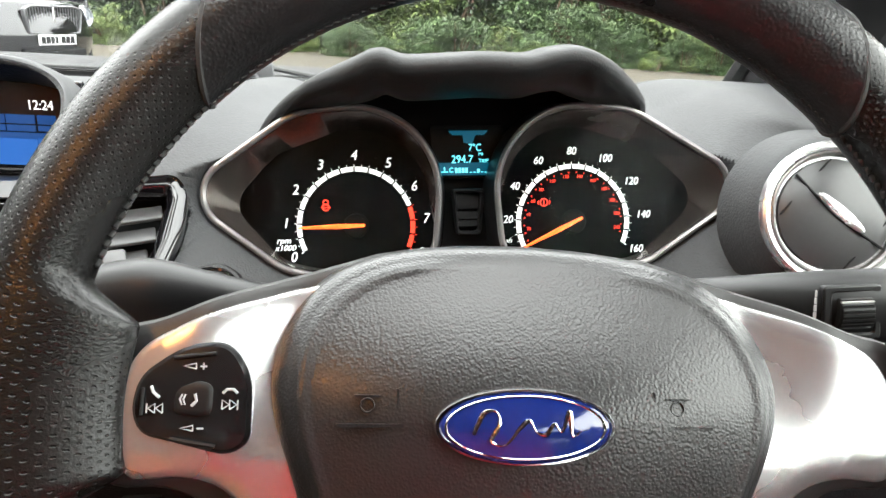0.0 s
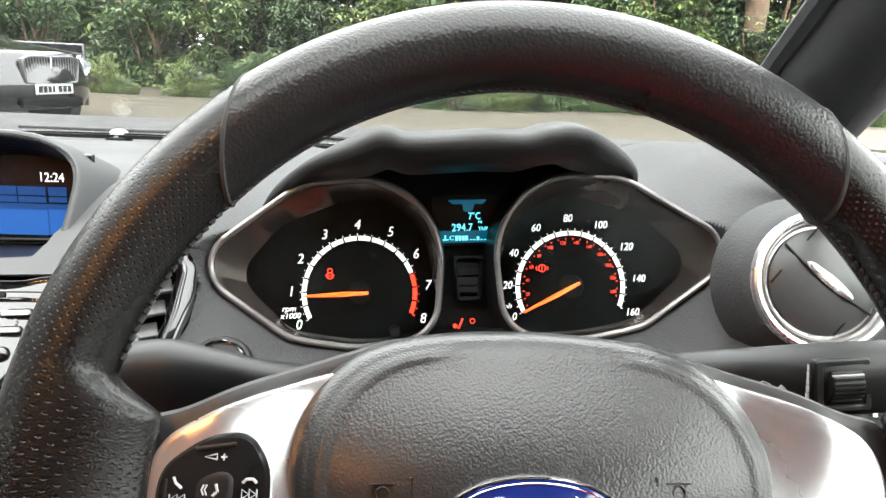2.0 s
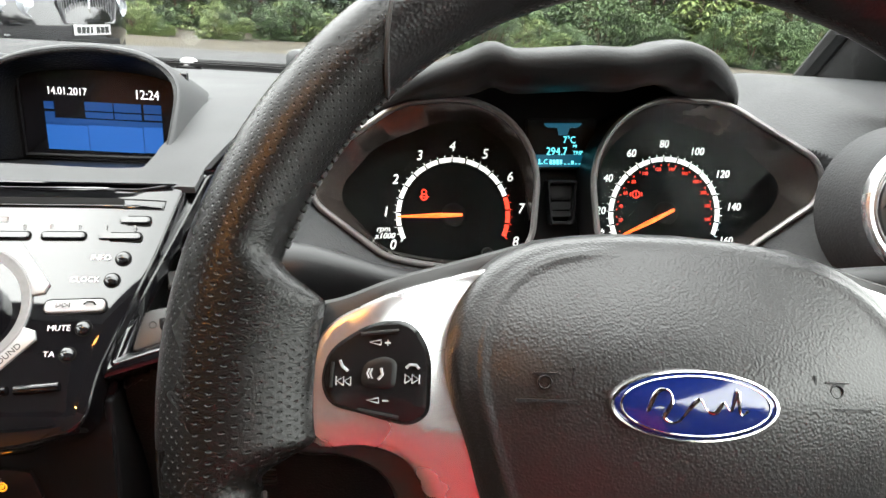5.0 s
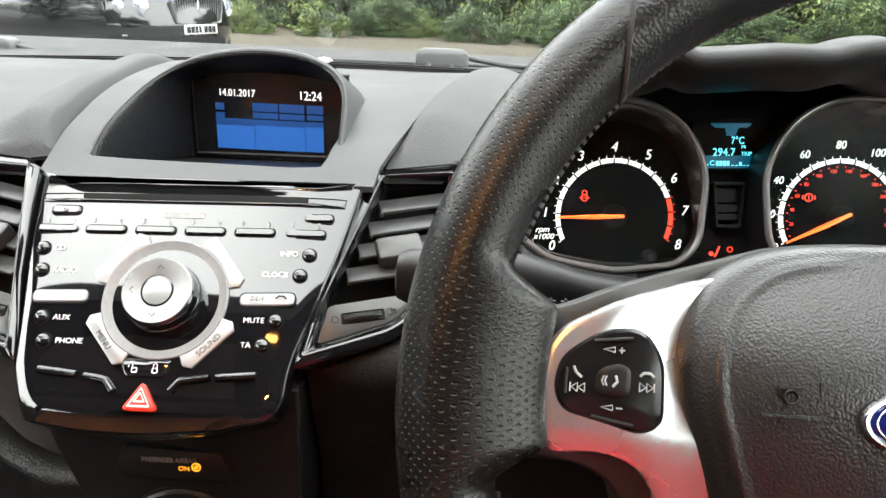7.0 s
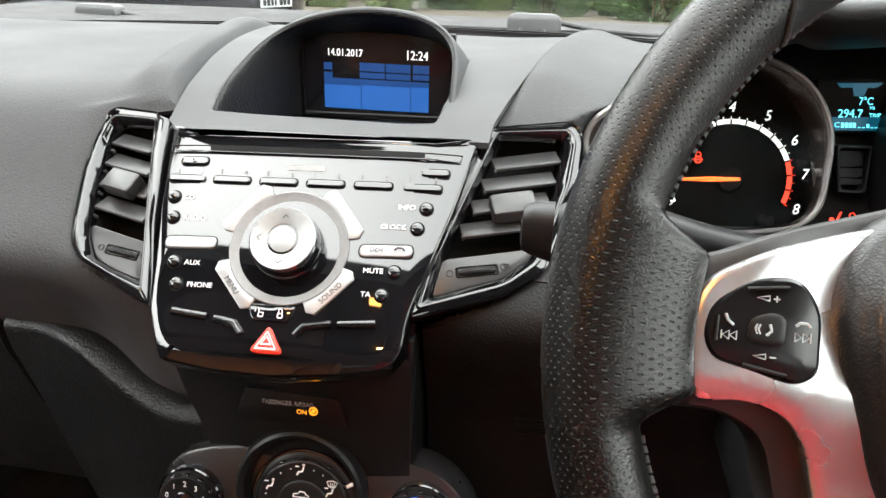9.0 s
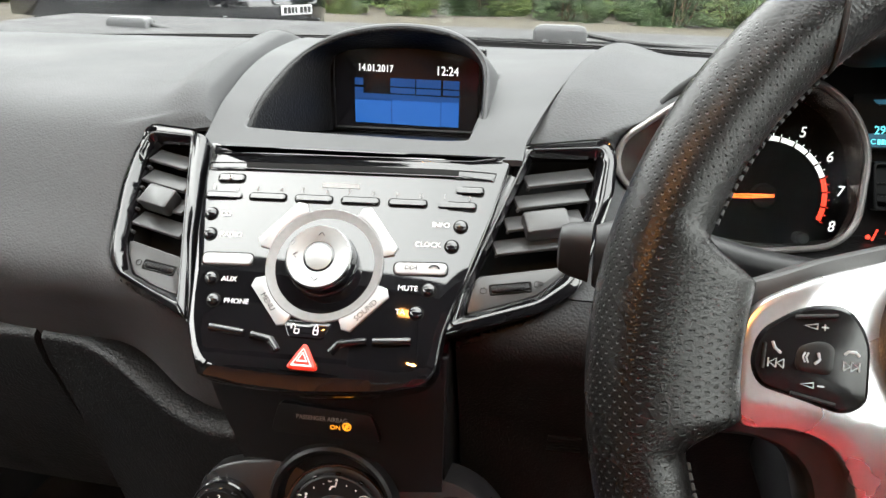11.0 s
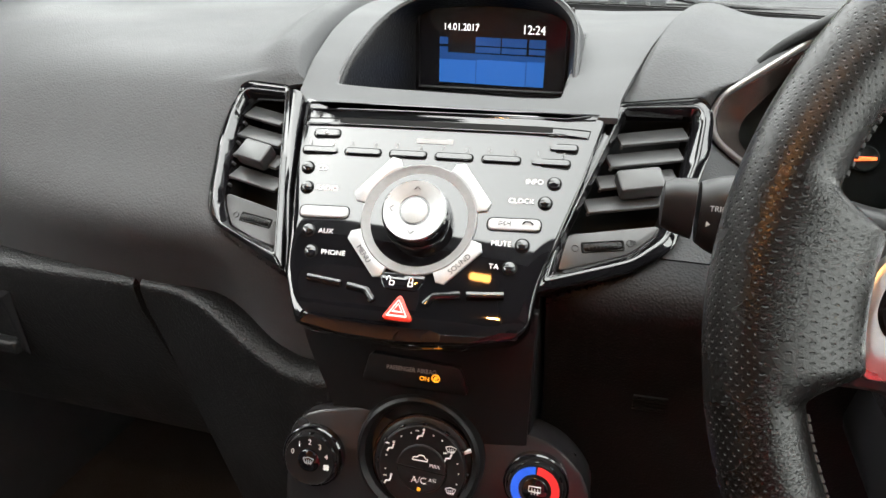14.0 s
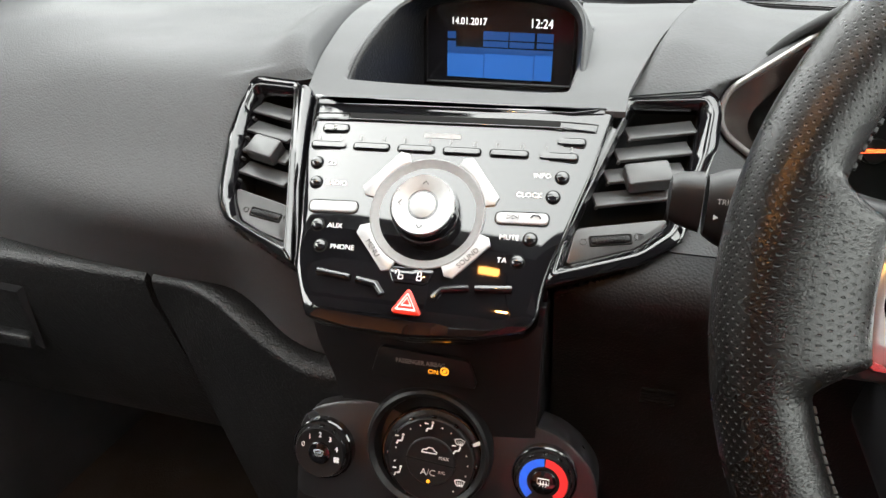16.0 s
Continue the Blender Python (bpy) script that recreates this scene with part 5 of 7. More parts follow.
for word, x, y, d in ROUND:
    z = -1.4 * max(0, abs(x) - 0.05) ** 2
    part("round_gap", slab(circle(x, y, 0.0044, 24), z - 0.001, z + 0.0003, 0), MATT, stack, smooth=False)
    part("round_key", moved(lathe([(0.0036, -0.002), (0.0036, 0.0012), (0.0031, 0.0022), (0.0018, 0.0029), (0.0001, 0.0032)], 24), Matrix.Translation((x, y, z))), GLOSS_EDGE, stack)
    wdt = 0.0062 if d < 0 else -0.0062
    text("key_word", word, 0.0043, WHITE, stack, x + wdt, y, 0.0004 - 1.4 * max(0, abs(x) - 0.066) ** 2, align="LEFT" if d < 0 else "RIGHT", rot=0.02, wide=1.05)
for x, d in ((-0.0573, -1), (0.0575, 1)):
    key(x, -0.001 + 0.0012 * d, 0.0305, 0.0072, 0.05 if d > 0 else 0.04, GREYBTN, 0.0008, "seek_bar")
    if d > 0:
        part("seek_icon", moved(join(tri_mark(-0.001, 0, 0.003, 0.0026, 0.0004), tri_mark(0.002, 0, 0.003, 0.0026, 0.0004), box(0.0038, -0.0013, 0, 0.0042, 0.0013, 0.0004)), Matrix.Translation((x - 0.006, 0.0, 0.0025))), MATT, stack, smooth=False)
        part("call_icon", moved(tube([(-0.003, -0.0008, 0), (-0.0015, 0.0008, 0), (0.0015, 0.0008, 0), (0.003, -0.0008, 0)], 0.0005, 6), Matrix.Translation((x + 0.008, 0.0012, 0.0026))), MATT, stack, smooth=False)
# the rotary knob in its dished ring
KC = (0.0012, -0.0015)
KM = Matrix.Translation((KC[0], KC[1], 0))
knob = part("knob_dish", moved(lathe([(0.0348, -0.002), (0.0348, 0.0014), (0.0344, 0.0018), (0.034, 0.0018), (0.0332, 0.0012), (0.028, -0.0004), (0.0235, -0.0012), (0.02, -0.0014)], 64), KM), mat("dished_grey", (0.2, 0.2, 0.202), 0.45), stack, "dark grey dished ring round the knob")
part("knob_base", moved(lathe([(0.0204, -0.003), (0.0204, 0.0045), (0.02, 0.0054), (0.0196, 0.0057), (0.0196, 0.012), (0.0194, 0.0134), (0.0187, 0.014)], 64), KM), GLOSS_EDGE, knob)
part("knob_face", moved(lathe([(0.0188, 0.011), (0.0188, 0.0144), (0.0181, 0.0152), (0.0092, 0.0144), (0.0084, 0.0136), (0.008, 0.0136), (0.0076, 0.0144), (0.0001, 0.0147)], 64), KM), BRUSHED, knob, "brushed aluminium knob face")
for a in (90, 180, 270):
    q = Matrix.Translation((KC[0] + 0.0135 * math.cos(radians(a)), KC[1] + 0.0135 * math.sin(radians(a)), 0.0151)) @ Matrix.Rotation(radians(a - 90), 4, "Z")
    part("knob_arrow", moved(tube([(-0.0018, -0.001, 0), (0, 0.001, 0), (0.0018, -0.001, 0)], 0.00022, 5), q), MATT, knob, smooth=False)
# four silver corner keys round the ring
for a0, a1, word in ((196, 246, "MENU"), (293, 343, "SOUND"), (114, 168, ""), (12, 64, "")):
    pts = []
    for i in range(10):
        a = radians(a0 + (a1 - a0) * i / 9)
        pts.append((KC[0] + 0.0348 * math.cos(a), KC[1] + 0.0348 * math.sin(a)))
    for i in range(10):
        a = radians(a1 + (a0 - a1) * i / 9)
        am = radians((a0 + a1) / 2)
        w = min(0.0442, 0.0412 / max(0.5, math.cos(a - am))) - (0.0035 if i in (0, 9) else 0)
        pts.append((KC[0] + w * math.cos(a), KC[1] + w * math.sin(a)))
    part("corner_key", slab(pts[::-1], -0.001, 0.0018, 0.0006), GREYBTN, stack, "silver grey corner key")
    if word:
        am = (a0 + a1) / 2
        text("key_word", word, 0.0045, BLACK, stack, KC[0] + 0.0382 * math.cos(radians(am)), KC[1] + 0.0382 * math.sin(radians(am)), 0.0019, rot=radians(am + 90) if am > 180 else 0)
# door lock keys and the hazard switch
lockp = part("lock_key", slab(resample(rpoly([(-0.0125, -0.0455), (0.0075, -0.0455), (0.0115, -0.036), (-0.0165, -0.036)], 0.002), 40), -0.001, 0.0012, 0.0006), GLOSS_EDGE, stack)
for x in (-0.008, 0.003):
    part("padlock_icon", join(rim(rpoly([(x - 0.0016, -0.0435), (x + 0.0016, -0.0435), (x + 0.0016, -0.0405), (x - 0.0016, -0.0405)], 0.0008), rpoly([(x - 0.0010, -0.0429), (x + 0.0010, -0.0429), (x + 0.0010, -0.0411), (x - 0.0010, -0.0411)], 0.0005), 0.001, 0.0015, 0.0001), tube([(x - 0.001 - (0.0022 if x < 0 else 0), -0.0405, 0.0014), (x - 0.001 - (0.0022 if x < 0 else 0), -0.0388, 0.0014), (x - (0.0022 if x < 0 else 0), -0.038, 0.0014), (x + 0.001 - (0.0022 if x < 0 else 0), -0.0388, 0.0014), (x + 0.001 - (0.0022 if x < 0 else 0), -0.0405, 0.0014)], 0.0003, 5)), WHITE, lockp, smooth=False)


def tri_out(cx, cy, w, h, r):
    return resample(rpoly([(cx - w / 2, cy - h / 2), (cx + w / 2, cy - h / 2), (cx, cy + h / 2)], r, 5), 45)


hz = (-0.0015, -0.0555)
HZ = Matrix.Translation((0, 0, -0.001))
haz = part("hazard_switch", moved(slab(tri_out(*hz, 0.0185, 0.0155, 0.003), -0.002, 0.004, 0.001), HZ), RED, stack, "red triangular hazard switch")
for k0, k1 in ((0.68, 0.55), (0.36, 0.24)):
    part("hazard_mark", moved(rim([(hz[0] + (x - hz[0]) * k0, hz[1] - 0.001 + (y - hz[1]) * k0) for x, y in tri_out(*hz, 0.0185, 0.0155, 0.001)], [(hz[0] + (x - hz[0]) * k1, hz[1] - 0.001 + (y - hz[1]) * k1) for x, y in tri_out(*hz, 0.0185, 0.0155, 0.001)], 0.0038, 0.0044, 0.0001), HZ), WHITE, haz, smooth=False)
for pts in ([(-0.059, -0.0435), (-0.0385, -0.0455)], [(-0.034, -0.0462), (-0.0225, -0.0478), (-0.0178, -0.0535)], [(0.0128, -0.0525), (0.0172, -0.0468), (0.0322, -0.0445)], [(0.036, -0.0445), (0.0568, -0.0425)]):
    part("strip_gap", moved(tube([(x, y, -0.0012) for x, y in pts], 0.0031, 10, 0.5), Matrix.Identity(4)), MATT, stack)
    part("strip_key", tube([(x, y, 0.0006) for x, y in pts], 0.0022, 14, 1.0), GLOSS, stack)


# ---- the two centre air vents ----
VENT_L, VENT_R = fr((-0.265, 0.54, 0.939), -8, 42), fr((0.0, 0.548, 0.94), 14, 42)


def span(poly, y):
    """Where a level line crosses an outline: its least and greatest x."""
    xs = []
    for (xa, ya), (xb, yb) in zip(poly, poly[1:] + poly[:1]):
        if (ya - y) * (yb - y) < 0:
            xs.append(xa + (xb - xa) * (y - ya) / (yb - ya))
    return min(xs), max(xs)


def vent(m, outline, opening, radii, lean, tab, slat_ys, lower, wheel_at):
    v = thing("centre_vent", m, "black louvred air vent in a glossy black frame", "air vent", "centre air vents")
    out, inn = rpoly(outline[::-1], radii[::-1], 7), rpoly(opening[::-1], [r * 0.6 for r in radii[::-1]], 7)

    y_top = max(y for x, y in out)

    def ring(k, z):
        return [(xa + (xb - xa) * k, ya + (yb - ya) * k, z) for (xa, ya), (xb, yb) in zip(out, inn)]

    def face(k, z):
        """A ring of the outer frame, which falls outwards but for its brow, which stands up."""
        return [(x, y, z + (1.8 * (0.0036 - z) * smooth(y_top - 0.012, y_top - 0.004, ya) if 0 < z else 0)) for (x, y, _), (xa, ya) in zip(ring(k, z), out)]

    part("frame", skin([face(k, z) for k, z in ((0, -0.012), (0, 0.0016), (0.012, 0.002), (0.03, 0.0022), (0.2, 0.0029), (0.42, 0.0036), (0.46, 0.0028))], caps=(False, False)), GLOSS, v, "glossy black outer frame", angle=60)
    part("inner_frame", skin([ring(k, z) for k, z in ((0.44, -0.004), (0.44, 0.0032), (0.452, 0.0037), (0.5, 0.0039), (0.6, 0.0035), (0.68, 0.0026), (0.9, -0.0008), (0.98, -0.002), (1, -0.004), (1, -0.012))], caps=(False, False)), GLOSS, v, "glossy black inner ridge", angle=60)
    part("well", skin([ring(1.0, -0.008), ring(1.02, -0.026)], caps=(False, True)), MATT, v)
    for y in slat_ys:
        x0, x1 = span(inn, y)
        x0, x1 = x0 + 0.0006, x1 - 0.0006
        xm = (x0 + x1) / 2
        blade = part("slat", moved(box(x0 - xm, -0.0068, -0.0013, x1 - xm, 0.0062, 0.0013, 0.0009), Matrix.Translation((xm, y, -0.0075)) @ Matrix.Rotation(lean, 4, "Z") @ Matrix.Rotation(radians(-30), 4, "X")), SLAT, v)
        part("pivot_pin", moved(lathe([(0.0011, 0), (0.0011, 0.003), (0.0008, 0.0036), (0.0001, 0.0038)], 10), Matrix.Translation((x0 + 0.0014, y - 0.0082, -0.0075))), SLAT, blade)
    tx, ty, tw = tab
    part("vane_tab", moved(skin([at_z(rpoly([(-tw * a, -0.0078 * a), (tw * a, -0.0078 * a), (tw * a * 0.97, 0.0078 * a), (-tw * a, 0.0078 * a)], 0.0022), z) for a, z in ((0.86, -0.004), (1.0, -0.001), (1.0, 0.0055), (0.97, 0.0068), (0.9, 0.0074))]), Matrix.Translation((tx, ty, -0.003)) @ Matrix.Rotation(lean, 4, "Z") @ Matrix.Rotation(radians(-14), 4, "X")), SLAT, v, "square grey vane tab")
    low = resample(rpoly(lower[::-1], 0.004, 4), 60)
    plate = part("lower_plate", slab(low, -0.012, -0.0035, 0.0012), SLAT, v, "dark grey lower plate")
    W = Matrix.Translation((wheel_at[0], wheel_at[1], -0.0033)) @ Matrix.Rotation(wheel_at[2], 4, "Z")
    part("wheel_slot", moved(rim(rpoly([(-0.0128, -0.0034), (0.0128, -0.0034), (0.0128, 0.0034), (-0.0128, 0.0034)], 0.0015), rpoly([(-0.0112, -0.0024), (0.0112, -0.0024), (0.0112, 0.0024), (-0.0112, 0.0024)], 0.001), -0.003, 0.0004, 0.0004), W), MATT, plate)
    part("thumb_wheel", moved(tube([(-0.0105, 0, -0.0012), (-0.005, 0, 0.0008), (0, 0, 0.0014), (0.005, 0, 0.0008), (0.0105, 0, -0.0012)], 0.0022, 10), W), BLACK, plate)
    for i in range(9):
        part("wheel_rib", moved(box(-0.0002, -0.0019, 0.002, 0.0002, 0.0019, 0.0036 - 0.00012 * (i - 4) ** 2), W @ Matrix.Translation(((i - 4) * 0.0021, 0, 0))), DASH_LOW, plate, smooth=False)
    part("closed_mark", moved(rim(circle(0, 0, 0.0021, 16), circle(0, 0, 0.0017, 16), 0, 0.0004, 0.0001), W @ Matrix.Translation((-0.0163, 0, 0))), BLACK, plate, smooth=False)
    part("open_mark", moved(join(rim(circle(0, 0, 0.0023, 16), circle(0, 0, 0.0018, 16), 0, 0.0004, 0.0001), *[tube([(0, 0.001 * k, 0.0003), (0.0012, 0.001 * k + 0.0005, 0.0003), (0.0034, 0.001 * k, 0.0003)], 0.0003, 5) for k in (-1, 0, 1)]), W @ Matrix.Translation((0.0163, 0.001, 0))), BLACK, plate, smooth=False)
    return v


vent(VENT_L, VENT_OUT_L, [(-0.0125, 0.0415), (0.0178, 0.0421), (0.0288, 0.0057), (0.0505, -0.0612), (0.029, -0.0575), (0.0111, -0.0523), (0.0013, -0.039), (-0.0024, -0.03), (-0.0095, 0.0), (-0.0134, 0.0241)], [0.008, 0.003, 0.003, 0.003, 0.006, 0.006, 0.006, 0.006, 0.006, 0.006], -0.13, (0.0115, -0.0012, 0.0115), (0.0315, 0.016, 0.0005, -0.0155), [(-0.0024, -0.03), (0.0424, -0.0361), (0.0502, -0.0607), (0.029, -0.0572), (0.0111, -0.0518), (0.0013, -0.039)], (0.0287, -0.0452, -0.06))
vent(VENT_R, VENT_OUT_R, [(-0.0066, 0.0473), (0.034, 0.0471), (0.0335, 0.042), (0.0252, 0.0115), (0.0073, -0.0309), (-0.009, -0.0437), (-0.0525, -0.0555), (-0.0449, -0.0315)], [0.004, 0.006, 0.006, 0.006, 0.008, 0.008, 0.002, 0.004], 0.13, (-0.001, 0.0008, 0.0138), (0.0355, 0.021, 0.0065, -0.009), [(-0.0452, -0.0315), (0.0105, -0.0245), (0.0073, -0.0309), (-0.009, -0.0432), (-0.052, -0.055)], (-0.0245, -0.0387, 0.09))

# ---- the information display under its hood ----
disp = thing("information_display", pose(CX, 0.70, 0.98), "hooded dashboard display with white clock and blue fields", "display")
PI_ = disp.matrix_basis.inverted()
HOOD_F = [(-0.2105, 0.583, 0.973), (-0.2095, 0.608, 0.992), (-0.206, 0.645, 1.009), (-0.199, 0.668, 1.0195), (-0.185, 0.677, 1.0275), (-0.162, 0.681, 1.0345), (-0.132, 0.682, 1.0385), (-0.102, 0.680, 1.0375), (-0.078, 0.674, 1.0325), (-0.065, 0.666, 1.025), (-0.058, 0.652, 1.015), (-0.0545, 0.63, 0.999), (-0.0515, 0.598, 0.974)]
BACK = [(-0.193, 0.702, 0.955), (-0.193, 0.702, 0.972), (-0.193, 0.702, 0.99), (-0.192, 0.702, 1.008), (-0.184, 0.702, 1.019), (-0.162, 0.702, 1.023), (-0.13, 0.702, 1.0245), (-0.1, 0.702, 1.0235), (-0.076, 0.702, 1.019), (-0.066, 0.702, 1.01), (-0.0645, 0.702, 0.995), (-0.0645, 0.702, 0.975), (-0.0645, 0.702, 0.957)]
hf, hb = spline(HOOD_F, 97), spline(BACK, 97)


def hood_face(s, t):
    i = min(96, int(round(s * 96)))
    a, b = np.array(hf[i]), np.array(hb[i])
    up = np.array((0.0, 0.0, 1.0)) * smooth(0.15, 0.4, s) * smooth(0.85, 0.6, s) + np.array((-1.0, 0, 0.3)) * smooth(0.35, 0.1, s) + np.array((1.0, 0, 0.3)) * smooth(0.65, 0.9, s)
    thin = 1 - 0.65 * smooth(0.6, 0.75, s)
    seq = [b, a * 0.6 + b * 0.4, a * 0.96 + b * 0.04 + up * 0.0005, a + up * 0.0022 * thin, a + up * 0.0036 * thin + np.array((0, 0.004, -0.0004)), a + up * 0.003 * thin + np.array((0, 0.02, -0.004)), a + up * 0.0 + np.array((0, 0.09, -0.024)), a - up * 0.004 + np.array((0, 0.18, -0.055))]
    return PI_ @ Vector(on_curve(np.array(seq), t))


part("hood", sheet(lambda u, t: hood_face(u, 0.42 + 0.58 * t), 96, 24, 0.002), DASH_SMOOTH, disp, "satin grey hood moulding")
# the hood's inside is coloured darker than its top in place of shade
part("hood_shaded_face", sheet(lambda u, t: hood_face(u, 0.42 * t), 96, 16, 0.0015), DASH_LOW, disp, "inside of the hood, darkened to stand in for shade")
DISPBLK = mat("display_black", (0.004, 0.004, 0.005), 0.18)
part("floor", moved(skin([[(-0.21, 0.586, 0.9725), (-0.195, 0.704, 0.953), (-0.0635, 0.704, 0.955), (-0.053, 0.6, 0.9725)], [(-0.21, 0.586, 0.97), (-0.195, 0.704, 0.95), (-0.0635, 0.704, 0.951), (-0.053, 0.6, 0.97)]]), PI_), DASH_LOW, disp)
sc = part("screen", moved(box(-0.193, 0.7, 0.955, -0.0645, 0.706, 1.0255, 0.001), PI_), DISPBLK, disp, "dark glossy display screen")
part("screen_bezel", moved(join(tube([(-0.1885, 0.6995, 1.02), (-0.1885, 0.6995, 0.9585), (-0.0685, 0.6995, 0.9605), (-0.0685, 0.6995, 1.02)], 0.0011, 6)), PI_), BLACK, sc)
BLUE_LIT = bpy.data.materials.new("blue_screen_field")
BLUE_LIT.use_nodes = True
_b = BLUE_LIT.node_tree.nodes["Principled BSDF"]
_b.inputs["Base Color"].default_value = (0.01, 0.03, 0.1, 1)
_b.inputs["Roughness"].default_value = 0.25
_b.inputs["Emission Color"].default_value = (0.025, 0.17, 0.62, 1)
_b.inputs["Emission Strength"].default_value = 0.14
BLUE_DIM = BLUE_LIT.copy()
BLUE_DIM.name = "dim_blue_screen_field"
BLUE_DIM.node_tree.nodes["Principled BSDF"].inputs["Emission Strength"].default_value = 0.045


def field(x0, z0, x1, z1, mt):
    part("screen_field", moved(box(x0, 0.6988, z0, x1, 0.6998, z1), PI_), mt, sc, smooth=False)


part("screen_ground", moved(box(-0.171, 0.6994, 0.9635, -0.0845, 0.7002, 0.9875), PI_), BLUE_DIM, sc, smooth=False)
field(-0.171, 0.9635, -0.1405, 0.982, BLUE_LIT)
field(-0.1395, 0.9635, -0.0995, 0.983, BLUE_LIT)
field(-0.0985, 0.964, -0.0845, 0.984, BLUE_LIT)
field(-0.171, 0.9835, -0.0845, 0.9875, BLUE_DIM)
field(-0.141, 0.9885, -0.1205, 0.993, BLUE_DIM)
field(-0.1195, 0.9885, -0.0995, 0.993, BLUE_DIM)
field(-0.0975, 0.989, -0.0845, 0.993, BLUE_DIM)
field(-0.141, 0.994, -0.1205, 1.0005, BLUE_DIM)
field(-0.1195, 0.994, -0.0995, 1.0005, BLUE_DIM)
field(-0.0975, 0.994, -0.0845, 1.0005, BLUE_DIM)
field(-0.171, 0.994, -0.164, 0.9995, BLUE_DIM)
field(-0.171, 0.9875, -0.164, 0.992, BLUE_DIM)
for word, x, sz in (("14.01.2017", -0.1533, 0.0078), ("12:24", -0.0945, 0.0098)):
    o = text("clock_print", word, sz, LIT_WHITE, sc, 0, 0, 0, wide=0.92 if sz < 0.009 else 0.9)
    o.matrix_basis = PI_ @ Matrix.Translation((x, 0.6992, 1.0075)) @ Matrix.Rotation(radians(90), 4, "X") @ Matrix.Diagonal((0.86, 1, 1, 1))

# ---- the lower stack and heater controls ----
lower = thing("lower_console", pose(CX, 0.5, 0.6), "black lower centre console panel with an airbag lamp", "console", kind="structure")
LW = lower.matrix_basis.inverted()


def lower_face(s, t):
    z = 0.882 - t * 0.27
    a = -0.2 + 0.02 * smooth(0.85, 0.77, z)
    x = a + s * (-0.05 - a)
    return LW @ Vector((x, 0.486 - 0.003 * math.sin(math.pi * s) + 0.01 * smooth(0.85, 0.88, z), z))


part("console_panel", sheet(lower_face, 20, 30, 0.006), BLACK, lower)
part("console_cheek", moved(box(-0.054, 0.489, 0.58, -0.049, 0.57, 0.875, 0.002), LW), BLACK, lower)
AF = LW @ fr((-0.127, 0.4795, 0.8235), 2, 4)
strip = part("airbag_lamp_panel", moved(slab(resample(rpoly([(-0.03, -0.0085), (0.04, -0.0085), (0.034, 0.0105), (-0.024, 0.0125)], 0.003), 50), -0.003, 0.0006, 0.0005), AF), BLACK, lower, "smoked black lamp panel")
o = text("airbag_print", "PASSENGER AIRBAG", 0.0044, GREY_PRINT, strip, 0, 0, 0)
o.matrix_basis = AF @ Matrix.Translation((0.003, 0.0045, 0.0008)) @ Matrix.Rotation(0.02, 4, "Z") @ Matrix.Diagonal((0.82, 1, 1, 1))
o = text("airbag_on_print", "ON", 0.0042, LIT_AMBER, strip, 0, 0, 0)
o.matrix_basis = AF @ Matrix.Translation((0.0115, -0.0005, 0.0008))
part("airbag_symbol", moved(join(rim(circle(0.0188, 0.001, 0.0028, 20), circle(0.0188, 0.001, 0.002, 20), 0, 0.0012, 0.0001), slab(circle(0.0188, 0.001, 0.0012, 12), 0, 0.0012, 0), moved(box(-0.0025, -0.0004, 0, 0.0025, 0.0004, 0.0012), Matrix.Translation((0.0188, 0.001, 0)) @ Matrix.Rotation(0.8, 4, "Z"))), AF), LIT_AMBER, strip, smooth=False)

hvac = thing("heater_controls", fr((-0.1225, 0.482, 0.7795), 2, 15), "dark grey heater control panel with three rotary dials", "heater controls")
hv_line = resample(rpoly([(-0.0905, -0.07), (0.116, -0.07), (0.115, -0.018), (0.099, 0.0), (0.0836, 0.0083), (0.045, 0.0135), (-0.032, 0.0108), (-0.06, 0.006), (-0.0785, -0.001), (-0.089, -0.014)], [0.012, 0.012, 0.012, 0.01, 0.01, 0.002, 0.002, 0.01, 0.01, 0.01]), 120)
part("panel", slab(hv_line, -0.03, -0.001, 0.003), mat("graphite_paint", (0.014, 0.014, 0.015), 0.3, coat=0.3), hvac)
part("panel_skirt", slab(resample(rpoly([(-0.092, -0.16), (0.104, -0.16), (0.104, -0.03), (-0.092, -0.03)], 0.01), 60), -0.03, -0.006, 0.003), BLACK, hvac)
ring = part("centre_ring", moved(lathe([(0.0425, -0.012), (0.0425, 0.004), (0.041, 0.009), (0.039, 0.0105), (0.036, 0.008), (0.0345, 0.002), (0.0335, -0.004)], 64), Matrix.Translation((0.005, -0.0145, 0))), BLACK, hvac, "broad matt black ring")


def dial_knob(cx, cy, r, name, high):
    k = part(name, moved(lathe([(r * 1.12, -0.006), (r * 1.12, high * 0.5), (r * 1.08, high * 0.62), (r * 1.0, high * 0.65), (r * 0.99, high), (r * 0.96, high * 1.08), (r * 0.9, high * 1.05), (0.0001, high * 1.05)], 60), Matrix.Translation((cx, cy, 0))), BLACK, hvac, "black rotary heater dial")
    part("knob_collar", moved(rim(circle(0, 0, r * 1.2, 60), circle(0, 0, r * 1.11, 60), -0.006, high * 0.55, 0.0008), Matrix.Translation((cx, cy, 0))), GLOSS_EDGE, k)
    for i in range(12):
        part("knob_lug", moved(box(r * 0.985, -0.0016, high * 0.62, r * 1.045, 0.0016, high * 0.98, 0.0006), Matrix.Translation((cx, cy, 0)) @ Matrix.Rotation(2 * math.pi * i / 12, 4, "Z")), GLOSS_EDGE, k)
    return k


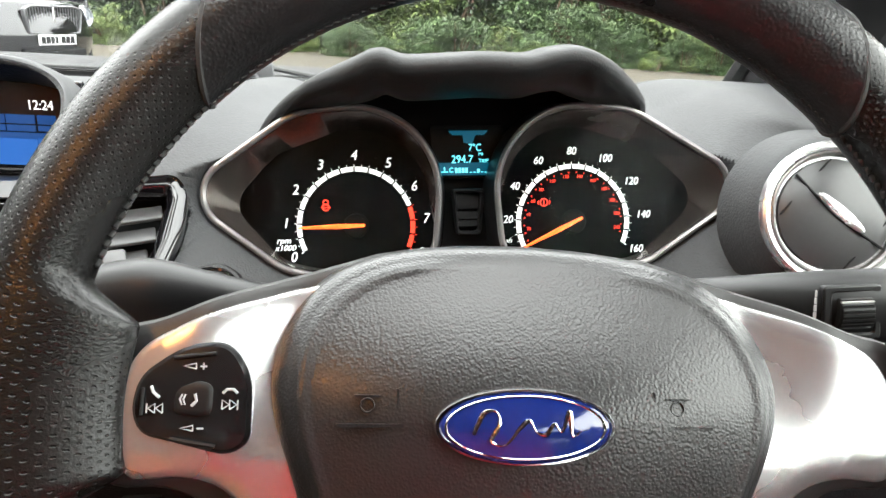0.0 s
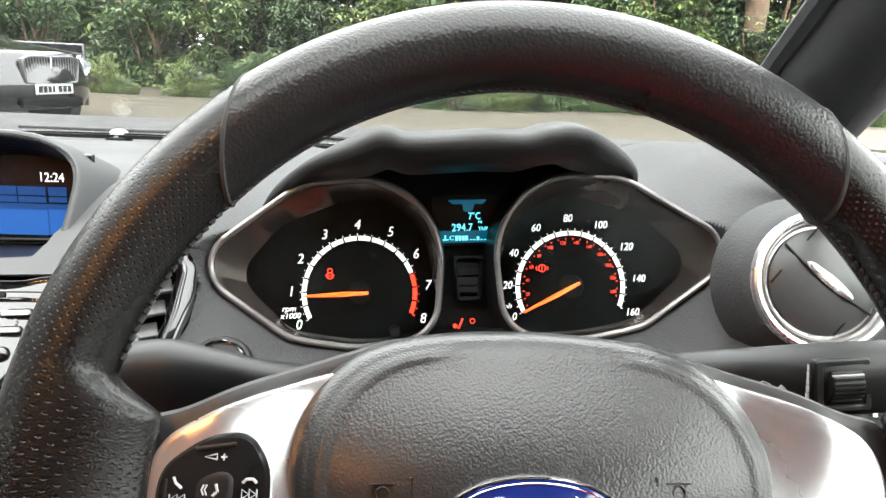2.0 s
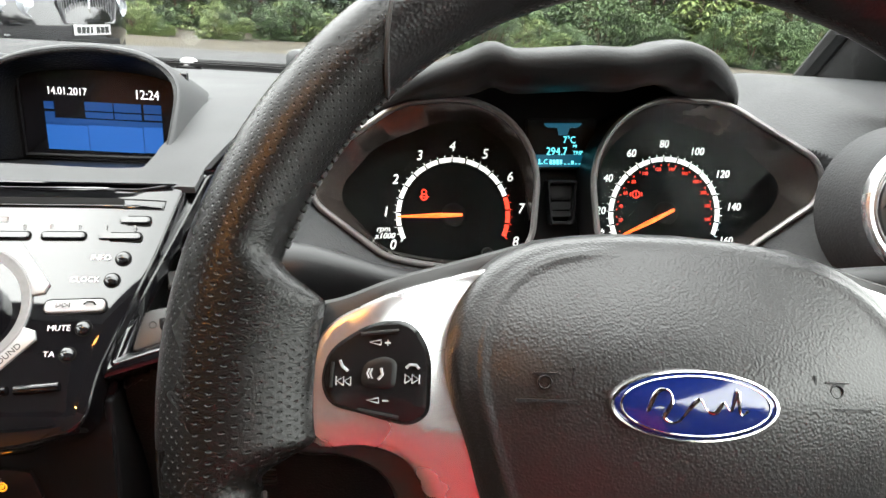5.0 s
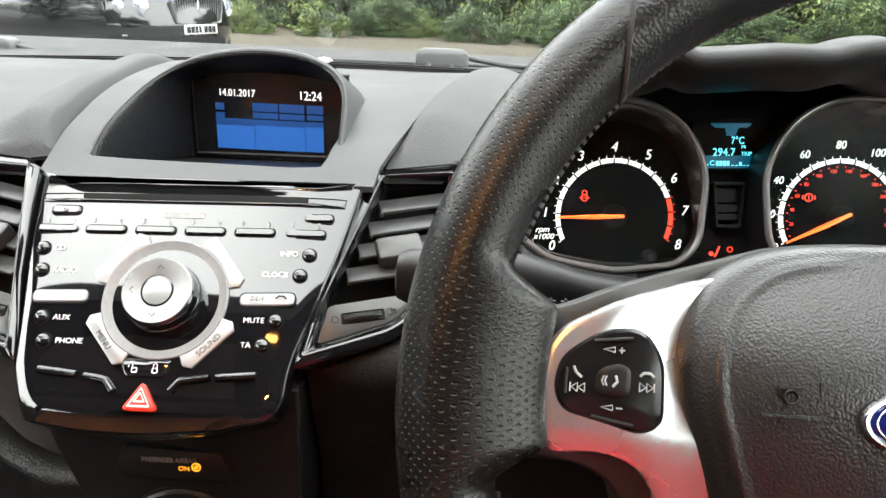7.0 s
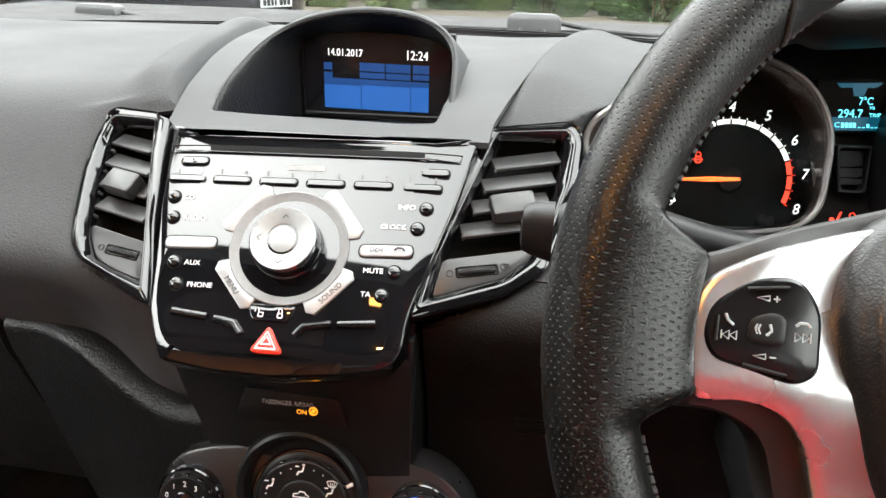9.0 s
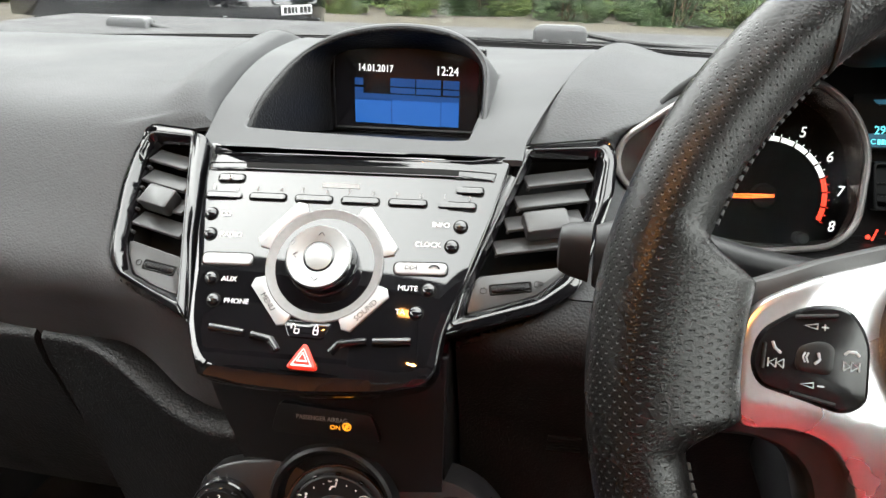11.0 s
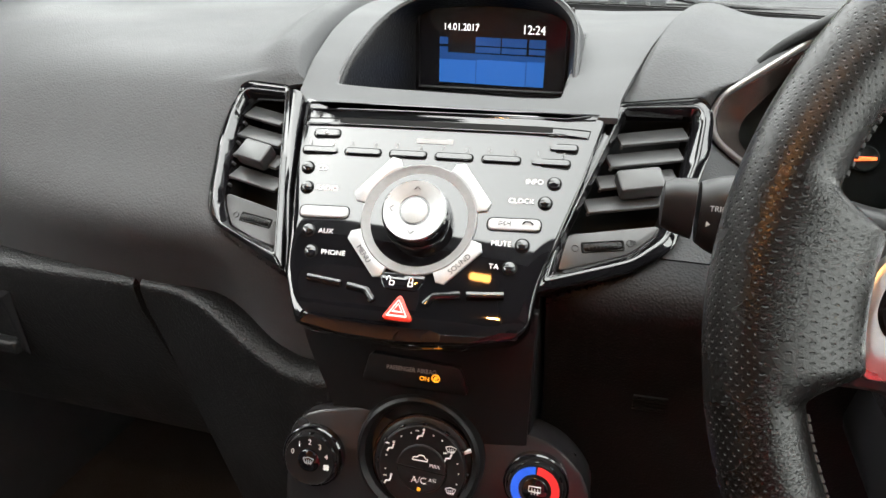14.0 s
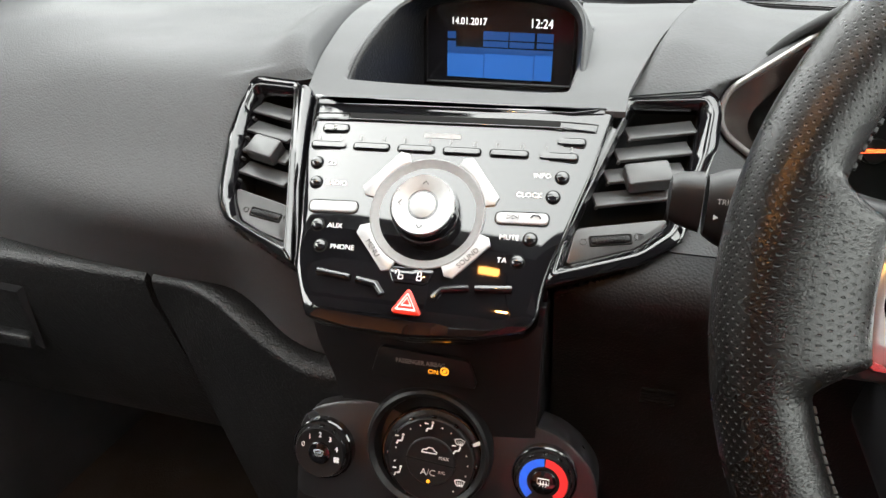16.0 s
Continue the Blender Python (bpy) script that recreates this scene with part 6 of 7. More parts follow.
blower = dial_knob(-0.0685, -0.0285, 0.0178, "blower_dial", 0.010)
main = dial_knob(0.0045, -0.0225, 0.0292, "air_dial", 0.008)
main.location = (0.0035, 0.0015, 0.0)
heat = dial_knob(0.0812, -0.0205, 0.0172, "temperature_dial", 0.010)
z1 = 0.0107
part("button_disc", moved(lathe([(0.0078, 0.0), (0.0078, 0.0012), (0.0072, 0.0016), (0.0001, 0.0018)], 32), Matrix.Translation((-0.0685, -0.0285, z1 - 0.0006))), GLOSS_EDGE, blower)
for i in range(5):
    a = radians(160 - i * 35)
    text("fan_number", str(i), 0.005, WHITE, blower, -0.0685 + 0.0127 * math.cos(a), -0.0285 + 0.0127 * math.sin(a), z1)
part("fan_icon", moved(join(*[slab(circle(0.0013 * math.cos(a), 0.0013 * math.sin(a), 0.0011, 10), 0, 0.0003, 0) for a in (0.78, 2.36, 3.93, 5.5)]), Matrix.Translation((-0.0562, -0.0315, z1))), WHITE, blower, smooth=False)


def demist(cx, cy, z, parent, s=1.0, mt=None):
    part("demist_icon", moved(join(tube([(-0.0042, 0.0015, 0), (0, 0.0026, 0), (0.0042, 0.0015, 0), (0.0026, -0.0022, 0), (-0.0026, -0.0022, 0), (-0.0042, 0.0015, 0)], 0.0004, 5), *[tube([(x, -0.0032, 0), (x + 0.0005, -0.0012, 0), (x, 0.0008, 0)], 0.0003, 5) for x in (-0.0016, 0, 0.0016)]), Matrix.Translation((cx, cy, z)) @ Matrix.Diagonal((s, s, 1, 1))), mt or ICON, parent, smooth=False)


def seat_icon(cx, cy, z, parent, dmist=False):
    bits = [slab(circle(0.0006, 0.0032, 0.0009, 10), 0, 0.0003, 0), tube([(0.0006, 0.0018, 0.0002), (-0.0002, -0.001, 0.0002), (-0.0026, -0.0014, 0.0002), (-0.0034, -0.0034, 0.0002)], 0.0006, 6), tube([(-0.0048, 0.002, 0.0002), (-0.0024, 0.002, 0.0002)], 0.0004, 5)]
    part("airflow_icon", moved(join(*bits), Matrix.Translation((cx, cy, z))), WHITE, parent, smooth=False)


demist(-0.0685, -0.028, z1 + 0.0013, blower, 0.85)
z2 = 0.0086
part("split_disc", moved(lathe([(0.0165, 0.0), (0.0165, 0.0012), (0.0158, 0.0018), (0.0001, 0.002)], 48), Matrix.Translation((0.0045, -0.0225, z2 - 0.0006))), BLACK, main)
part("split_line", moved(box(-0.0163, -0.0003, 0, 0.0163, 0.0003, 0.0004), Matrix.Translation((0.0045, -0.0225, z2 + 0.0012)) @ Matrix.Rotation(-0.07, 4, "Z")), MATT, main, smooth=False)
text("button_print", "A/C", 0.0062, WHITE, main, 0.0035, -0.0302, z2 + 0.0013)
text("button_print", "MAX", 0.0032, WHITE, main, 0.0133, -0.019, z2 + 0.0013)
text("button_print", "A/C", 0.003, WHITE, main, 0.0125, -0.0288, z2 + 0.0013)
part("indicator_light", moved(slab(circle(0, 0, 0.0012, 14), 0, 0.0005, 0), Matrix.Translation((0.004, -0.0362, z2 + 0.0012))), LIT_AMBER, main, "lit amber indicator", smooth=False)
part("recirculation_icon", moved(join(tube([(-0.005, -0.001, 0), (-0.0045, 0.0008, 0), (-0.002, 0.0012, 0), (-0.0008, 0.0026, 0), (0.0022, 0.0026, 0), (0.0035, 0.0008, 0), (0.005, 0.0004, 0), (0.005, -0.001, 0), (-0.005, -0.001, 0)], 0.0004, 5)), Matrix.Translation((0.0035, -0.0155, z2 + 0.0014))), WHITE, main, smooth=False)
for a in (92, 150, 208, 38, 330):
    ca, sa = 0.0045 + 0.0232 * math.cos(radians(a)), -0.0225 + 0.0232 * math.sin(radians(a))
    if a in (38, 330):
        demist(ca, sa + (0.002 if a == 38 else 0), z2, main, 0.8, WHITE)
    if a != 330:
        seat_icon(ca, sa - (0.003 if a == 38 else 0), z2, main)
for a in (75, 60, 18, 2, 345, 312, 110, 127, 168, 190):
    part("dial_dot", moved(slab(circle(0, 0, 0.0005, 8), 0, 0.0002, 0), Matrix.Translation((0.0045 + 0.0245 * math.cos(radians(a)), -0.0225 + 0.0245 * math.sin(radians(a)), z2))), WHITE, main, smooth=False)
part("pointer", moved(box(0.0300, -0.001, 0.002, 0.0352, 0.001, 0.0066, 0.0005), Matrix.Translation((0.0045, -0.0225, 0)) @ Matrix.Rotation(radians(28), 4, "Z")), WHITE, main)
for a0, a1, mt in ((92, 232, BLUE_RING), (88, -52, RED_RING)):
    pts = [(0.0812 + 0.0152 * math.cos(radians(a0 + (a1 - a0) * i / 20)), -0.0205 + 0.0152 * math.sin(radians(a0 + (a1 - a0) * i / 20))) for i in range(21)]
    pts += [(0.0812 + 0.0102 * math.cos(radians(a1 + (a0 - a1) * i / 20)), -0.0205 + 0.0102 * math.sin(radians(a1 + (a0 - a1) * i / 20))) for i in range(21)]
    part("temperature_band", slab(pts if a1 > a0 else pts[::-1], z1 - 0.0004, z1, 0), mt, heat, "blue cold band" if a1 > a0 else "red hot band", smooth=False)
part("button_disc", moved(lathe([(0.008, 0.0), (0.008, 0.0012), (0.0074, 0.0016), (0.0001, 0.0018)], 32), Matrix.Translation((0.0812, -0.0205, z1 - 0.0006))), GLOSS_EDGE, heat)
part("rear_demist_icon", moved(join(tube([(-0.0036, 0.0024, 0), (0.0036, 0.0024, 0), (0.0036, -0.001, 0), (-0.0036, -0.001, 0), (-0.0036, 0.0024, 0)], 0.0004, 5), *[tube([(x, -0.0028, 0), (x + 0.0004, -0.0008, 0), (x, 0.0012, 0)], 0.0003, 5) for x in (-0.0018, 0, 0.0018)]), Matrix.Translation((0.0812, -0.0202, z1 + 0.0014))), WHITE, heat, smooth=False)

# ---- driver's outer vent, start button, knee grille, lamp switch ----
outer = thing("outer_vent", fr((0.4195, 0.545, 0.988), -8, 20), "round air vent with a satin silver ring", "air vent")
part("ring", moved(lathe([(0.0435, -0.012), (0.0435, 0.0004), (0.0428, 0.0018), (0.041, 0.0026), (0.039, 0.0022), (0.0378, 0.0004), (0.0375, -0.004)], 64), Matrix.Identity(4)), SATIN, outer, "satin silver ring")
part("inner_ring", lathe([(0.0378, -0.004), (0.0374, 0.0002), (0.0366, 0.0006), (0.0352, -0.0006), (0.0345, -0.004), (0.0345, -0.012)], 64), BEZEL, outer, "darker satin inner ring")
part("pod", lathe([(0.057, -0.036), (0.0522, -0.023), (0.0484, -0.012), (0.0456, -0.0052), (0.043, -0.003), (0.04, -0.005), (0.036, -0.012)], 64), DASH, outer)
ball = part("louvre_disc", lathe([(0.0341, -0.012), (0.0339, -0.007), (0.0325, -0.002), (0.024, 0.003), (0.0001, 0.0046)], 56), SLAT, outer, "dark grey pivoting louvre disc")
VD = Matrix.Rotation(radians(-38), 4, "Z")
part("vane_gap", moved(join(tube([(-0.0325, 0.002, 0.0005), (-0.015, -0.0015, 0.0046), (0, -0.003, 0.005), (0.015, -0.0015, 0.0046), (0.0325, 0.002, 0.0005)], 0.0008, 6), tube([(-0.024, -0.022, 0.0008), (-0.024, 0.022, 0.0008)], 0.0006, 6), tube([(0.024, -0.022, 0.0008), (0.024, 0.022, 0.0008)], 0.0006, 6)), VD), MATT, ball)
part("vane_grip", moved(skin([[(x * 0.017 * k, y * 0.0036 * k + 0.0005, z) for x, y in circle(0, 0, 1, 28)] for k, z in ((1.0, 0.003), (1.0, 0.0058), (0.85, 0.0066), (0.4, 0.007))]), VD), SATIN, ball, "silver oval grip")

start = thing("start_button", fr((0.061, 0.537, 0.931), 0, 48), "black round engine start button with a chrome ring", "start button")
part("collar", lathe([(0.0195, -0.008), (0.019, 0.001), (0.0175, 0.0028), (0.0155, 0.003)], 48), DASH_LOW, start)
part("ring", lathe([(0.0155, -0.002), (0.0155, 0.0038), (0.0145, 0.0046), (0.0135, 0.0038), (0.0135, 0.0)], 48), CHROME, start, "chrome ring")
cap = part("cap", lathe([(0.0135, 0.0), (0.013, 0.0024), (0.009, 0.0028), (0.0001, 0.0024)], 40), GLOSS_EDGE, start)
part("button_lettering_bar", box(-0.006, -0.0012, 0.0028, 0.006, 0.0002, 0.0031), ICON, cap, smooth=False)

grille = thing("knee_grille", fr((0.0215, 0.518, 0.806), 4, -14), "small slotted speaker grille in the knee panel", "grille")
for i in range(5):
    part("slot", box(-0.0105, 0.0062 - 0.0031 * i, 0, 0.0105, 0.0074 - 0.0031 * i, 0.0016), MATT, grille, smooth=False)
lampsw = thing("headlamp_switch", fr((0.439, 0.512, 0.908), -6, 30), "black rotary headlamp switch", "switch")
part("collar", lathe([(0.031, -0.01), (0.031, 0.002), (0.029, 0.004), (0.02, 0.003)], 48), BLACK, lampsw)
kn = part("knob", lathe([(0.016, 0.0), (0.016, 0.01), (0.0145, 0.0125), (0.012, 0.0118), (0.0001, 0.011)], 40), DASH_LOW, lampsw)
part("pointer_line", box(-0.0012, 0.006, 0.0118, 0.0012, 0.0135, 0.013), WHITE, kn, smooth=False)


# ---- outside: bonnet edge, wipers ----
PAINT = mat("black_car_paint", (0.006, 0.006, 0.007), 0.12, coat=1.0)
cowl = thing("scuttle_panel", pose(CX, 1.2, 0.95), "wet grey plastic scuttle panel at the windscreen foot", "scuttle", kind="structure")
CI = cowl.matrix_basis.inverted()
part("panel", moved(sheet(lambda s, t: (CX + (2 * s - 1) * 0.72, y_base(CX + (2 * s - 1) * 0.72) * (1 - t) + 1.29 * t - 0.01 * (1 - t), 0.984 + 0.011 * t - 0.012 * smooth(0.9, 1.0, t)), 30, 12, 0.006), CI), mat("scuttle_plastic", (0.035, 0.035, 0.036), 0.75, spec=0.25, grain=0.3, size=0.003), cowl)
bonnet = thing("bonnet", pose(CX, 1.6, 0.8), "dark bonnet sloping away from the windscreen", "bonnet", kind="structure")
BI = bonnet.matrix_basis.inverted()
part("panel", moved(sheet(lambda s, t: (CX + (2 * s - 1) * 0.72, 1.2 - 0.25 * (2 * s - 1) ** 2 + t * 0.85, 0.965 - 0.25 * t**1.5), 20, 12, 0.004), BI), PAINT, bonnet)
COVER = mat("grey_wiper_plastic", (0.05, 0.051, 0.053), 0.45, grain=0.2, size=0.002)
for x, y, z, yaw in ((-0.028, 1.13, 1.0, 2), (-0.645, 1.11, 0.991, -6)):
    w = thing("windscreen_wiper", pose(x, y, z, 0, 0, yaw), "grey wiper arm lying at the foot of the windscreen", "wiper", "wipers")
    part("cover", skin([at_z(rpoly([(-0.036 * k, -0.016 * k), (0.036 * k, -0.016 * k), (0.028 * k, 0.016 * k), (-0.032 * k, 0.016 * k)], 0.005), h) for k, h in ((1.0, -0.004), (1.0, 0.009), (0.93, 0.014), (0.8, 0.0165))]), COVER, w)
    for k in (-0.018, 0.012):
        part("clip", moved(lathe([(0.004, -0.009), (0.004, -0.002), (0.003, 0.0)], 12), Matrix.Translation((k, -0.016, -0.001))), COVER, w)
    part("arm", tube([(0.03, 0.004, 0.006), (0.08, 0.006, -0.002), (0.2, 0.004, -0.008), (0.34, 0.0, -0.01)], [0.006, 0.006, 0.005, 0.004], 10, 0.6), SEAL, w, "black wiper arm")
    part("blade", box(-0.3, 0.02, -0.012, 0.3, 0.028, -0.004, 0.002), SEAL, w)

# ---- the street outside ----
ASPHALT = mat("wet_asphalt", (0.042, 0.042, 0.043), 0.6, grain=0.5, size=0.012, vary=0.25, blotch=1.2)
LITTER = mat("leaf_litter", (0.044, 0.037, 0.023), 0.9, grain=0.8, size=0.05, vary=0.5, blotch=0.5)
ground = tagged(part("ground", moved(sheet(lambda s, t: ((s - 0.5) * 1200, -400 + t * 1200, 0.0), 24, 24, 0.05), Matrix.Identity(4))
                     , ASPHALT), "dark wet asphalt car park surface", "ground", kind="structure")
verge = tagged(part("verge", sheet(lambda s, t: ((s - 0.5) * 60, 9.6 + t * 12, -0.02 + 0.1 * smooth(0.0, 0.2, t) + 0.4 * smooth(0.3, 1.0, t)), 40, 24, 0.2), LITTER), "brown leaf-strewn verge under the hedge", "verge", kind="structure")

LEAF_A = mat("rhododendron_leaf", (0.075, 0.12, 0.045), 0.4, vary=0.45, blotch=0.25, size=0.02)
LEAF_B = mat("young_leaf", (0.14, 0.185, 0.055), 0.45, vary=0.4, blotch=0.25, size=0.02)
LEAF_C = mat("dark_leaf", (0.045, 0.072, 0.032), 0.45, vary=0.45, blotch=0.3, size=0.02)
BARK = mat("brown_bark", (0.13, 0.085, 0.055), 0.9, grain=0.8, size=0.03, vary=0.35, blotch=0.15)
rng = random.Random(7)


def leaf_mesh(name, material, count, rx, ry, h, size, low=0.0):
    """A crown of leaf whorls scattered over an uneven mound."""
    verts, faces = [], []
    lumps = [(rng.uniform(-0.75, 0.75) * rx, rng.uniform(-0.6, 0.6) * ry, rng.uniform(0.1, 0.95) * h, rng.uniform(0.25, 0.5)) for _ in range(26)]
    for _ in range(count):
        lx, ly, lz, lr = rng.choice(lumps)
        th, ph = rng.uniform(0, 2 * math.pi), math.acos(rng.uniform(-0.5, 1))
        rr = lr * rng.uniform(0.7, 1.05)
        c = Vector((lx + rr * math.sin(ph) * math.cos(th) * rx * 0.9, ly + rr * math.sin(ph) * math.sin(th) * ry * 0.9, max(low, lz + rr * math.cos(ph) * 0.8)))
        for k in range(6):
            a = th + k * math.pi / 3 + rng.uniform(-0.3, 0.3)
            d = Vector((math.cos(a), math.sin(a), rng.uniform(-0.5, 0.25))).normalized()
            sd = d.cross(Vector((0, 0, 1))).normalized()
            L, w = size * rng.uniform(0.7, 1.2), size * 0.17
            i = len(verts)
            dn = Vector((0, 0, -0.18 * L))
            verts += [c, c + d * L * 0.45 + sd * w, c + d * L + dn, c + d * L * 0.45 - sd * w]
            faces.append((i, i + 1, i + 2, i + 3))
    me = bpy.data.meshes.new(name)
    me.from_pydata([tuple(v) for v in verts], [], faces)
    me.materials.append(material)
    return me


def branch_bm(rx, h, n=7):
    bits = []
    for i in range(n):
        a = rng.uniform(0, 2 * math.pi)
        top = Vector((math.cos(a) * rx * 0.6, math.sin(a) * 0.5, h * rng.uniform(0.55, 0.85)))
        bits.append(tube([(0.1 * math.cos(a), 0.1 * math.sin(a), 0), tuple(top * 0.5 + Vector((rng.uniform(-0.2, 0.2), 0, 0.1))), tuple(top)], [0.035, 0.025, 0.012], 7))
    return join(*bits)


crowns = [leaf_mesh("crown", m_, n_c, 1.25, 0.9, 2.0, 0.15) for m_, n_c in ((LEAF_A, 1500), (LEAF_B, 1300), (LEAF_C, 1500))]
sprays = [leaf_mesh("young_sprays", LEAF_B, 260, 1.3, 0.95, 2.0, 0.14), leaf_mesh("young_sprays", LEAF_A, 260, 1.3, 0.95, 2.0, 0.14)]
woods = []
for _ in range(2):
    b_ = branch_bm(1.2, 2.2)
    me_ = bpy.data.meshes.new("branches")
    b_.to_mesh(me_)
    b_.free()
    me_.materials.append(BARK)
    woods.append(me_)


def shrub(x, y, z, k, c, s, name="shrub", label="evergreen rhododendron bush with glossy green leaves"):
    sh = thing(name, pose(x, y, z, 0, 0, rng.uniform(0, 360)) @ Matrix.Diagonal((k, k, k * rng.uniform(0.9, 1.2), 1)), label, "bush", "hedge bushes")
    for nm, me in (("crown", crowns[c]), ("sprays", sprays[s]), ("branches", woods[s])):
        o = new(nm, me)
        o.parent = sh
    return sh


for i in range(19):
    shrub(-15.5 + i * 1.55 + rng.uniform(-0.3, 0.3), 15.0 + rng.uniform(-0.4, 0.5), 0.2, rng.uniform(0.85, 1.15), rng.choice((0, 0, 2, 1)), rng.randint(0, 1))
for i in range(34):
    shrub(-11 + i * 0.7 + rng.uniform(-0.4, 0.4), 13.2 + rng.uniform(-0.8, 0.8), 0.06, rng.uniform(0.25, 0.55), rng.choice((0, 0, 1)), rng.randint(0, 1), "young_shrub", "low young rhododendron with pale green leaves")
for i in range(14):
    shrub(-18 + i * 2.5 + rng.uniform(-0.4, 0.4), 17.2 + rng.uniform(-0.4, 0.4), 0.4, rng.uniform(1.5, 1.9), rng.choice((0, 2, 2)), rng.randint(0, 1))
for i in range(11):
    shrub(-22 + i * 4 + rng.uniform(-0.6, 0.6), 21 + rng.uniform(-0.5, 0.5), 0.4, rng.uniform(2.6, 3.2), 2, rng.randint(0, 1), "dense_thicket", "tall dark evergreen thicket behind the hedge")


def tree(x, y, r, h):
    t_ = thing("tree", pose(x, y, 0.2), "tall tree with a brown ridged trunk", "tree", "trees")
    path = [(0.12 * math.sin(k * 1.3), 0.1 * math.cos(k * 0.9), h * k / 8) for k in range(9)]
    part("trunk", tube(path, [r * (1.25 if k == 0 else 1 - 0.06 * k) for k in range(9)], 16), BARK, t_)
    for k in range(6):
        a = rng.uniform(0, 6.28)
        z = h * rng.uniform(0.45, 0.9)
        part("limb", tube([(0, 0, z), (math.cos(a) * 0.9, math.sin(a) * 0.9, z + 0.6), (math.cos(a) * 2, math.sin(a) * 2, z + 1.0)], [r * 0.35, r * 0.25, r * 0.1], 8), BARK, t_)
        o = new("crown", crowns[2])
        o.parent = t_
        o.matrix_basis = pose(math.cos(a) * 1.6, math.sin(a) * 1.6, z + 0.2)
    return t_


tree(8.2, 16.0, 0.28, 9)
tree(1.6, 17.5, 0.2, 9)
tree(-9.5, 18.5, 0.25, 10)
tree(-3.2, 19.5, 0.22, 10)

# unseen evergreens ring the car park to darken reflections, and a big tree leans over the passenger side
for i in range(9):
    shrub(-13.5 + rng.uniform(-0.6, 0.6), 9 - i * 4.2, 0.0, rng.uniform(2.6, 3.2), 2, rng.randint(0, 1), "dense_thicket", "unseen tall evergreen thicket, added to darken reflections")
    shrub(-16 + i * 4.2, -15 + rng.uniform(-0.6, 0.6), 0.0, rng.uniform(2.6, 3.2), 2, rng.randint(0, 1), "dense_thicket", "unseen tall evergreen thicket, added to darken reflections")
big = tree(-5.2, -0.4, 0.32, 9.0)
big.location.z = 0.0
for i in range(5):
    a = i * 1.26
    o = new("crown", crowns[2])
    o.parent = big
    o.matrix_basis = pose(2.0 + math.cos(a) * 0.8, -0.9 + math.sin(a) * 0.9, 7.4 + 0.3 * i) @ Matrix.Diagonal((0.9, 0.9, 0.7, 1))

# ---- the parked saloon ----
car = thing("parked_car", pose(-3.55, 8.65, 0.07, 0, 0, 68), "large black parked saloon with an upright chrome-framed grille", "car")
prof = [(0.06, 0.28), (0.0, 0.45), (0.0, 0.62), (0.06, 0.82), (0.22, 0.90), (1.2, 1.0), (1.55, 1.04)]


def car_body(s, t):
    u = 2 * s - 1
    y, z = on_curve(np.array(prof), t)
    w = 0.94 - 0.05 * smooth(0.6, 1.0, t) - 0.03 * smooth(0.15, 0.0, t)
    return (u * w, y + 0.42 * abs(u) ** 2.6, z - 0.05 * abs(u) ** 4 * smooth(0.4, 1, t))


part("body_front", sheet(car_body, 30, 36, 0.02), PAINT, car)
part("body_side", join(box(-0.95, 0.4, 0.25, -0.9, 4.8, 1.0, 0.02), box(0.9, 0.4, 0.25, 0.95, 4.8, 1.0, 0.02), box(-0.93, 4.7, 0.3, 0.93, 4.8, 1.05, 0.02)), PAINT, car)
part("rear_deck", box(-0.9, 3.6, 0.95, 0.9, 4.75, 1.05, 0.03), PAINT, car)
part("roof", skin([[(-0.8, 1.5, 1.03), (0.8, 1.5, 1.03), (0.8, 4.0, 1.03), (-0.8, 4.0, 1.03)], [(-0.55, 2.4, 1.36), (0.55, 2.4, 1.36), (0.55, 3.4, 1.36), (-0.55, 3.4, 1.36)]]), PAINT, car, smooth=False)
part("car_windscreen", skin([[(-0.74, 1.56, 1.06), (0.74, 1.56, 1.06), (0.58, 2.34, 1.335), (-0.58, 2.34, 1.335)], [(-0.74, 1.53, 1.07), (0.74, 1.53, 1.07), (0.58, 2.31, 1.345), (-0.58, 2.31, 1.345)]]), mat("dim_car_glass", (0.03, 0.035, 0.033), 0.08, spec=1.0, coat=1.0), car, "dark windscreen", smooth=False)
MESHGREY = mat("grille_mesh", (0.16, 0.16, 0.165), 0.35, metal=0.7)
gr = part("grille", rim(resample(rpoly([(-0.36, 0.56), (0.36, 0.56), (0.40, 0.82), (0.3, 0.86), (-0.3, 0.86), (-0.40, 0.82)], 0.03), 60), resample(rpoly([(-0.34, 0.58), (0.34, 0.58), (0.375, 0.81), (0.29, 0.84), (-0.29, 0.84), (-0.375, 0.81)], 0.03), 60), 0.0, 0.05, 0.008), MESHGREY, car, "grey metal grille frame", m=Matrix.Translation((0, 0.03, 0)) @ Matrix.Rotation(radians(90), 4, "X"))
part("grille_back", slab(resample(rpoly([(-0.34, 0.58), (0.34, 0.58), (0.375, 0.81), (0.29, 0.84), (-0.29, 0.84), (-0.375, 0.81)], 0.03), 60), 0.0, 0.008, 0), MATT, gr, smooth=False)
for i in range(21):
    part("grille_bar", tube([(-0.36 + i * 0.036, 0.59, 0.02), (-0.37 + i * 0.037, 0.84, 0.02)], 0.006, 6), MESHGREY, gr)
part("centre_bar", box(-0.012, 0.57, 0.01, 0.012, 0.85, 0.04, 0.004), CHROME, gr)
LAMPGLASS = mat("headlamp_glass", (0.45, 0.47, 0.5), 0.1, metal=0.6, coat=1.0)
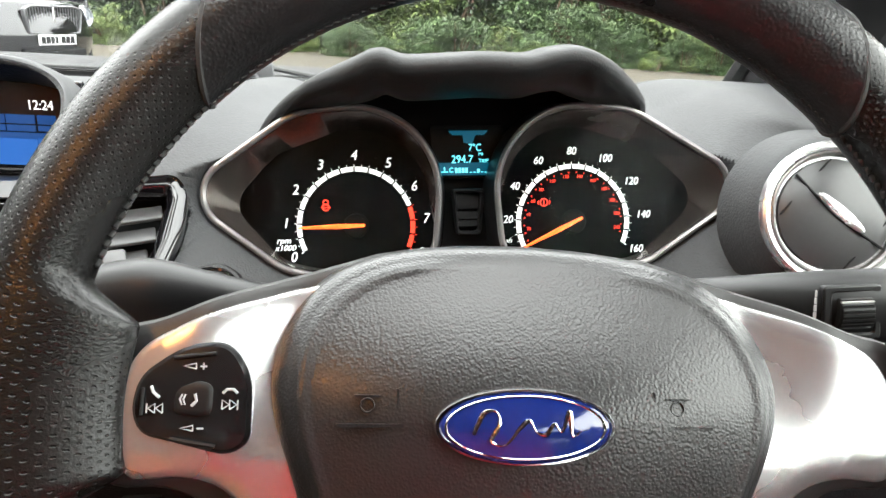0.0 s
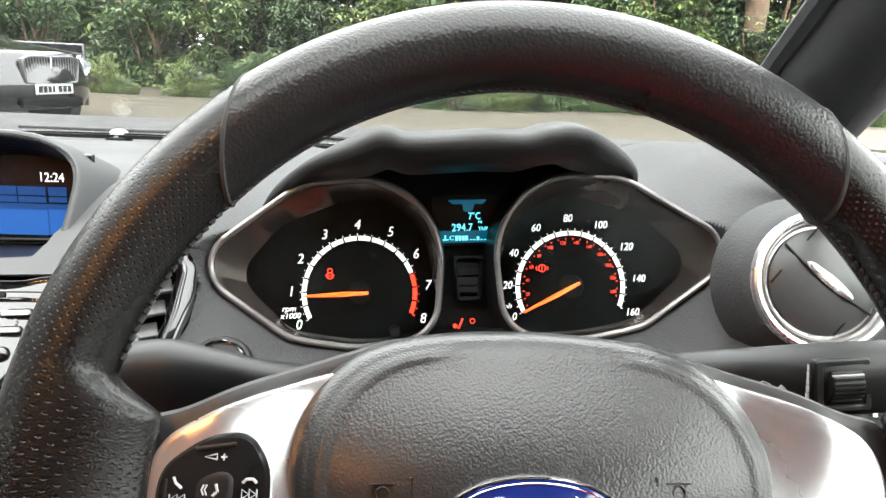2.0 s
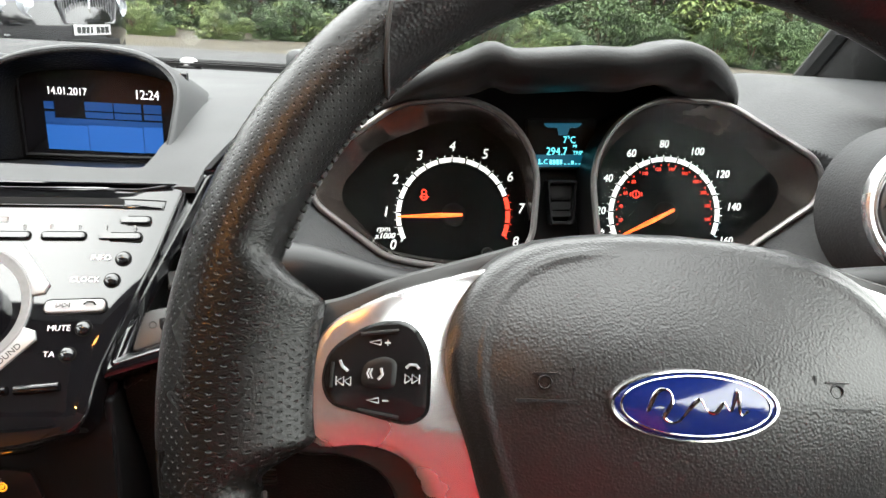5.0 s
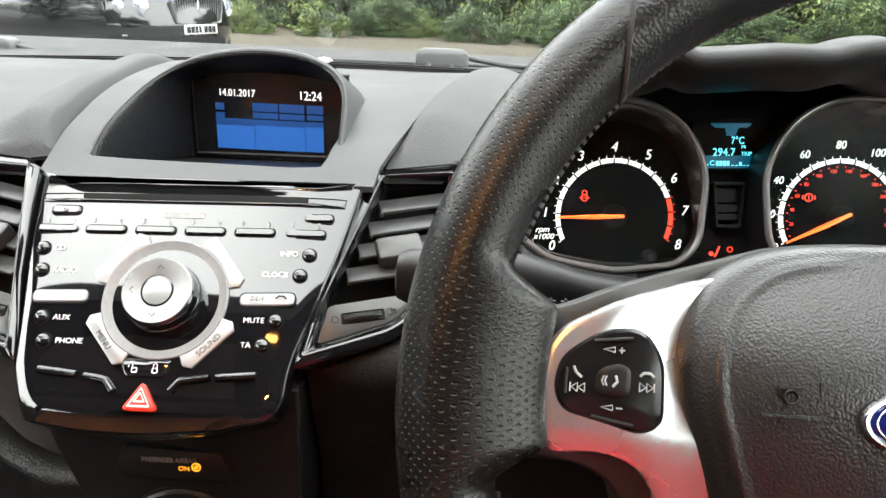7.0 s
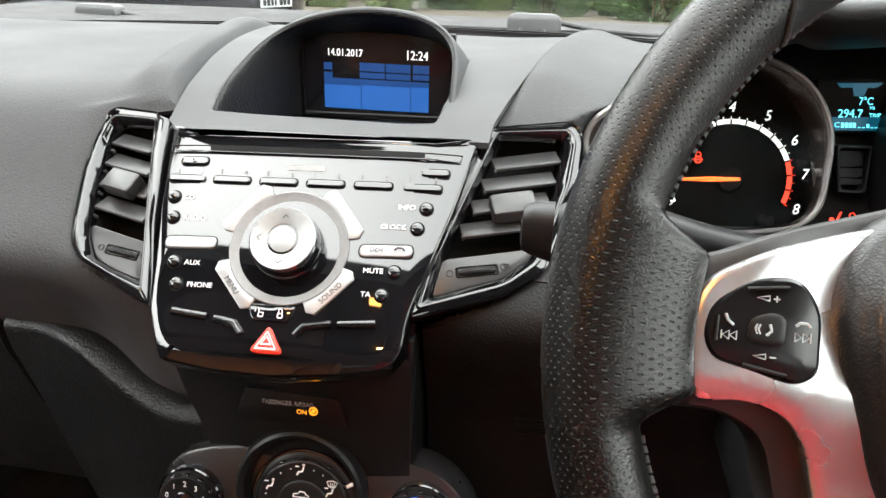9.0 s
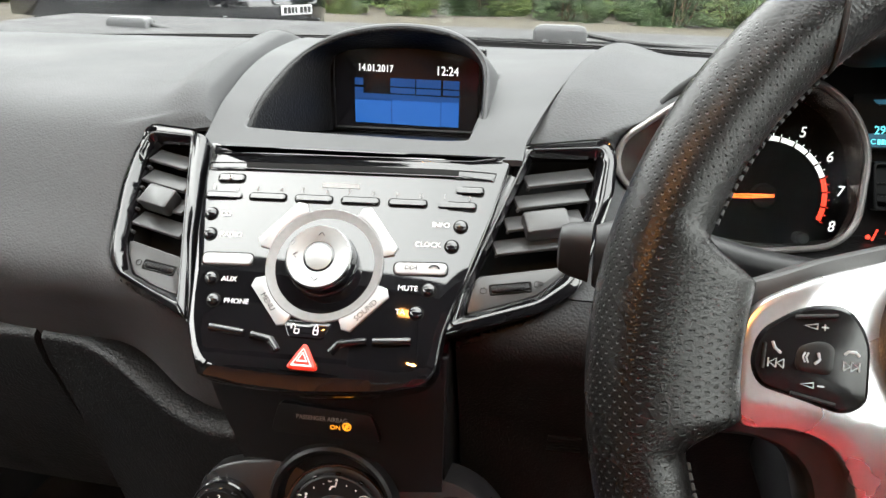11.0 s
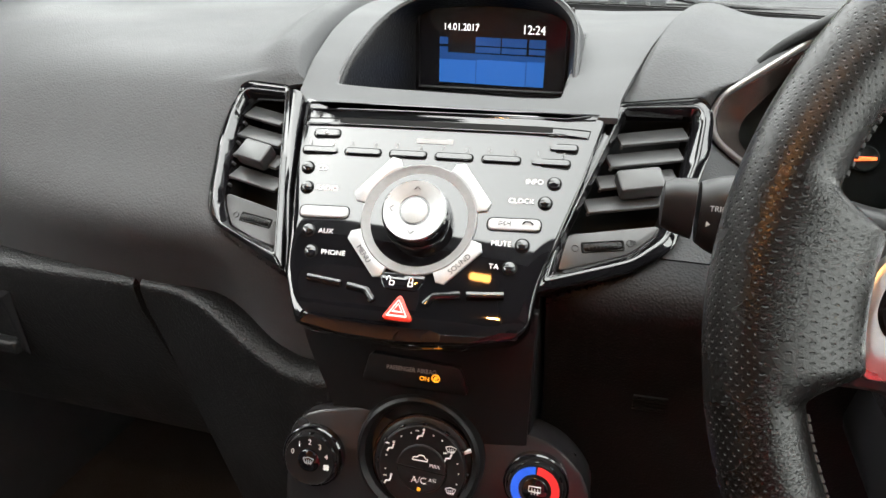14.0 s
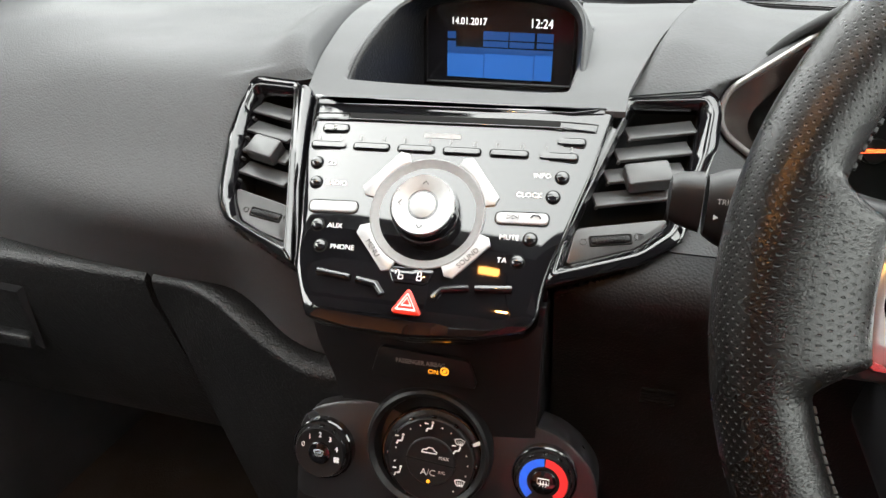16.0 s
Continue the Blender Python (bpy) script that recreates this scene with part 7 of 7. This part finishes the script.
for x, r, z in ((-0.60, 0.13, 0.74), (0.60, 0.13, 0.74), (-0.80, 0.09, 0.74), (0.80, 0.09, 0.74)):
    part("headlamp", moved(lathe([(r, -0.06), (r, 0.02), (r * 0.92, 0.045), (r * 0.86, 0.045), (r * 0.8, 0.02), (0.0001, 0.05)], 32), Matrix.Translation((x, 0.05 + 0.42 * (abs(x) / 0.94) ** 2.6, z)) @ Matrix.Rotation(radians(90), 4, "X")), LAMPGLASS, car, "round chrome headlamp")
plate = part("number_plate", moved(box(-0.26, -0.012, -0.056, 0.26, 0.004, 0.056, 0.006), Matrix.Translation((0, -0.02, 0.5))), mat("plate_white", (0.42, 0.42, 0.42), 0.5), car, "white number plate with plain dark bars")
for x, w in ((-0.2, 0.05), (-0.135, 0.05), (-0.075, 0.04), (-0.02, 0.03), (0.07, 0.05), (0.135, 0.05), (0.2, 0.05)):
    part("plate_bar", box(x - w / 2, -0.036, 0.465, x + w / 2, -0.0315, 0.535), BLACK, plate, smooth=False)
part("lower_grille", box(-0.42, -0.012, 0.3, 0.42, 0.05, 0.4, 0.02), MATT, car)
part("bumper_strip", tube([(-0.85, 0.3, 0.44), (-0.5, 0.08, 0.43), (0, -0.005, 0.43), (0.5, 0.08, 0.43), (0.85, 0.3, 0.44)], 0.012, 8), MESHGREY, car)
TYRE = mat("tyre_rubber", (0.015, 0.015, 0.015), 0.8)
for x, y in ((-0.82, 0.85), (0.82, 0.85), (-0.82, 3.9), (0.82, 3.9)):
    wh = part("wheel", moved(lathe([(0.2, -0.11), (0.34, -0.11), (0.365, -0.08), (0.365, 0.08), (0.34, 0.11), (0.2, 0.11)], 36), Matrix.Translation((x, y, 0.295)) @ Matrix.Rotation(radians(90), 4, "Y")), TYRE, car, "black tyre")
    part("rim", moved(lathe([(0.21, -0.1), (0.21, 0.1), (0.16, 0.08), (0.05, 0.1), (0.0001, 0.1)], 24), Matrix.Translation((x, y, 0.295)) @ Matrix.Rotation(radians(90), 4, "Y")), CHROME, wh)
